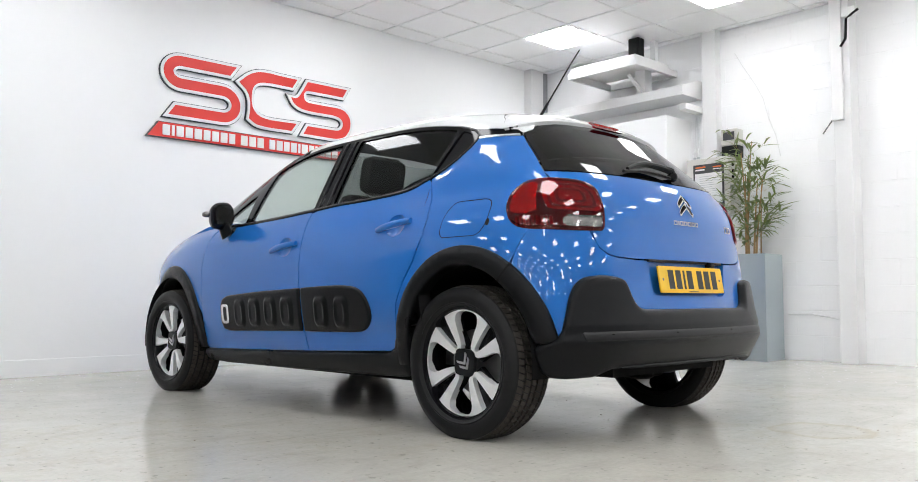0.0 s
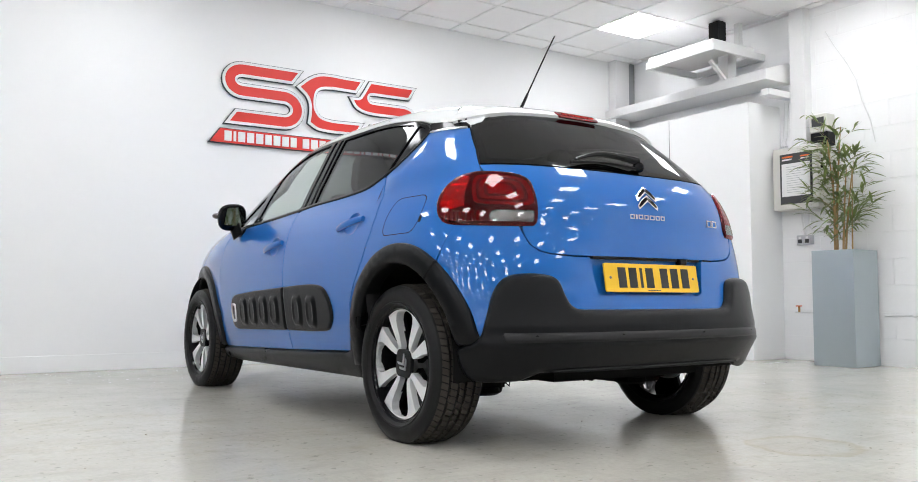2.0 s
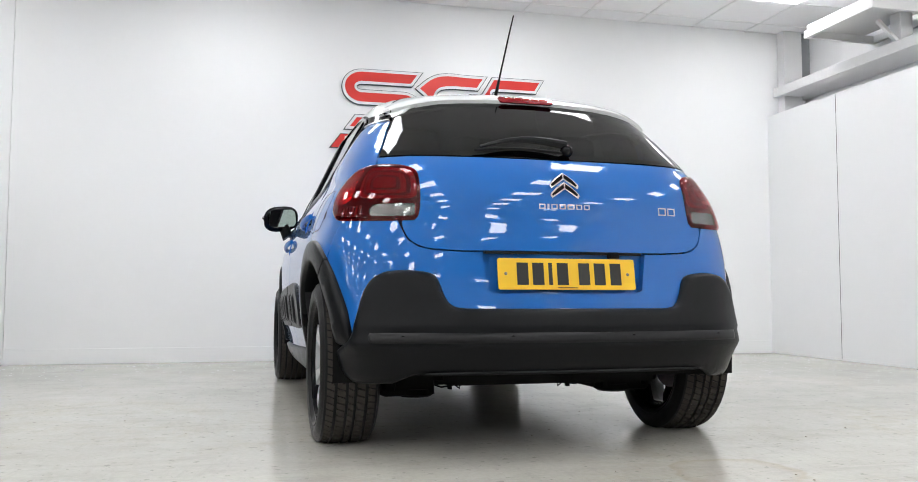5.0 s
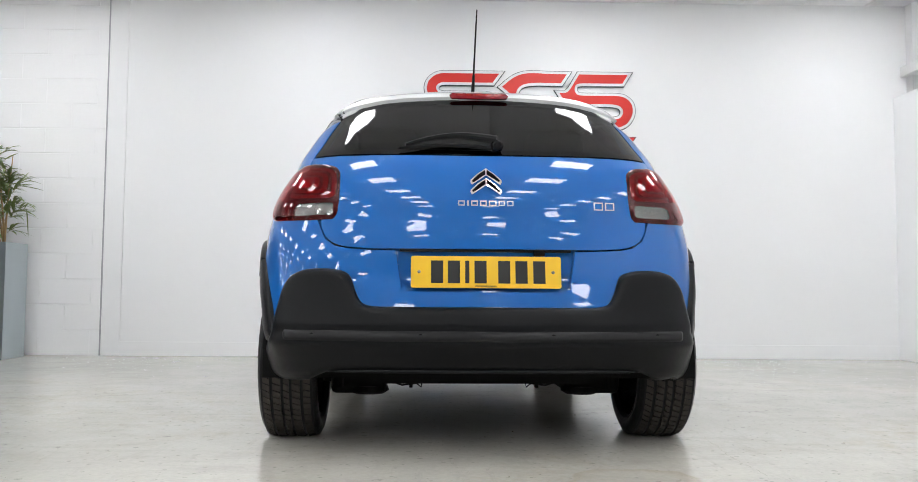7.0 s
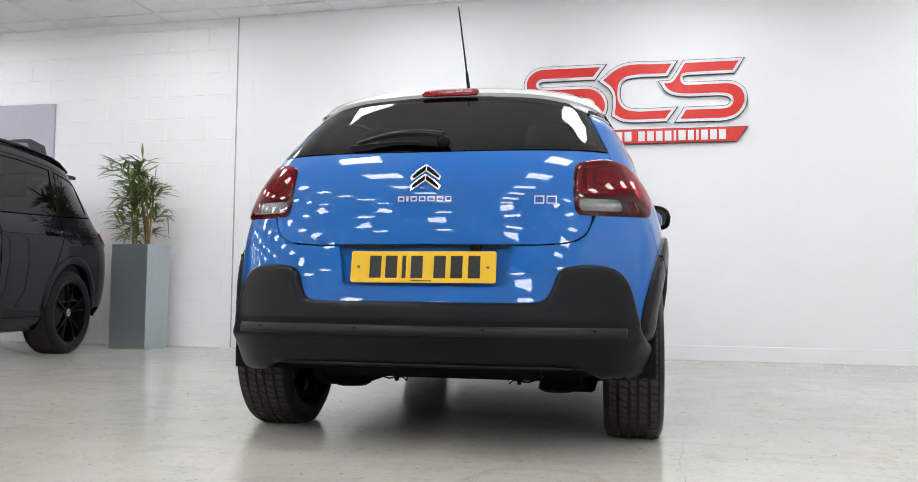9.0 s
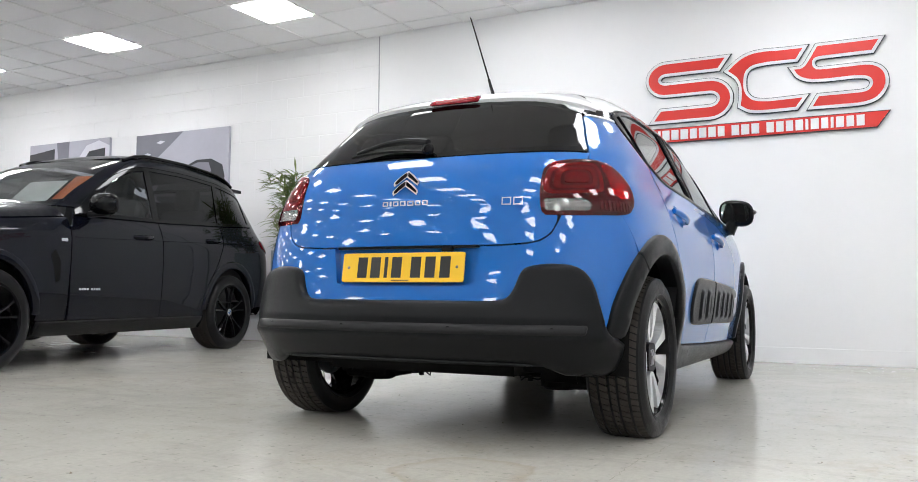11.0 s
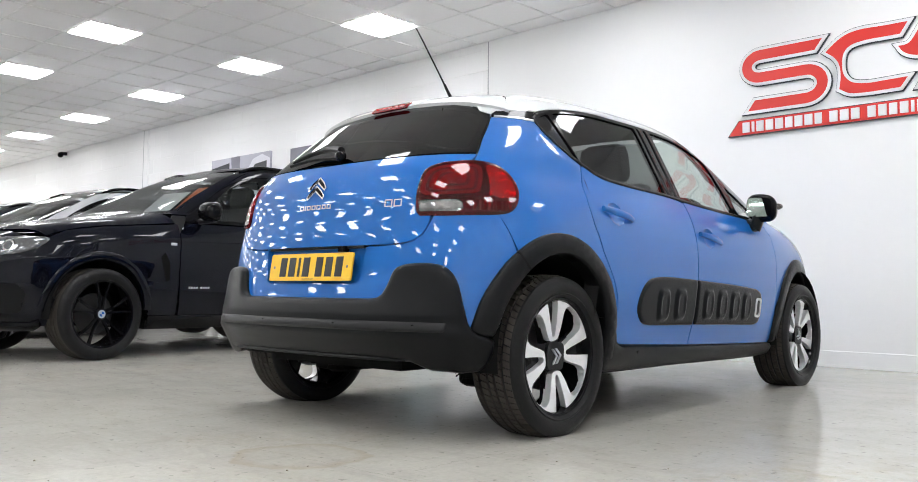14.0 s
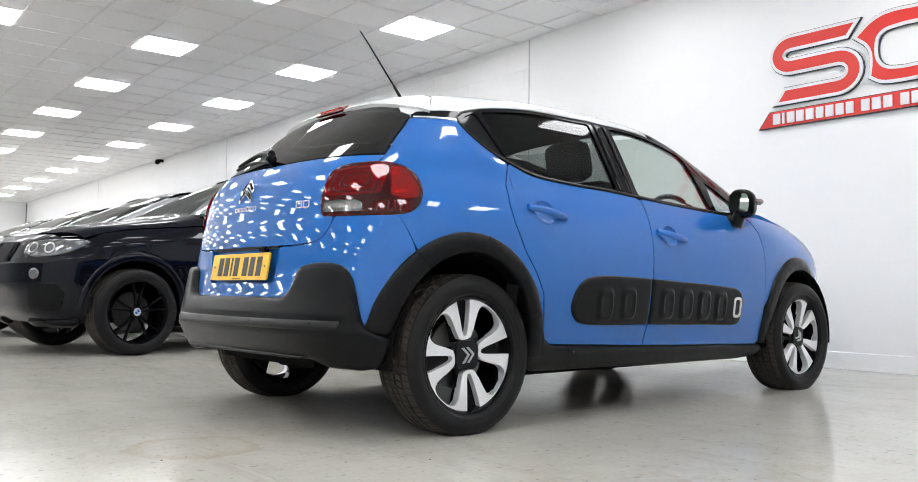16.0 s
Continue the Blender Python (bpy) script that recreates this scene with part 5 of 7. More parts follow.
    bm = tube([(0.10, -0.28, 0.335), (0.44, -0.28, 0.335)], 0.065, 12)
    part("silencer", bm, UNDER, car, "dark exhaust silencer", smooth=True)
    for sgn in (1, -1):
        part("spring", tube([(sgn * 0.45 + 0.05 * math.cos(i * 0.7), -0.02 + 0.05 * math.sin(i * 0.7), 0.24 + 0.006 * i) for i in range(40)], 0.008, 5), UNDER, car)
    # interior: headliner, seats, inner trim, dashboard, steering wheel
    head = [(a * 0.97, y) for a, y in edge_r] + [(45, 1.40), (0, 1.44), (-45, 1.40)] + [(-a * 0.97, y) for a, y in edge_r[::-1]]
    panel(S, "headliner", "arc", [head], HEADLINER, car, 6.0, -0.035, 0.0, axis=1.0, aspect=100.0, label="light grey headliner")
    inner = [(0.20, 0.45), (2.1, 0.35), (2.1, 0.93), (1.44, 0.955), (1.0, 0.98), (0.4, 1.02), (0.25, 1.05)]
    both(S, "door_trim", "side", [inner], INTERIOR, car, 0.06, -0.07, 0.0, label="dark inner door trim")
    part("cabin_floor", box((-0.70, -0.30, 0.28), (0.70, 2.3, 0.34)), INTERIOR, car)
    part("parcel_shelf", box((-0.60, -0.36, 0.93), (0.60, 0.16, 0.95), 0.005), INTERIOR, car, "dark parcel shelf")
    part("dashboard", box((-0.66, 2.02, 0.55), (0.66, 2.40, 0.97), 0.06), INTERIOR, car, "dark dashboard")

    def seat(name, x, y, w, rest):
        bm = box((x - w, y, 0.42), (x + w, y + 0.50, 0.56), 0.05)
        s = part(name, bm, INTERIOR, car, "dark cloth seat")
        m = Matrix.Translation((x, y + 0.06, 0.52)) @ pose(0, 0, 0, 14, 0, 0)
        part("backrest", box((-w, -0.06, 0.0), (w, 0.06, 0.60), 0.05, m), INTERIOR, s)
        for hx in rest:
            m2 = Matrix.Translation((hx, y - 0.075, 1.11)) @ pose(0, 0, 0, 12, 0, 0)
            part("headrest", box((-0.135, -0.055, 0.0), (0.135, 0.055, 0.21), 0.052, m2), INTERIOR, s, smooth=True)
    seat("rear_bench", 0.0, 0.42, 0.62, (-0.38, 0.38))
    seat("front_seat", -0.36, 1.13, 0.25, (-0.36,))
    seat("front_seat", 0.36, 1.13, 0.25, (0.36,))
    n = 28
    ringp = [(0.37 + 0.18 * math.cos(2 * math.pi * i / n), 1.90 - 0.06 * math.sin(2 * math.pi * i / n), 0.93 + 0.17 * math.sin(2 * math.pi * i / n)) for i in range(n + 1)]
    part("steering_wheel", tube(ringp, 0.015, 8), INTERIOR, car, "dark steering wheel", smooth=True)
    return car


make_hatchback()


# ---- fittings of the hall ----
def in_room(ob, m=None):
    ob.matrix_basis = ROOM if m is None else ROOM @ m
    return ob


TEXT_SHADE_GREY = material("grey_print_and_edge_shade", (0.42, 0.43, 0.45), 0.5)
for k, (x, y) in enumerate(((-3.068, YB - 0.012), (-10.95, YB - 0.012), (-18.85, YB - 0.012))):
    structure("pilaster_%d" % (k + 1), box((x - 0.080, y, 0), (x + 0.089, YB + 0.1, ZC + 0.05), 0.004), WALL_WHITE, "white painted steel column let into the wall", "column")
    # grey strip paints the shadow of the step at the column's left edge
    structure("pilaster_joint_%d" % (k + 1), box((x - 0.093, YB - 0.0115, 0), (x - 0.0805, YB, ZC)), TEXT_SHADE_GREY, "grey strip painting the shadow line beside the column", "joint")
structure("baseboard", box((-2.972, Y1 - 0.012, 0), (3.985, Y1, 0.125), 0.003), WALL_WHITE, "low white skirting board", "skirting")
structure("boxing", box((3.99, 2.045, 0), (X1 + 0.012, Y1, 2.380), 0.004), WALL_WHITE, "white boarded boxing along the wall", "boxing")
structure("boxing_joint", box((3.9878, 3.02, 0.02), (3.99, 3.023, 2.37)), DARK, "joint between two boards", "joint")
structure("column_corner", box((4.115, 3.93, 2.0), (4.325, 4.043, ZC + 0.05), 0.004), STEEL_WHITE, "white painted steel column", "column")
# the dark opening beside the column, its shade painted as a grey block
structure("corner_gap_shade", box((4.327, 3.96, 2.75), (X1 - 0.002, 4.043, ZC + 0.05)), SHADE_GREY, "dark grey stand-in for the shaded gap behind the corner column", "board")
structure("column_middle", box((4.345, 1.700, 1.93), (X1 + 0.012, 1.855, ZC + 0.05), 0.004), STEEL_WHITE, "white painted steel column", "column")
structure("column_front", box((4.27, 0.375, 0), (X1 + 0.012, 0.528, ZC + 0.05), 0.004), STEEL_WHITE, "white painted steel column", "column")
# sheeting rail over the boxing
bm = box((4.06, 1.915, 2.575), (X1, 4.04, 2.588), 0.002)
add_box(bm, (4.06, 1.915, 2.588), (4.072, 4.04, 2.667))
add_box(bm, (4.34, 1.925, 2.588), (4.352, 4.04, 2.74))
prism(bm, [(4.06, 2.575), (X1, 2.575), (X1, 2.762), (4.36, 2.762), (4.06, 2.667)], lambda u, v, d: (u, d, v), 1.903, 1.9145)
structure("wall_rail", bm, STEEL_WHITE, "white painted steel channel rail", "rail")
structure("wall_rail_stub", box((4.06, 1.87, 2.425), (X1, 1.96, 2.485), 0.003), STEEL_WHITE, "short white painted steel stub", "rail")


def bracket_platform():
    ob = in_room(thing("bracket_platform", "white painted steel platform with diagonal brace high on the wall", "platform"))
    x0, x1, y0, y1, z = 3.70, 4.44, 2.19, 3.05, 2.865
    for a in (((x0, y0, z), (x1, y0 + 0.04, z + 0.065)), ((x0, y1 - 0.04, z), (x1, y1, z + 0.065)), ((x0, y0 + 0.04, z), (x0 + 0.04, y1 - 0.04, z + 0.065)), ((x1 - 0.04, y0 + 0.04, z), (x1, y1 - 0.04, z + 0.065))):
        part("edge_rail", box(*a, 0.003), STEEL_WHITE, ob)
    part("tray", box((x0 + 0.02, y0 + 0.03, z + 0.066), (x1 - 0.12, y1 - 0.02, z + 0.115), 0.003), STEEL_WHITE, ob, "shallow white tray")
    part("post", box((4.13, 2.38, 2.588), (4.25, 2.50, z + 0.066), 0.003), STEEL_WHITE, ob, "short white post")
    bm = tube([(x0 + 0.30, y0 + 0.30, z + 0.01), (4.13, 2.40, 2.66)], 0.022, 4)
    part("brace", bm, STEEL_WHITE, ob, "white diagonal brace")
    part("hanger", box((4.20, 2.30, z + 0.115), (4.25, 2.36, ZC)), STEEL_WHITE, ob)
    return ob


bracket_platform()
sp = in_room(thing("loudspeaker", "small black loudspeaker box under the ceiling", "loudspeaker"))
part("cabinet", box((3.94, 2.325, 2.982), (4.05, 2.455, 3.225), 0.015), PLASTIC_SMOOTH, sp)
part("grille", box((3.934, 2.335, 3.0), (3.94, 2.445, 3.21), 0.002), DARK, sp, "black cloth grille")

# notice cabinet, meter, socket, pipework on the east wall
PAPER = material("printed_paper", (0.78, 0.78, 0.78), 0.5, 0, 0.02, 8)
GREY_STEEL = material("cream_enamel", (0.62, 0.61, 0.57), 0.4, 0, 0.04, 6)
CHARCOAL = material("charcoal_print", (0.045, 0.047, 0.05), 0.35, 0, 0.05, 10)
ORANGE = material("orange_print", (0.75, 0.16, 0.03), 0.4)
cab = in_room(thing("meter_cabinet", "cream enamelled steel wall cabinet with a printed notice", "wall cabinet"), pose(4.24, 1.748, 1.655))
part("body", box((-0.0, -0.235, -0.285), (0.20, 0.235, 0.285), 0.006), GREY_STEEL, cab)
for k in range(3):
    m = pose(0.05 + 0.0, -0.238, 0.20 - 0.06 * k)
    bm = bmesh.new()
    bmesh.ops.create_uvsphere(bm, u_segments=10, v_segments=6, radius=0.016, matrix=m)
    part("knob", bm, PLASTIC_SMOOTH, cab, "dark knob", smooth=True)
for y in (0.15, 0.19):
    part("cable_gland", tube([(0.09, y, 0.284), (0.09, y, 0.320)], 0.016, 10), SATIN, cab, "grey metal cable gland")
    part("gland_cable", tube([(0.09, y, 0.320), (0.095, y + 0.01, 0.36), (0.15, y + 0.03, 0.42), (0.185, y + 0.035, 0.75)], 0.006, 6), STEEL_WHITE, cab, "thin white cable")
notice = part("notice_board", box((-0.006, -0.175, -0.235), (0.0, 0.155, 0.225), 0.001), CHARCOAL, cab, "charcoal notice")
part("notice_sheet", box((-0.0085, -0.155, -0.165), (-0.0062, 0.135, 0.135)), PAPER, notice, "white printed sheet")
for k, (y0, y1, z, h, mt) in enumerate([(0.02, 0.13, 0.19, 0.014, ORANGE), (0.03, 0.13, 0.165, 0.014, PAPER), (-0.15, -0.06, 0.185, 0.012, ORANGE), (-0.15, -0.06, 0.165, 0.009, PAPER)]):
    part("heading_bar", box((-0.0082, y0, z), (-0.0062, y1, z + h)), mt, notice, "bar of unreadable heading")
for k in range(12):
    part("text_bar", box((-0.0095, -0.05 - 0.08 * ((k * 7) % 5) / 5, 0.10 - 0.021 * k), (-0.0087, 0.085, 0.104 - 0.021 * k)), TEXT_SHADE_GREY, notice, "bar of unreadable print")
mt = in_room(thing("electric_meter", "white and black electricity meter on the wall", "meter"), pose(4.37, 1.555, 2.07))
part("meter_case", box((-0.06, -0.085, -0.02), (0.07, 0.085, 0.14), 0.01), GREY_STEEL, mt)
part("meter_window", box((-0.064, -0.06, 0.03), (-0.06, 0.06, 0.11), 0.001), CHARCOAL, mt, "dark display window")
part("terminal_cover", box((-0.05, -0.085, -0.14), (0.07, 0.085, -0.022), 0.008), PLASTIC_SMOOTH, mt, "black terminal cover")
so = in_room(thing("wall_socket", "grey metal double wall socket", "socket"), pose(4.425, 1.785, 1.10))
part("back_box", box((-0.035, -0.073, -0.043), (0.03, 0.073, 0.043), 0.004), SATIN, so)
for y in (-0.036, 0.036):
    part("socket_switch", box((-0.040, y - 0.012, 0.008), (-0.035, y + 0.012, 0.028), 0.002), PAPER, so)
    part("socket_face", box((-0.037, y - 0.020, -0.030), (-0.035, y + 0.020, 0.004), 0.001), CHARCOAL, so)
for lab, path, r in (("white plastic conduit below the cabinet", [(4.410, 1.735, 1.390), (4.410, 1.735, 1.220), (4.420, 1.695, 1.180), (4.420, 1.405, 1.170), (4.430, 1.315, 1.160)], 0.012),
                     ("white conduit down to the socket", [(4.410, 1.815, 1.390), (4.420, 1.815, 1.300), (4.420, 1.790, 1.150)], 0.009),
                     ("thin white cable along the wall", [(4.420, 1.055, 0.420), (4.425, 0.855, 0.425), (4.425, 0.705, 0.400), (4.425, 0.615, 0.385), (4.425, 0.365, 0.390)], 0.007),
                     ("thin white cable hanging on the wall", [(4.430, 1.535, 2.980), (4.432, 1.455, 2.830), (4.432, 1.335, 2.640), (4.432, 1.255, 2.480), (4.432, 1.205, 2.280), (4.432, 1.135, 2.100), (4.432, 1.095, 1.900)], 0.004),
                     ("white water pipe along the wall", [(4.420, 1.905, 0.440), (4.420, 1.405, 0.435), (4.420, 1.105, 0.430)], 0.009)):
    ob = in_room(thing("wall_pipe" if r > 0.008 else "wall_cable", lab, "pipe" if r > 0.008 else "cable"))
    part("run", tube(path, r, 8), STEEL_WHITE, ob, smooth=True)
tap = in_room(thing("stop_tap", "small brass stop tap with a red handle", "tap"), pose(4.40, 1.855, 0.47))
BRASS = material("brass", (0.45, 0.25, 0.09), 0.35, 0.8, 0.2, 20)
part("tap_body", tube([(0, 0, -0.03), (0, 0, 0.02)], 0.010, 8), BRASS, tap)
part("tap_handle", box((-0.01, -0.028, 0.02), (0.01, 0.028, 0.030), 0.003), ORANGE, tap)
# bracket and rod on the front column
br = in_room(thing("column_bracket", "bent black and white steel bracket on the column", "bracket"))
part("cover", box((4.235, 0.430, 2.12), (4.270, 0.530, 3.22), 0.004), STEEL_WHITE, br, "white cover strip")
part("strap", box((4.220, 0.300, 3.02), (4.270, 0.420, 3.10), 0.004), STEEL_WHITE, br)
part("black_edge", tube([(4.220, 0.270, 3.06), (4.220, 0.340, 3.02), (4.220, 0.375, 3.0), (4.220, 0.385, 2.82), (4.220, 0.430, 2.76)], 0.012, 4), DARK, br, "black rubber edge")
rod = in_room(thing("steel_rod", "thin dark steel rod leaning out of the column", "rod"))
part("shaft", tube([(4.260, 0.490, 2.19), (4.260, 0.620, 2.02)], 0.006, 6), STEEL, rod)

# camera in the ceiling corner
cc = in_room(thing("security_camera", "small black security camera under the ceiling", "camera"), pose(-14.30, 3.94, 3.15))
bm = bmesh.new()
bmesh.ops.create_uvsphere(bm, u_segments=14, v_segments=8, radius=0.055)
part("dome", bm, GLOSS_BLACK, cc, smooth=True)
part("mount", box((-0.03, 0.0, 0.0), (0.03, 0.12, 0.06), 0.005), PLASTIC_SMOOTH, cc)

# ---- company sign ----
SIGN_RED = material("sign_red", (0.70, 0.035, 0.028), 0.35, 0, 0.03, 6)
SIGN_WHITE = material("sign_white", (0.80, 0.80, 0.81), 0.4, 0, 0.02, 6)
SIGN_BLACK = material("sign_dark", (0.03, 0.04, 0.05), 0.4)


def stroke(path, half, skew):
    """Outline of a band of given half width along a path, with slanted ends."""
    p = [Vector(q) for q in path]
    left, right = [], []
    more = (half - 0.0415) * 1.25
    for i, q in enumerate(p):
        d = (p[min(i + 1, len(p) - 1)] - p[max(i - 1, 0)]).normalized()
        n = Vector((-d.y, d.x)) * half
        k = 1 if i == len(p) - 1 else -1 if i == 0 else 0
        e = d * skew * half * abs(k)
        left.append(q + n + e + d * more * k)
        right.append(q - n - e + d * more * k)
    return [tuple(a) for a in left] + [tuple(a) for a in right[::-1]]


def grown(loop, d):
    """A closed outline moved outwards by d, its corners mitred."""
    p = [Vector(q) for q in loop]
    area = sum(a.x * b.y - b.x * a.y for a, b in zip(p, p[1:] + p[:1]))
    sg = 1 if area > 0 else -1
    out = []
    for i, q in enumerate(p):
        a, b = (q - p[i - 1]).normalized(), (p[(i + 1) % len(p)] - q).normalized()
        n = Vector((a.y + b.y, -a.x - b.x)) * sg
        n = n.normalized() if n.length > 0.05 else Vector((a.y, -a.x)) * sg
        c = max(0.45, abs(n.dot(Vector((a.y, -a.x)))))
        out.append(tuple(q + n * d / c))
    return out


def arc(cx, cy, r, a0, a1, n=14, k=1.0):
    return [(cx + k * r * math.cos(radians(a0 + (a1 - a0) * i / n)), cy + r * math.sin(radians(a0 + (a1 - a0) * i / n))) for i in range(n + 1)]


def company_sign():
    ob = in_room(thing("company_sign", "red, white and black raised sign, three swept bands over a banner", "wall sign"), pose(-0.416, 4.012, 1.869))
    put = lambda u, v, d: (u, d, v)
    shift = 0.026

    def swept(*runs):
        """A closed outline of smooth runs that meet in sharp corners."""
        out = []
        for run in runs:
            out += (smooth_line(run, 5) if len(run) > 2 else list(run))[:-1]
        return [(u + shift, v) for u, v in out]
    # first band: bar, left bend, bar, right bend, bar
    first_path = [(0.735, 0.647), (0.56, 0.647)] + arc(0.2655, 0.5535, 0.0935, 90, 270, k=1.2) + [(0.40, 0.460), (0.55, 0.460)] + arc(0.634, 0.3465, 0.1135, 90, -90, k=1.15) + [(0.45, 0.233), (0.19, 0.233)]
    first_path = [(u + shift * 0.8, v) for u, v in first_path]
    # second band: open, with a spike and a pinched waist; third: a bar that runs into a spike, a bend, a bar
    second = swept([(1.374, 0.691), (1.20, 0.693), (1.075, 0.698), (0.968, 0.687), (0.878, 0.646), (0.786, 0.569)],
                   [(0.786, 0.569), (0.855, 0.510), (0.890, 0.440), (0.896, 0.350), (0.885, 0.263)],
                   [(0.885, 0.263), (0.964, 0.220), (1.088, 0.209), (1.20, 0.210), (1.317, 0.211)], [(1.317, 0.211), (1.369, 0.283)],
                   [(1.369, 0.283), (1.20, 0.279), (1.088, 0.279), (0.985, 0.300), (0.926, 0.358), (0.908, 0.438), (0.922, 0.538), (0.980, 0.592), (1.092, 0.609), (1.20, 0.609), (1.321, 0.608)], [(1.321, 0.608), (1.374, 0.691)])
    third = swept([(1.929, 0.691), (1.486, 0.691)], [(1.486, 0.691), (1.429, 0.594), (1.394, 0.542), (1.360, 0.521), (1.308, 0.519)],
                  [(1.308, 0.519), (1.342, 0.470), (1.410, 0.434), (1.519, 0.421), (1.66, 0.421), (1.767, 0.421), (1.851, 0.405), (1.885, 0.362), (1.872, 0.312), (1.822, 0.283), (1.70, 0.280), (1.492, 0.280)], [(1.492, 0.280), (1.446, 0.203)],
                  [(1.446, 0.203), (1.66, 0.201), (1.812, 0.204), (1.913, 0.240), (1.968, 0.325), (1.966, 0.410), (1.926, 0.465), (1.852, 0.495), (1.70, 0.497), (1.520, 0.497), (1.468, 0.508), (1.446, 0.544), (1.452, 0.585), (1.488, 0.606), (1.60, 0.610), (1.880, 0.611)], [(1.880, 0.611), (1.929, 0.691)])
    layers = (("band_outline", 0.030, 0.012, 0.030, SIGN_BLACK, "dark outline of a swept band"), ("band_border", 0.0235, 0.001, 0.0118, SIGN_WHITE, "white border of a swept band"), ("band_face", 0.0, -0.001, 0.0008, SIGN_RED, "red face of a swept band"))
    for nm, more, d0, d1, mat, lab in layers:
        part(nm, prism(bmesh.new(), stroke(first_path, 0.0415 + more, 0.72), put, d0, d1), mat, ob, lab)
        for loop in (second, third):
            part(nm, prism(bmesh.new(), grown(loop, more) if more else loop, put, d0, d1), mat, ob, lab)
    ban = [(0.0, -0.007), (0.098, 0.124), (2.033, 0.124), (1.937, -0.007)]
    part("banner", prism(bmesh.new(), ban, put, 0.004, 0.03), SIGN_BLACK, ob, "dark edged banner")
    ban2 = [(0.014, -0.001), (0.103, 0.118), (2.020, 0.118), (1.933, -0.001)]
    part("banner_face", prism(bmesh.new(), ban2, put, 0.0, 0.0038), SIGN_RED, ob, "red banner")
    x = 0.135
    for word in ((1, 0.35, 1, 1, 1.05, 0.95, 1, 1, 0.9), (1, 1.05, 1), (0.95, 0.95, 0.9, 0.95, 0.35, 1.0, 0.85, 0.35, 0.95, 0.9, 0.95)):
        for w in word:
            w *= 0.0600
            part("lettering_bar", prism(bmesh.new(), [(x, 0.016), (x + w, 0.016), (x + w, 0.101), (x, 0.101)], put, -0.010, 0.0), SIGN_WHITE, ob, "white bar in place of a letter")
            x += w + 0.0185
        x += 0.040
    for u in (0.3, 1.0, 1.7):
        part("stand_off", tube([(u, 0.029, 0.06), (u, 0.036, 0.06)], 0.008, 8), SATIN, ob)
        part("stand_off", tube([(u, 0.029, 0.24), (u, 0.036, 0.24)], 0.008, 8), SATIN, ob)
    return ob


company_sign()

# ---- canvas pictures ----
CANVAS = material("lilac_grey_print", (0.48, 0.48, 0.55), 0.6, 0, 0.18, 1.2, fine=0.2)
CANVAS_D = material("dark_print", (0.035, 0.037, 0.045), 0.5, 0, 0.5, 5)
CANVAS_M = material("mid_grey_print", (0.22, 0.22, 0.26), 0.6, 0, 0.25, 3)
CANVAS_L = material("pale_print", (0.74, 0.74, 0.80), 0.6, 0, 0.1, 4)


def canvas(x0, x1, z0, z1, kind):
    ob = in_room(thing("wall_picture", "large grey canvas photograph of parked cars on the wall", "picture"), pose((x0 + x1) / 2, YB + 0.002 - 0.02, (z0 + z1) / 2))
    w, h = (x1 - x0) / 2, (z1 - z0) / 2
    c = part("print", box((-w, -0.02, -h), (w, 0.02, h), 0.003), CANVAS, ob)
    put = lambda u, v, d: (u * w, d, v * h)

    def flat(nm, pts, mat, k):
        part(nm, prism(bmesh.new(), pts, put, -0.0205 - 0.0006 * k, -0.0202), mat, c)
    if kind == 0:
        flat("printed_shade", [(-1, 1), (-1, -0.1), (0.05, 1)], CANVAS_M, 1)
        flat("printed_shade", [(-1, -1), (1, -1), (1, -0.75), (-1, -0.55)], CANVAS_L, 1)
        for k, (u, v) in enumerate(((-0.45, 0.78), (-0.75, 0.5), (-0.88, 0.3))):
            flat("printed_lamp", [(u - 0.1, v), (u, v + 0.05), (u + 0.1, v + 0.02), (u, v - 0.04)], CANVAS_L, 2)
        body = [(-0.50, -0.62), (-0.52, -0.38), (-0.46, -0.20), (-0.10, -0.10), (0.12, 0.16), (0.35, 0.28), (0.65, 0.28), (0.88, 0.12), (0.93, -0.15), (0.92, -0.55), (0.78, -0.74), (0.2, -0.78), (-0.3, -0.74)]
        flat("printed_car", body, CANVAS_D, 2)
        flat("printed_glass", [(0.0, -0.08), (0.16, 0.12), (0.37, 0.22), (0.60, 0.20), (0.66, -0.02), (0.3, -0.05)], CANVAS_M, 3)
    else:
        flat("printed_shade", [(-1, -1), (-1, 0.75), (-0.35, 0.85), (-0.35, -1)], CANVAS_D, 1)
        flat("printed_shade", [(-0.30, 1), (-0.22, 0.2), (0.0, 0.3), (0.02, 1)], CANVAS_M, 1)
        flat("printed_car", [(0.1, 0.3), (0.45, 0.85), (0.75, 0.95), (1, 0.8), (1, -1), (-0.1, -1), (-0.1, 0.1)], CANVAS_L, 1)
        flat("printed_glass", [(0.3, 0.35), (0.52, 0.7), (0.9, 0.75), (0.9, 0.35)], CANVAS_D, 2)
    return ob


canvas(-6.705, -5.195, 1.45, 2.455, 0)
canvas(-8.74, -7.19, 1.46, 2.485, 1)

# ---- planters with artificial bamboo ----
ZINC = material("zinc_sheet", (0.46, 0.52, 0.545), 0.30, 0.75, 0.05, 2, fine=0.1)
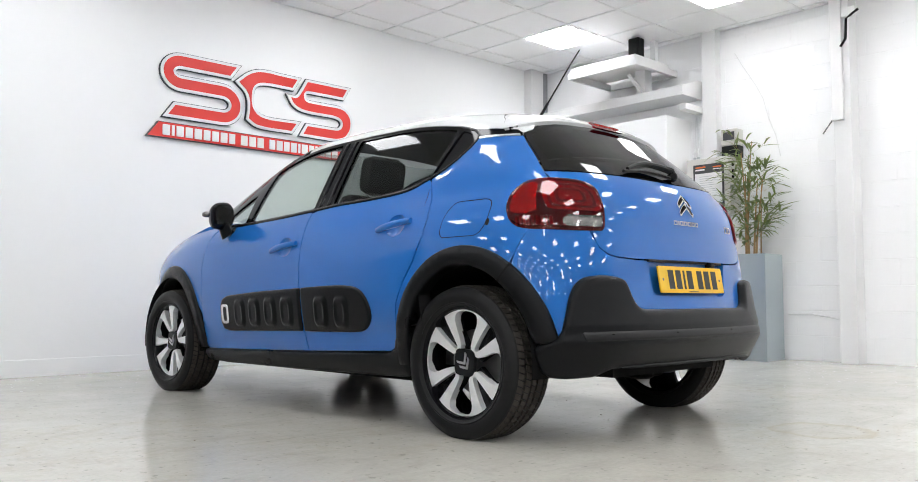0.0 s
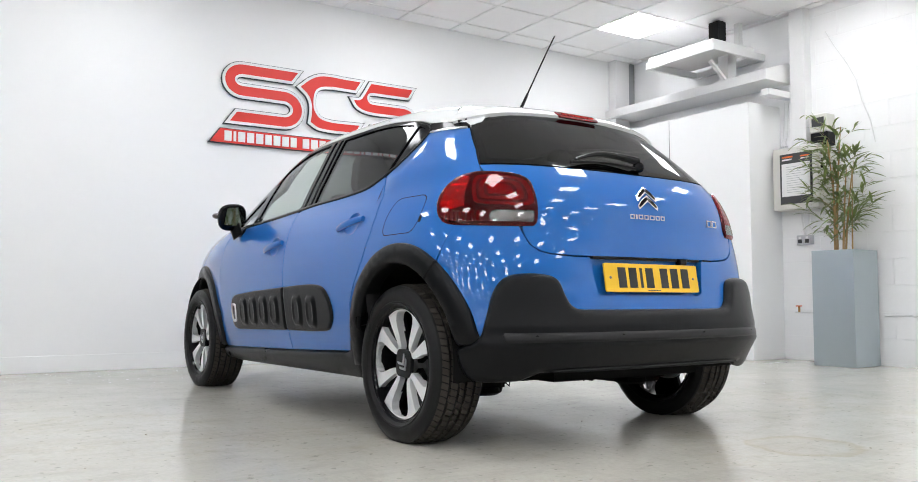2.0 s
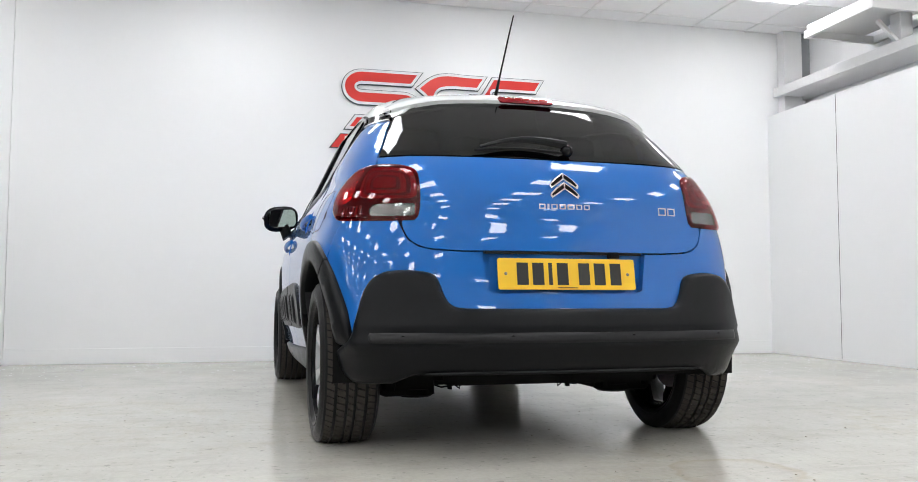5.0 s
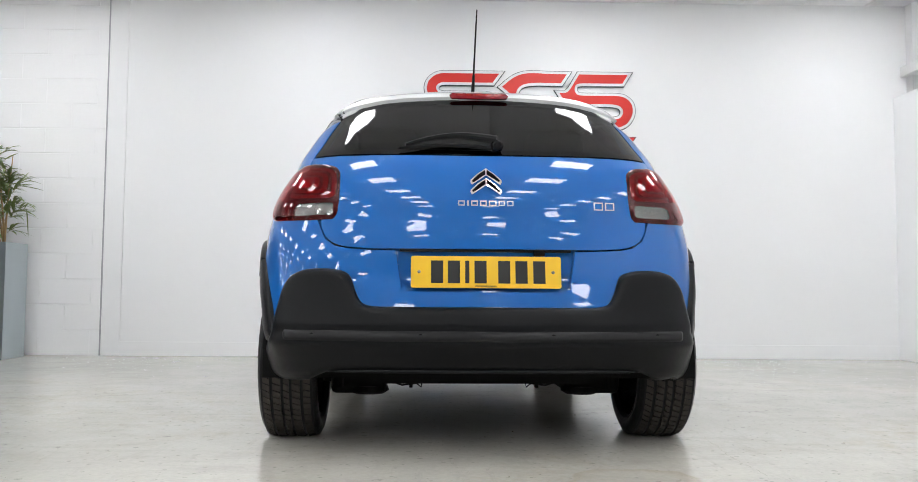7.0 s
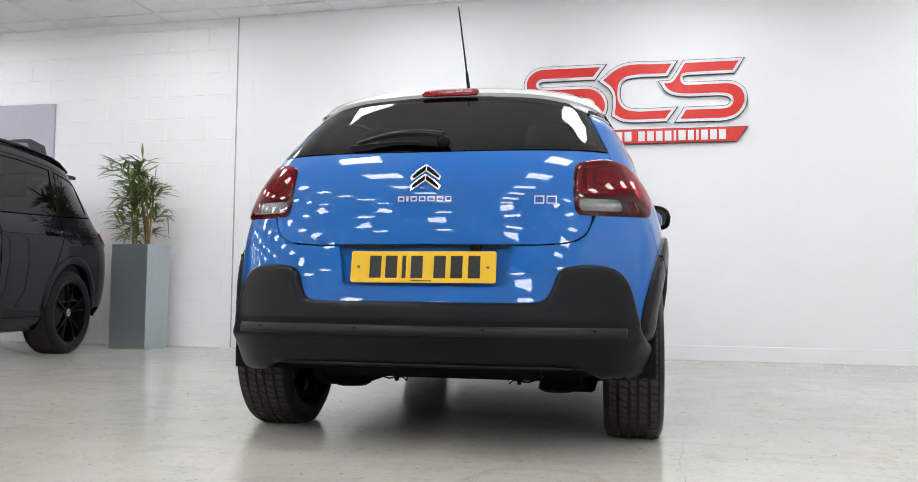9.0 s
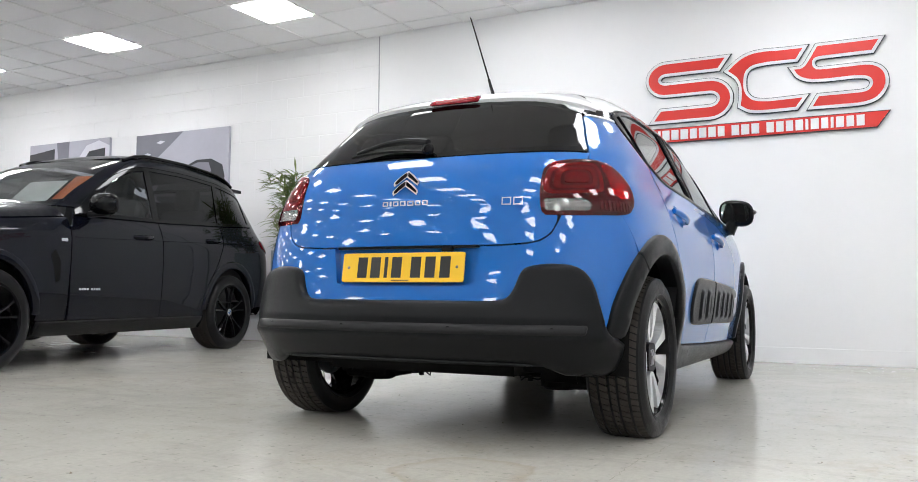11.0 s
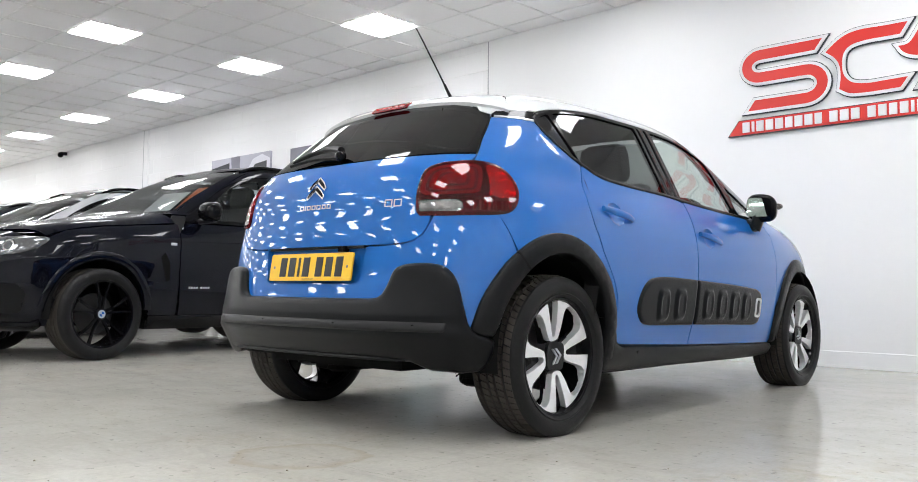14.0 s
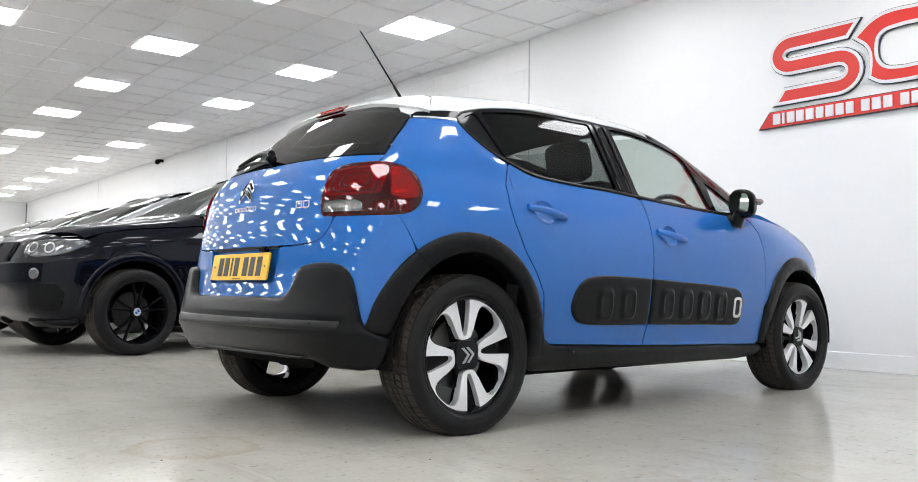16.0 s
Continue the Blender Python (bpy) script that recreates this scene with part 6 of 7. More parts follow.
SOIL = material("dark_soil", (0.03, 0.022, 0.016), 0.9, 0, 0.5, 30, bump=1.0, bscale=40)
CANE = material("bamboo_cane", (0.42, 0.27, 0.12), 0.5, 0, 0.3, 18)
LEAF = material("bamboo_leaf", (0.19, 0.25, 0.075), 0.45, 0, 0.55, 9)


def leaf(bm, p, d, length, width, droop):
    d = d.normalized()
    s = d.cross(Vector((0, 0, 1)))
    s = s.normalized() if s.length > 0.01 else Vector((1, 0, 0))
    rows = []
    for t, w in ((0, 0.12), (0.2, 0.75), (0.45, 1.0), (0.75, 0.6)):
        c = p + d * length * t - Vector((0, 0, droop * length * t * t))
        up = Vector((0, 0, 0.15 * width * w))
        rows.append((bm.verts.new(c - s * width * w / 2 + up), bm.verts.new(c), bm.verts.new(c + s * width * w / 2 + up)))
    tip = bm.verts.new(p + d * length - Vector((0, 0, droop * length)))
    for a, b in zip(rows, rows[1:]):
        bm.faces.new((a[0], a[1], b[1], b[0]))
        bm.faces.new((a[1], a[2], b[2], b[1]))
    bm.faces.new((rows[-1][0], rows[-1][1], tip))
    bm.faces.new((rows[-1][1], rows[-1][2], tip))


def planter(x, y, turn, tall, seed, label, dense=11, spread=1.0, bias=0.0):
    rng = random.Random(seed)
    ob = thing("planter", label, "planter", pose(x, y, 0, 0, 0, turn), "tall zinc planters")
    s, t = 0.186, 0.97
    bm = bmesh.new()
    ring = lambda k, z: [bm.verts.new((a * k, b * k, z)) for a, b in ((-1, -1), (1, -1), (1, 1), (-1, 1))]
    r = [ring(s - 0.004, 0.0), ring(s, 0.004), ring(s, t - 0.003), ring(s - 0.003, t), ring(s - 0.02, t), ring(s - 0.022, t - 0.06)]
    bm.faces.new(r[0][::-1])
    for a, b in zip(r, r[1:]):
        for k in range(4):
            bm.faces.new((a[k], a[(k + 1) % 4], b[(k + 1) % 4], b[k]))
    part("pot", bm, ZINC, ob, "tall square zinc pot")
    part("soil", box((-s + 0.02, -s + 0.02, t - 0.09), (s - 0.02, s - 0.02, t - 0.05)), SOIL, ob, "dark soil")
    plant = thing("bamboo_plant", "artificial bamboo with green leaves on pale canes, in a planter", "plant", pose(x, y, t - 0.05, 0, 0, turn), "bamboo plants")
    tops = []
    for k in range(7):
        a = rng.uniform(0, 6.28)
        b = Vector((0.07 * math.cos(a), 0.07 * math.sin(a), 0))
        lean = Vector((rng.uniform(-0.09, 0.09) * spread + bias, rng.uniform(-0.09, 0.09) * spread, 0))
        hgt = tall * rng.uniform(0.55, 0.92)
        pts = [b + lean * (i / 6) ** 1.4 + Vector((0, 0, hgt * i / 6)) for i in range(7)]
        part("cane", tube([tuple(p) for p in pts], rng.uniform(0.007, 0.013), 7, 0.004), CANE, plant, "pale bamboo cane", smooth=True)
        tops.append(pts)
    bm = bmesh.new()
    tw = bmesh.new()
    for pts in tops:
        for k in range(dense):
            f = rng.uniform(0.05, 1.0) ** (0.9 if dense > 12 else 0.75)
            i = min(5, int(f * 6))
            p = pts[i].lerp(pts[i + 1], f * 6 - i)
            a = rng.uniform(0, 6.28)
            out = Vector((math.cos(a), math.sin(a), rng.uniform(0.3, 1.0)))
            ln = rng.uniform(0.10, 0.36) * spread
            q = p + out.normalized() * ln
            at = pose(x, y, 0, 0, 0, turn) @ q
            if at.x > 4.34 or at.y > 3.90:
                # twigs turn away from the wall
                out = Vector((-out.x, -out.y, out.z))
                q = p + out.normalized() * ln
            v0 = [tw.verts.new(p + Vector(o)) for o in ((0.0015, 0, 0), (-0.0015, 0.0015, 0), (0, -0.0015, 0))]
            v1 = [tw.verts.new(q + Vector(o)) for o in ((0.001, 0, 0), (-0.001, 0.001, 0), (0, -0.001, 0))]
            for j in range(3):
                tw.faces.new((v0[j], v0[(j + 1) % 3], v1[(j + 1) % 3], v1[j]))
            for j in range(rng.randint(4, 7)):
                g = rng.uniform(0.35, 1.0)
                d = out.normalized() + Vector((rng.uniform(-0.9, 0.9), rng.uniform(-0.9, 0.9), rng.uniform(-0.5, 0.4)))
                leaf(bm, p.lerp(q, g), d, rng.uniform(0.12, 0.22), rng.uniform(0.020, 0.032), rng.uniform(0.1, 0.55))
    lf = part("leaf", bm, LEAF, plant, "narrow green bamboo leaves")
    lf["kind"] = "stuff"
    t2 = part("twig", tw, CANE, plant, "thin twigs")
    t2["kind"] = "stuff"


planter(4.233, 1.165, 91.0, 1.30, 7, "tall square zinc planter by the blockwork wall", 12)
planter(-3.828, 3.805, -1.4, 1.02, 11, "tall square zinc planter beside the black car", 17, 0.72, -0.05)


# ---- hairline crack in the floor ----
CRACK = material("crack_dirt", (0.24, 0.225, 0.195), 0.8, 0, 0.4, 30, spec=0.1)


def floor_crack(path, width, seed):
    rng = random.Random(seed)
    bm = bmesh.new()
    prev = None
    for a, b in zip(path, path[1:]):
        n = max(2, int(math.dist(a, b) / 0.03))
        d = Vector((b[0] - a[0], b[1] - a[1], 0)).normalized()
        side = Vector((-d.y, d.x, 0))
        for i in range(n):
            p = Vector((a[0] + (b[0] - a[0]) * i / n, a[1] + (b[1] - a[1]) * i / n, 0.0008)) + side * rng.uniform(-0.007, 0.007)
            w = width * rng.uniform(0.2, 1.0) / 2
            cur = (bm.verts.new(p + side * w), bm.verts.new(p - side * w))
            if prev:
                bm.faces.new((prev[0], prev[1], cur[1], cur[0]))
            prev = cur
    ob = part("crack", bm, CRACK, bpy.data.objects["floor"], "thin dark crack")
    ob.matrix_basis = ROOM.inverted()


floor_crack([(0.99, 0.76), (0.94, 0.22), (0.90, -0.27), (0.87, -0.55), (0.87, -0.89)], 0.004, 5)
floor_crack([(-0.10, -0.99), (0.15, -0.985), (0.52, -0.97), (0.91, -0.955), (1.47, -0.985)], 0.0035, 8)
floor_crack([(0.75, 1.98), (0.92, 1.45), (0.98, 1.0), (0.99, 0.78)], 0.003, 12)

CRUMB = material("floor_crumb", (0.20, 0.17, 0.13), 0.9, 0, 0.4, 200)
rng = random.Random(21)
for k in range(26):
    bm = bmesh.new()
    r = rng.uniform(0.0022, 0.0055)
    bmesh.ops.create_icosphere(bm, subdivisions=1, radius=r)
    for v in bm.verts:
        v.co *= rng.uniform(0.7, 1.2)
        v.co.z = max(-0.3 * r, v.co.z * 0.6)
    bit = part("grit", bm, CRUMB)
    x, y = rng.uniform(-2.4, 2.6), rng.uniform(-1.9, 0.9)
    bit.matrix_basis = pose(x, y, 0.3 * r, 0, 0, rng.uniform(0, 360))
    tagged(bit, "small crumb of brown grit on the floor", "grit", "crumbs of grit")


# ---- parked cars along the wall ----
NAVY_BLACK = material("black_metallic_paint", (0.0028, 0.0034, 0.0075), 0.25, 0.0, 0.02, 3, coat=0.46, spec=0.02)
GREY_PAINT = material("dark_grey_paint", (0.022, 0.024, 0.028), 0.3, 0.2, 0.02, 3, coat=0.5, spec=0.2)
SILVER_PAINT = material("silver_paint", (0.50, 0.51, 0.53), 0.3, 0.4, 0.02, 3, coat=1.0)
SUV_GLASS = glass("suv_clear_glass", (0.42, 0.46, 0.45))
SUV_PRIVACY = glass("suv_privacy_glass", (0.035, 0.036, 0.04), sheen=0.02)
DARK_STEEL = material("dark_steel", (0.03, 0.03, 0.03), 0.5, 0.6, 0.2, 20)
HEAD_CORE = material("projector_lens", (0.12, 0.13, 0.14), 0.05, 0.2, 0.4, 40, coat=1.0)
HEADLAMP = material("headlamp_glass", (0.13, 0.135, 0.145), 0.10, 0.6, 0.7, 22, coat=1.0)

_sc = np.interp(_ys, [-1.2, -0.8, -0.3, 0.4, 1.0, 1.4, 2.0, 3.8], [1.60, 1.665, 1.715, 1.752, 1.745, 1.71, 1.62, 1.5])
_sc = np.convolve(np.concatenate([np.full(15, _sc[0]), _sc, np.full(15, _sc[-1])]), _yk / _yk.sum(), "valid")
SUV = Skin(
    W=table((0.2, 0.84), (0.32, 0.915), (0.5, 0.945), (0.75, 0.962), (0.95, 0.958), (1.05, 0.925), (1.12, 0.885), (1.2, 0.855), (1.4, 0.775), (1.6, 0.695), (1.75, 0.63)),
    R=table((0.25, -0.85), (0.4, -1.02), (0.6, -1.07), (0.85, -1.07), (1.0, -1.04), (1.12, -0.97), (1.3, -0.87), (1.6, -0.66), (1.75, -0.5)),
    E=table((0.2, 3.45), (0.35, 3.72), (0.55, 3.80), (0.75, 3.79), (0.90, 3.70), (0.98, 3.55), (1.04, 3.30), (1.09, 2.95), (1.14, 2.55), (1.18, 2.35), (1.35, 2.0), (1.55, 1.55), (1.7, 1.15), (1.8, 0.9), sigma=0.02),
    nr=table((0.3, 5.5), (0.9, 5.0), (1.3, 4.5)),
    nf=table((0.3, 5.2), (0.8, 5.0), (1.0, 5.0), (1.15, 6.5), (1.3, 7.0)),
    yc=0.6, k=0.08, crown=table((0.0, 0.05), (2.0, 0.05)),
    roof=lambda x, y: np.interp(y, _ys, _sc) - 0.05 * (x / 0.7) ** 2)


def suv_wheel(parent, hub, side, radius=0.375, width=0.275, rim=0.280):
    w = new("wheel")
    w.parent = parent
    w.matrix_basis = pose(*hub) @ (Matrix.Identity(4) if side > 0 else pose(0, 0, 0, 0, 0, 180)) @ Matrix.Diagonal((1.0, 1.0, 0.93, 1.0))
    h = width / 2
    bm = bmesh.new()
    prof = [(h - 0.012, rim - 0.004), (h - 0.002, rim + 0.010), (h + 0.006, rim + 0.032), (h + 0.002, rim + 0.058), (h - 0.010, rim + 0.080), (h - 0.026, radius - 0.004), (h - 0.045, radius)]
    lathe(bm, prof, 80)
    lathe(bm, [(-x, r) for x, r in prof[::-1]], 80)
    part("tyre", bm, RUBBER, w, "black low-profile tyre", smooth=True)
    bm = bmesh.new()
    for r0, r1 in ((-0.095, -0.055), (-0.045, -0.01), (0.0, 0.035), (0.045, 0.095)):
        lathe(bm, [(r0, radius - 0.009), (r0 + 0.001, radius), (r1 - 0.001, radius), (r1, radius - 0.009)], 80)
    lathe(bm, [(-0.1, radius - 0.008), (0.1, radius - 0.008)], 80)
    part("tread", bm, TREAD, w, "grooved tread", smooth=True)
    fx = h - 0.02
    bm = bmesh.new()
    lathe(bm, [(h - 0.008, rim - 0.001), (h - 0.010, rim - 0.016), (0.03, rim - 0.026), (-h + 0.02, rim - 0.016)], 72)
    part("rim", bm, GLOSS_BLACK, w, "gloss black rim", smooth=True)
    bm = bmesh.new()
    lathe(bm, [(-0.01, 0.0), (-0.01, 0.17), (-0.03, 0.17)], 48)
    part("brake_disc", bm, DARK_STEEL, w, "dark steel brake disc", smooth=True)
    for k in range(5):
        a = 2 * math.pi * k / 5 + 0.3
        for s in (1, -1):
            out = [(0.045, 0.003), (0.12, 0.012), (0.18, 0.027), (rim - 0.010, 0.056), (rim - 0.013, 0.076), (0.18, 0.042), (0.12, 0.026), (0.045, 0.019)]
            pts = [(r * math.cos(a) - s * t * math.sin(a), r * math.sin(a) + s * t * math.cos(a)) for r, t in out]
            bm = prism(bmesh.new(), pts if s > 0 else pts[::-1], lambda u, v, d: (d - 0.10 * max(0.0, 0.2 - math.hypot(u, v)) ** 1.2, u, v), fx, fx - 0.03)
            part("spoke", bm, GLOSS_BLACK, w, "gloss black spoke")
    bm = bmesh.new()
    lathe(bm, [(fx - 0.03, 0.055), (fx - 0.012, 0.05), (fx - 0.008, 0.036), (fx - 0.008, 0.0)], 32)
    cap = part("centre_cap", bm, GLOSS_BLACK, w, "round centre cap", smooth=True)
    bm = bmesh.new()
    lathe(bm, [(fx - 0.0075, 0.034), (fx - 0.006, 0.030), (fx - 0.006, 0.0)], 24)
    part("cap_disc", bm, SATIN, cap, "silver and blue cap disc", smooth=True)
    bm = bmesh.new()
    for a0 in (0, 180):
        q = [(0, 0)] + [(0.021 * math.cos(radians(a0 + b)), 0.021 * math.sin(radians(a0 + b))) for b in range(0, 91, 15)]
        prism(bm, q, lambda u, v, d: (d, u, v), fx - 0.006, fx - 0.005)
    part("cap_quarter", bm, BLUE, cap)
    return w


def make_suv(paint, m, name, label, near=True):
    car = thing(name, label, "car", m, "cars parked along the wall")
    S = SUV
    step = 0.045 if near else 0.09
    belt = lambda y: float(np.interp(y, [-0.6, 0.0, 1.0, 2.1], [1.20, 1.165, 1.125, 1.105]))
    top = lambda y: float(np.interp(y, [-0.75, -0.4, 0.0, 0.5, 1.0, 1.26, 1.51, 1.80, 2.06], [1.42, 1.535, 1.588, 1.615, 1.61, 1.575, 1.478, 1.325, 1.175]))
    arch = dict(a=0.44, b=0.455)
    rear_arch = ellipse(0.0, 0.355, 0.44, 0.440, 0, 180, 26)
    front_arch = ellipse(2.933, 0.355, 0.44, 0.440, 0, 180, 26)
    ys = lambda a, b, n=8: [a + (b - a) * i / n for i in range(n + 1)]
    # panels of the sides
    rd = [(0.455, 0.33), (1.09, 0.33), (1.10, 0.7)] + [(y, belt(y) - 0.01) for y in ys(1.10, 0.13)] + [(0.16, 1.0), (0.27, 0.80), (0.40, 0.62), (0.445, 0.5)]
    fd = [(1.10, 0.33), (2.18, 0.33), (2.20, 0.7), (2.19, 1.0)] + [(y, belt(y) - 0.01) for y in ys(2.12, 1.11)] + [(1.11, 0.7)]
    fender = [(2.21, 0.33), (2.485, 0.33)] + front_arch[::-1][1:-1] + [(3.39, 0.36), (3.45, 0.5), (3.46, 0.7), (3.42, 0.88), (3.2, 0.975), (2.9, 1.02), (2.5, 1.055), (2.2, 1.08), (2.20, 1.0), (2.21, 0.7)]
    quarter = [(-0.86, 0.40), (-0.455, 0.38)] + rear_arch[::-1][1:-1] + [(0.435, 0.5), (0.39, 0.615), (0.26, 0.795), (0.15, 1.0), (0.12, 1.15)] + [(y, belt(y) - 0.01) for y in ys(0.12, -0.52)] + [(-0.62, 1.30), (-0.60, 1.42), (-0.52, 1.50), (-0.58, 1.50), (-0.70, 1.38), (-0.82, 1.20), (-0.90, 1.0), (-0.92, 0.7)]
    for nm, lp in (("rear_door", rd), ("front_door", fd), ("front_fender", fender), ("quarter_panel", quarter)):
        both(S, nm, "side", [lp], paint, car, step, 0.0, 0.02)
    for lp, nm in ((ellipse(0.0, 0.355, 0.475, 0.475, 2, 178, 30) + ellipse(0.0, 0.355, 0.405, 0.405, 2, 178, 30)[::-1], "rear_arch_trim"), (ellipse(2.933, 0.355, 0.475, 0.475, 2, 178, 30) + ellipse(2.933, 0.355, 0.405, 0.405, 2, 178, 30)[::-1], "front_arch_trim")):
        both(S, nm, "side", [lp], paint, car, 0.04, 0.014, 0.06, soft=0.02)
    both(S, "side_skirt", "side", [[(0.42, 0.215), (2.47, 0.215), (2.48, 0.325), (0.43, 0.325)]], GLOSS_BLACK if near else PLASTIC, car, 0.05, 0.012, 0.05, soft=0.015)
    # windows
    outer = [(y, belt(y)) for y in ys(2.10, -0.55, 14)] + [(-0.66, 1.30), (-0.64, 1.40)] + [(y, top(y)) for y in ys(-0.55, 2.06, 18)]

    def pane(a, b, c, d):
        return [(y, belt(y) + 0.03) for y in ys(a, b)] + [(y, top(y) - 0.03) for y in ys(c, d)]
    panes = [("front_window_pane", pane(1.94, 1.16, 1.10, 1.56), SUV_GLASS), ("rear_window_pane", pane(1.08, 0.16, 0.05, 1.02), SUV_PRIVACY), ("quarter_window_pane", pane(0.10, -0.48, -0.5, -0.01), SUV_PRIVACY)]
    both(S, "window_surround", "side", [outer] + [p[1] for p in panes], GLOSS_BLACK, car, step, 0.002, 0.02)
    for nm, lp, mat in panes:
        for g in both(S, nm, "side", [lp], mat, car, 0.1, -0.004, 0.0):
            g.visible_shadow = False
    both(S, "roof_side", "side", [[(y, top(y) + 0.004) for y in ys(2.07, -0.6, 18)] + [(-0.55, 1.53), (-0.3, 1.60), (0.0, 1.64), (0.5, 1.672), (1.0, 1.665), (1.22, 1.635), (1.30, 1.605), (1.56, 1.500), (1.84, 1.350), (2.12, 1.190)]], paint, car, step, 0.002, 0.02)
    for sgn in (1, -1):
        pts = []
        for y in ys(1.25, -0.45, 12):
            o, d, far = rays("top", np.array([[0.60, y]]), 0)
            p, n = S.cast(o, d, far)
            e = min(1.0, 6 * min(abs(y - 1.25), abs(y + 0.45)))
            pts.append((sgn * 0.60, y, p[0][2] + 0.004 + 0.012 * e))
        part("roof_rail", tube(pts, 0.016, 8), GLOSS_BLACK, car, "gloss black roof rail", smooth=True)
    # roof, screens, bonnet, nose, tail
    panel(S, "roof", "top", [[(-0.56, -0.45), (0.56, -0.45), (0.60, 0.3), (0.59, 1.0), (0.57, 1.16), (0.0, 1.26), (-0.57, 1.16), (-0.59, 1.0), (-0.60, 0.3)]], paint, car, 0.08, 0.0, 0.02)
    ws = [(-0.79, 1.17), (0.0, 1.16), (0.79, 1.17), (0.70, 1.40), (0.60, 1.63), (0.0, 1.685), (-0.60, 1.63), (-0.70, 1.40)]
    for sgn in (1, -1):
        panel(S, "windscreen_pillar", "front", [[(0.775, 1.17), (0.685, 1.40), (0.59, 1.625), (0.635, 1.655), (0.742, 1.40), (0.835, 1.17)]], paint, car, step, 0.003, 0.01, axis=2.0, mirror=sgn < 0)
    scr = panel(S, "windscreen", "front", [ws], SUV_GLASS, car, 0.06, 0.0, 0.0, axis=2.0)
    scr.visible_shadow = False
    rim_line = [(2.22, 1.088), (2.5, 1.061), (2.7, 1.043), (2.9, 1.026), (3.1, 0.998), (3.25, 0.962), (3.36, 0.925)]
    side_x = S.cast(*rays("side", np.array(rim_line), 0))[0][:, 0] - 0.002
    edge = [(float(x), y) for x, (y, z) in zip(side_x, rim_line)]
    bonnet = edge + [(0.64, 3.46), (0.52, 3.54), (0.40, 3.57), (-0.40, 3.57), (-0.52, 3.54), (-0.64, 3.46)] + [(-x, y) for x, y in edge[::-1]] + [(-0.5, 2.40), (0.0, 2.44), (0.5, 2.40)]
    panel(S, "bonnet", "top", [bonnet], paint, car, 0.05, 0.0, 0.02, bulge=lambda q: 0.012 * np.exp(-((np.abs(q[:, 0]) - 0.45) / 0.07) ** 2))
    part("wiper_tray", box((-0.70, 2.20, 1.00), (0.70, 2.40, 1.06), 0.01), PLASTIC, car, "black wiper tray")
    nose = [(-0.80, 0.26), (0.80, 0.26), (0.84, 0.45), (0.82, 0.90), (0.6, 0.955), (0.0, 0.965), (-0.6, 0.955), (-0.82, 0.90), (-0.84, 0.45)]
    panel(S, "front_bumper", "front", [nose], paint, car, step, 0.0, 0.03, axis=3.0)
    tail = [(-0.80, 0.30), (0.80, 0.30), (0.82, 1.02), (0.6, 1.12), (-0.6, 1.12), (-0.82, 1.02)]
    panel(S, "tailgate", "rear", [tail], paint, car, 0.08, 0.0, 0.03)
    rg = panel(S, "rear_window", "rear", [[(-0.66, 1.14), (0.66, 1.14), (0.56, 1.50), (-0.56, 1.50)]], SUV_PRIVACY, car, 0.1, 0.0, 0.0)
    part("roof_spoiler", box((-0.55, -0.74, 1.570), (0.55, -0.45, 1.605), 0.012), paint, car)
    # nose details
    for sgn in (1, -1):
        hl = smooth_line([(0.46, 0.80), (0.60, 0.775), (0.78, 0.790), (0.94, 0.835), (1.05, 0.895), (0.98, 0.918), (0.80, 0.915), (0.62, 0.905), (0.48, 0.885), (0.455, 0.84)], 4)
        lamp = panel(S, "headlight", "wrapf", [hl], HEADLAMP, car, 0.03, 0.010, 0.01, soft=0.012, axis=2.4, mirror=sgn < 0, label="clear glass headlight")
        for u in (0.55, 0.70):
            ring = [(u + 0.045 * math.cos(a * 0.2618), 0.842 + 0.042 * math.sin(a * 0.2618)) for a in range(24)]
            ring2 = [(u + 0.034 * math.cos(a * 0.2618), 0.842 + 0.031 * math.sin(a * 0.2618)) for a in range(24)]
            panel(S, "light_ring", "wrapf", [ring, ring2], CHROME, lamp, 0.02, 0.0125, 0.0, axis=2.4, mirror=sgn < 0, label="bright headlight ring")
            panel(S, "lens_core", "wrapf", [ring2], HEAD_CORE, lamp, 0.02, 0.0122, 0.0, axis=2.4, mirror=sgn < 0, label="grey projector lens")
        fog = [(0.60 + 0.045 * math.cos(a * 0.2618), 0.645 + 0.045 * math.sin(a * 0.2618)) for a in range(24)]
        panel(S, "fog_lamp", "wrapf", [fog], CLEAR_LENS, car, 0.02, 0.012, 0.0, soft=0.01, axis=2.4, mirror=sgn < 0, label="round clear fog lamp")
        fog2 = [(0.60 + 0.028 * math.cos(a * 0.2618), 0.645 + 0.028 * math.sin(a * 0.2618)) for a in range(24)]
        panel(S, "fog_lamp_core", "wrapf", [fog2], HEAD_CORE, car, 0.02, 0.0145, 0.0, axis=2.4, mirror=sgn < 0, label="dark middle of the fog lamp")
        vent = rounded([(0.50, 0.36), (0.80, 0.36), (0.86, 0.50), (0.80, 0.57), (0.56, 0.56)], 0.04)
        panel(S, "bumper_vent", "wrapf", [vent], PLASTIC, car, 0.04, 0.004, 0.0, axis=2.4, mirror=sgn < 0, label="black bumper vent")
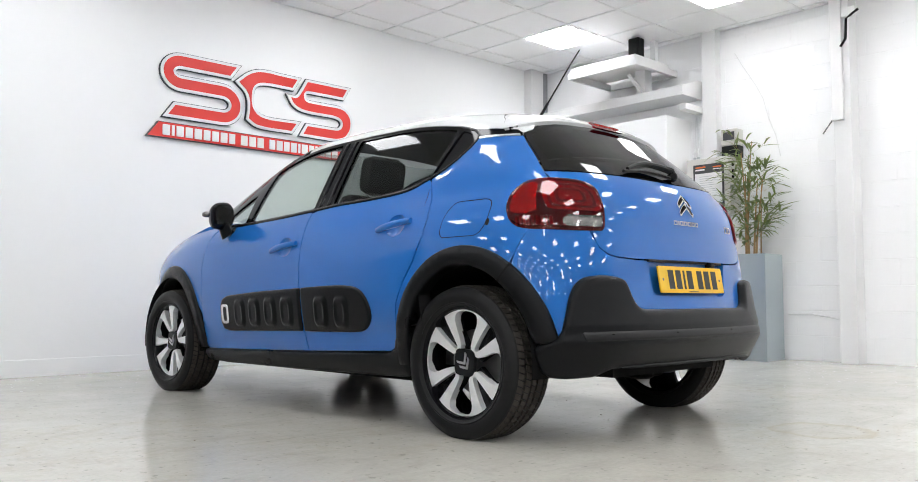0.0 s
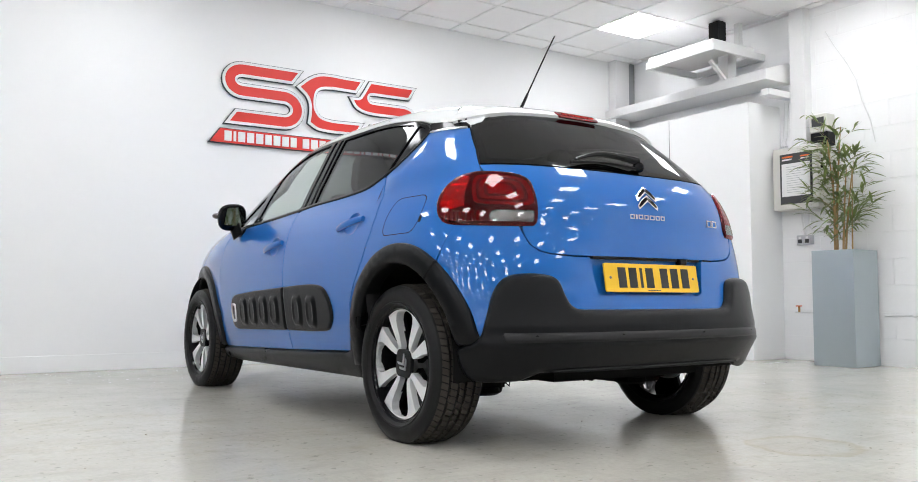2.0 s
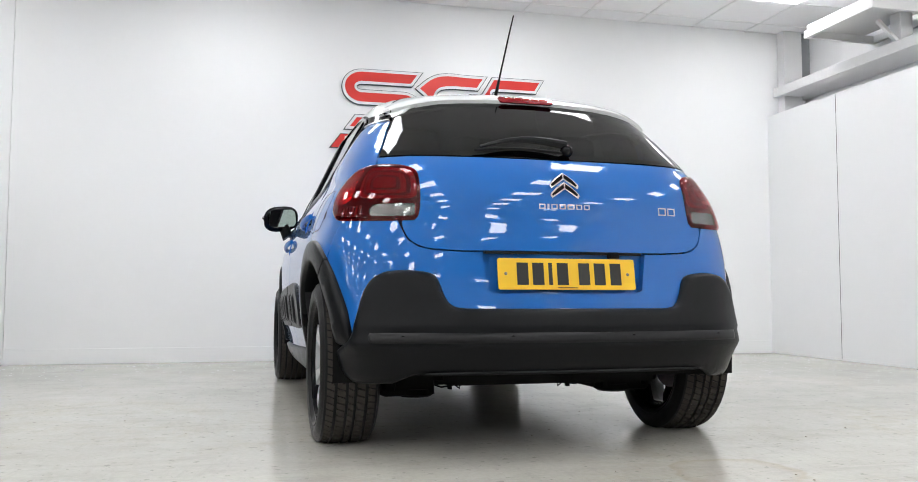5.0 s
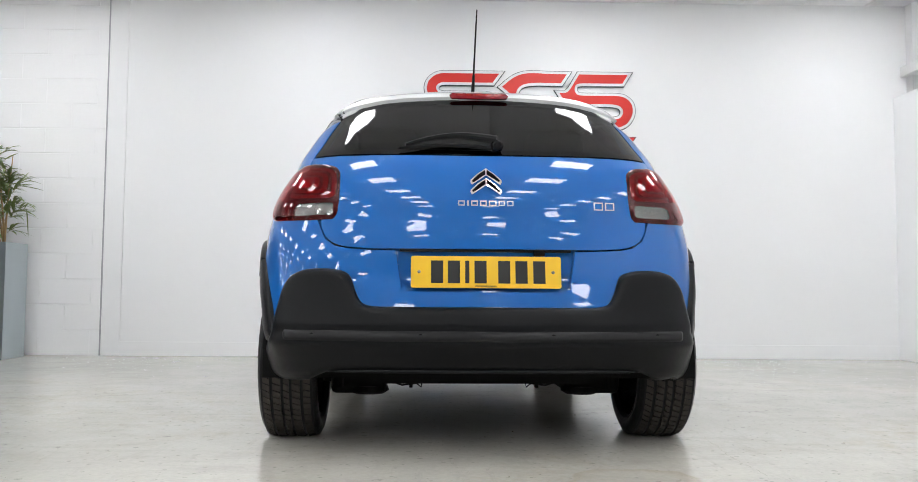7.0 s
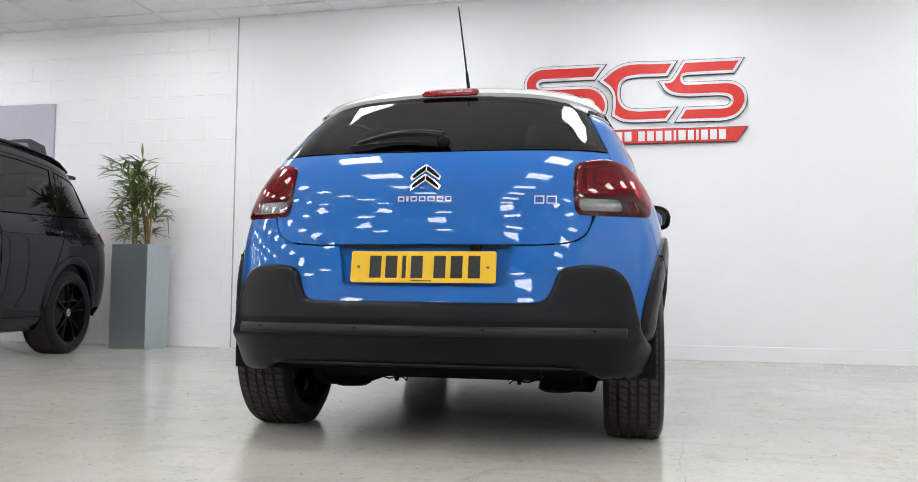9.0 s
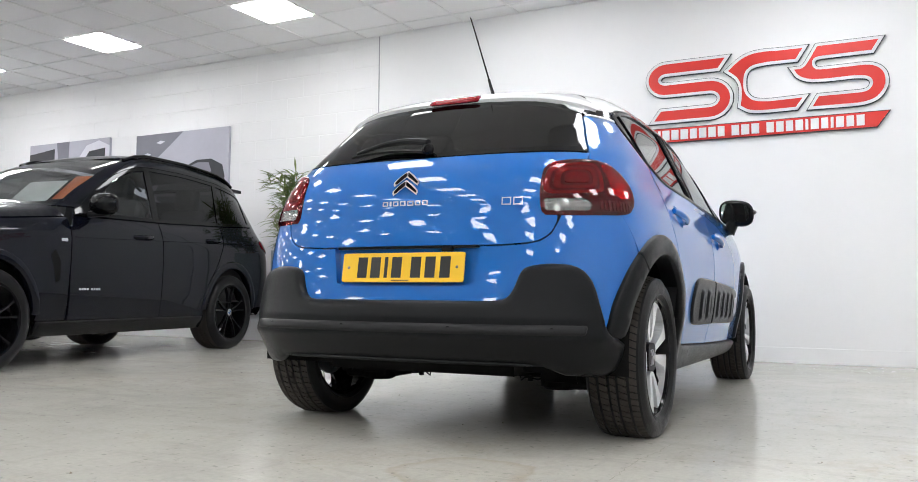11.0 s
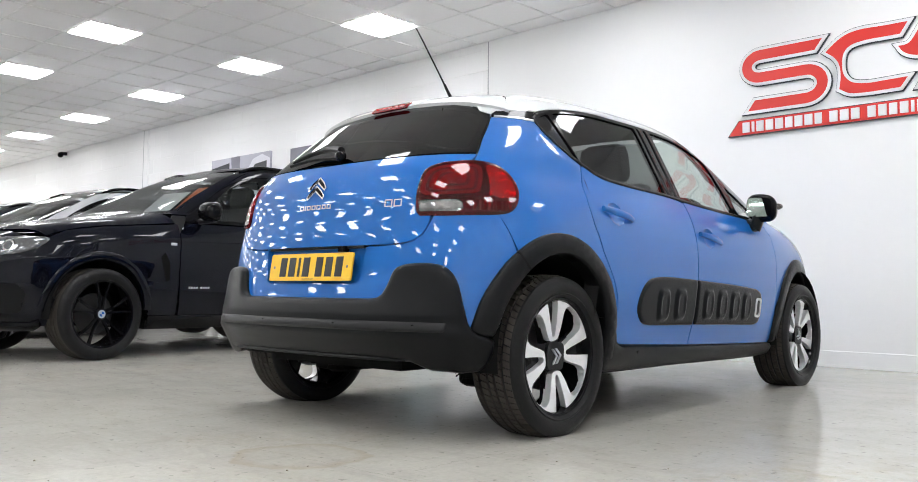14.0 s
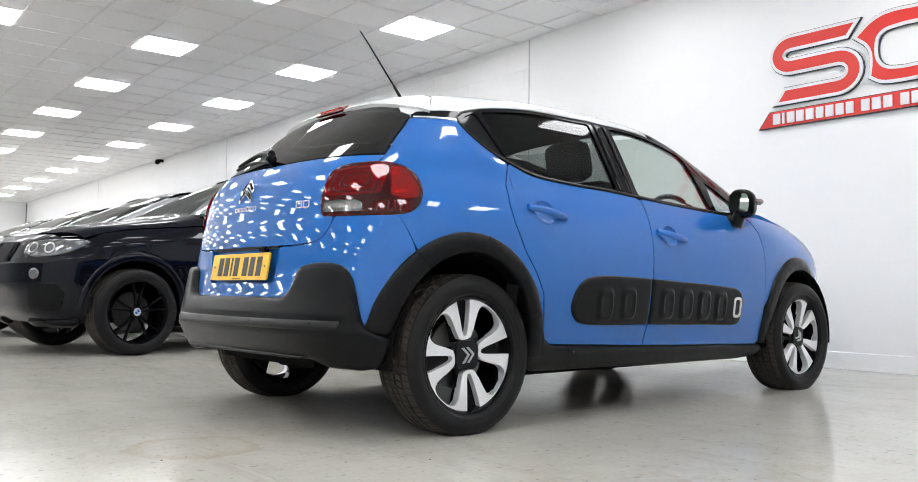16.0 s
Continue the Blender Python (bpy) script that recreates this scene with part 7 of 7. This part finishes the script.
        kid = rounded([(0.04, 0.72), (0.30, 0.74), (0.36, 0.82), (0.32, 0.90), (0.04, 0.905)], 0.03)
        gr = panel(S, "grille", "front", [kid], GLOSS_BLACK, car, 0.04, 0.012, 0.0, soft=0.01, axis=3.0, mirror=sgn < 0, label="gloss black grille")
        for k in range(7):
            x = 0.07 + 0.038 * k
            panel(S, "grille_slat", "front", [[(x, 0.74), (x + 0.012, 0.74), (x + 0.012, 0.885), (x, 0.885)]], PLASTIC_SMOOTH, gr, 0.03, 0.024, 0.008, axis=3.0, mirror=sgn < 0)
        lipq = [(0.30, 0.235), (0.84, 0.235), (0.94, 0.27), (0.94, 0.31), (0.84, 0.285), (0.30, 0.285)]
        panel(S, "front_splitter", "wrapf", [lipq], GLOSS_BLACK, car, 0.03, 0.025, 0.04, soft=0.01, axis=2.4, mirror=sgn < 0, label="gloss black splitter")
        # mirror, handles, fender vent, marks
        mirror = new("door_mirror")
        mirror.parent = car
        bm = bmesh.new()
        bmesh.ops.create_uvsphere(bm, u_segments=20, v_segments=12, radius=1.0)
        for v in bm.verts:
            x, y, z = v.co
            v.co = (sgn * (1.030 + 0.128 * math.copysign(abs(x) ** 0.75, x)), 1.93 + (0.115 * y if y > 0 else 0.035 * y), 1.200 + 0.085 * math.copysign(abs(z) ** 0.8, z))
        part("housing", bm, GLOSS_BLACK, mirror, "gloss black mirror housing", smooth=True)
        part("mirror_arm", tube([(sgn * 0.88, 1.95, 1.12), (sgn * 0.97, 1.94, 1.125), (sgn * 1.08, 1.935, 1.13)], 0.026, 8), PLASTIC_SMOOTH, mirror, smooth=True)
        for y, z in ((1.26, 0.985), (0.22, 1.015)):
            o, d, far = rays("side", np.array([[y, z]]), 0)
            p, _ = S.cast(o, d, far)
            xx = p[0][0]
            part("door_handle", tube([(sgn * (xx - 0.005), y - 0.02, z), (sgn * (xx + 0.028), y + 0.02, z), (sgn * (xx + 0.032), y + 0.10, z - 0.004), (sgn * (xx + 0.028), y + 0.18, z - 0.008), (sgn * (xx - 0.005), y + 0.22, z - 0.01)], 0.016, 8), paint, car, smooth=True)
        panel(S, "fender_vent", "side", [[(2.30, 0.62), (2.34, 0.60), (2.40, 0.80), (2.36, 0.84), (2.31, 0.76)]], DARK, car, 0.04, 0.003, 0.0, mirror=sgn < 0, label="dark fender vent")
        panel(S, "fender_mark", "side", [[(2.24, 0.90), (2.30, 0.90), (2.30, 0.922), (2.24, 0.922)]], SATIN, car, 0.03, 0.003, 0.0, mirror=sgn < 0, label="small silver mark")
        for k, w in enumerate((0.035, 0.03, 0.03, 0.03, 0.018, 0.03, 0.03, 0.03)):
            y = 2.10 - 0.027 * k - (0.02 if k > 3 else 0)
            panel(S, "door_mark_bar", "side", [[(y, 0.548), (y - 0.018, 0.548), (y - 0.018, 0.563), (y, 0.563)]], SATIN, car, 0.03, 0.003, 0.0, mirror=sgn < 0, label="silver bar in place of lettering")
        panel(S, "tail_light", "wrap", [[(0.45, 0.90), (1.05, 0.94), (1.36, 0.985), (1.44, 1.035), (1.30, 1.065), (0.88, 1.06), (0.45, 1.0)]], RED_LENS, car, 0.05, 0.012, 0.0, soft=0.01, axis=0.1, mirror=sgn < 0, label="red tail light")
        panel(S, "door_crease", "side", [[(2.15, 0.935), (-0.6, 1.01), (-0.6, 1.016), (2.15, 0.941)]], paint, car, 0.05, 0.005, 0.0, mirror=sgn < 0)
    for y in (0.0, 2.933):
        for sgn in (1, -1):
            suv_wheel(car, (sgn * 0.815, y, 0.347), sgn)
            bm = bmesh.new()
            prev = None
            for i in range(17):
                a = radians(-5 + 190 * i / 16)
                cy, cz = y + 0.43 * math.cos(a), 0.355 + 0.425 * math.sin(a)
                cur = (bm.verts.new((sgn * 0.5, cy, cz)), bm.verts.new((sgn * 0.90, cy, cz)))
                if prev:
                    bm.faces.new((prev[0], prev[1], cur[1], cur[0]))
                prev = cur
            bm.faces.new([bm.verts.new((sgn * 0.52, y + 0.43 * math.cos(radians(-5 + 190 * i / 16)), 0.355 + 0.425 * math.sin(radians(-5 + 190 * i / 16)))) for i in range(17)])
            part("wheel_well", bm, UNDER, car, "black wheel well liner")
    bm = box((-0.85, 0.45, 0.22), (0.85, 2.48, 0.30))
    add_box(bm, (-0.5, -0.9, 0.25), (0.5, 3.5, 0.32))
    part("underbody", bm, UNDER, car, "black underbody")
    # cabin
    part("cabin_floor", box((-0.8, -0.6, 0.34), (0.8, 2.4, 0.42)), INTERIOR, car)
    part("dashboard", box((-0.74, 2.08, 0.7), (0.74, 2.42, 1.12), 0.06), INTERIOR, car, "dark dashboard")
    both(S, "door_trim", "side", [[(-0.5, 0.45), (2.15, 0.40), (2.1, 1.07), (-0.5, 1.15)]], INTERIOR, car, 0.15, -0.08, 0.0)
    panel(S, "headliner", "top", [[(-0.55, -0.4), (0.55, -0.4), (0.54, 1.25), (-0.54, 1.25)]], HEADLINER, car, 0.2, -0.04, 0.0)
    for x, y in ((-0.40, 1.15), (0.40, 1.15), (-0.40, 0.15), (0.40, 0.15)):
        s = part("seat", box((x - 0.27, y, 0.58), (x + 0.27, y + 0.52, 0.74), 0.05), INTERIOR, car, "black leather seat")
        part("backrest", box((-0.27, -0.07, 0.0), (0.27, 0.07, 0.62), 0.06, Matrix.Translation((x, y + 0.06, 0.72)) @ pose(0, 0, 0, 14, 0, 0)), INTERIOR, s)
        part("headrest", box((-0.14, -0.06, 0.0), (0.14, 0.06, 0.20), 0.05, Matrix.Translation((x, y - 0.09, 1.33)) @ pose(0, 0, 0, 12, 0, 0)), INTERIOR, s)
    if near:
        part("windscreen_sheet", box((-0.36, 0.0, 0.0), (0.05, 0.004, 0.30), 0.0, Matrix.Translation((-0.05, 1.93, 1.24)) @ pose(0, 0, 0, 52, 0, 0)), PAPER, car, "white price sheet inside the windscreen")
        part("windscreen_sticker", box((-0.66, 0.0, 0.0), (-0.40, 0.004, 0.34), 0.0, Matrix.Translation((0.0, 1.86, 1.26)) @ pose(0, 0, 0, 52, 0, 0)), ORANGE, car, "orange offer sheet inside the windscreen")
    return car


SHRINK = Matrix.Diagonal((0.93, 0.93, 1.0, 1.0))
make_suv(NAVY_BLACK, pose(-4.818, 2.847, 0, 0, 0, 187.55) @ SHRINK, "parked_suv", "black large SUV with black alloy wheels, parked by the wall")
make_suv(SILVER_PAINT, pose(-7.60, 2.85, 0, 0, 0, 187.0) @ SHRINK, "parked_car", "silver grey SUV parked beside the black SUV", near=False)
make_suv(GREY_PAINT, pose(-10.4, 2.85, 0, 0, 0, 187.0) @ SHRINK, "parked_car", "dark grey SUV parked further along the wall", near=False)
make_suv(NAVY_BLACK, pose(-13.2, 2.85, 0, 0, 0, 187.0) @ SHRINK, "parked_car", "dark SUV at the end of the row by the wall", near=False)


# ---- block courses of the painted walls ----
def block_mesh(w, h, d):
    bm = bmesh.new()
    c = min(0.004, d * 0.8)
    ring = lambda k, y: [bm.verts.new((a * (w / 2 - k * 0.2), y, b * (h / 2 - k))) for a, b in ((-1, -1), (1, -1), (1, 1), (-1, 1))]
    r0, r1, r2 = ring(0.0, 0.0), ring(0.0, -d + c), ring(c, -d)
    for a, b in ((r0, r1), (r1, r2)):
        for k in range(4):
            bm.faces.new((a[k], a[(k + 1) % 4], b[(k + 1) % 4], b[k]))
    bm.faces.new(r2)
    bmesh.ops.recalc_face_normals(bm, faces=bm.faces)
    me = bpy.data.meshes.new("block")
    bm.to_mesh(me)
    bm.free()
    me.materials.append(BRICK_WHITE)
    return me


def lay_blocks(wall, start, end, place, near, proud):
    """Half-bond courses between two places along a wall; those for which near() is true are parts, the rest one joined mesh."""
    rng = random.Random(3)
    w, h = 0.45, 0.225
    variants = [block_mesh(w - 0.0012, h - 0.0050, dd) for dd in (proud * 0.85, proud, proud * 1.15)]
    verts, faces = [], []
    n = int((end - start) / w)
    for r in range(15):
        for k in range(n):
            s = start + (k + 0.5 + 0.5 * (r % 2)) * w
            z = (r + 0.5) * h
            if s + w / 2 > end or z + h / 2 > 3.4:
                continue
            me = rng.choice(variants)
            m = place(s, z)
            if near(s):
                ob = new("block", me)
                ob.parent = wall
                ob.matrix_basis = m
            else:
                b = len(verts)
                verts += [m @ v.co for v in me.vertices]
                faces += [tuple(b + i for i in p.vertices) for p in me.polygons]
    if verts:
        rest = mesh_object("block_rest", verts, faces, BRICK_WHITE, wall, "courses of white painted blocks")
        rest["kind"] = "stuff"


lay_blocks(bpy.data.objects["wall_north_block"], -19.0, -2.9, lambda s, z: pose(s, YB, z), lambda s: s > -9.0, 0.0028)
lay_blocks(bpy.data.objects["wall_east"], -6.0, 2.25, lambda s, z: pose(X1 + 0.006, s, z, 0, 0, -90), lambda s: s > -1.5, 0.0022)
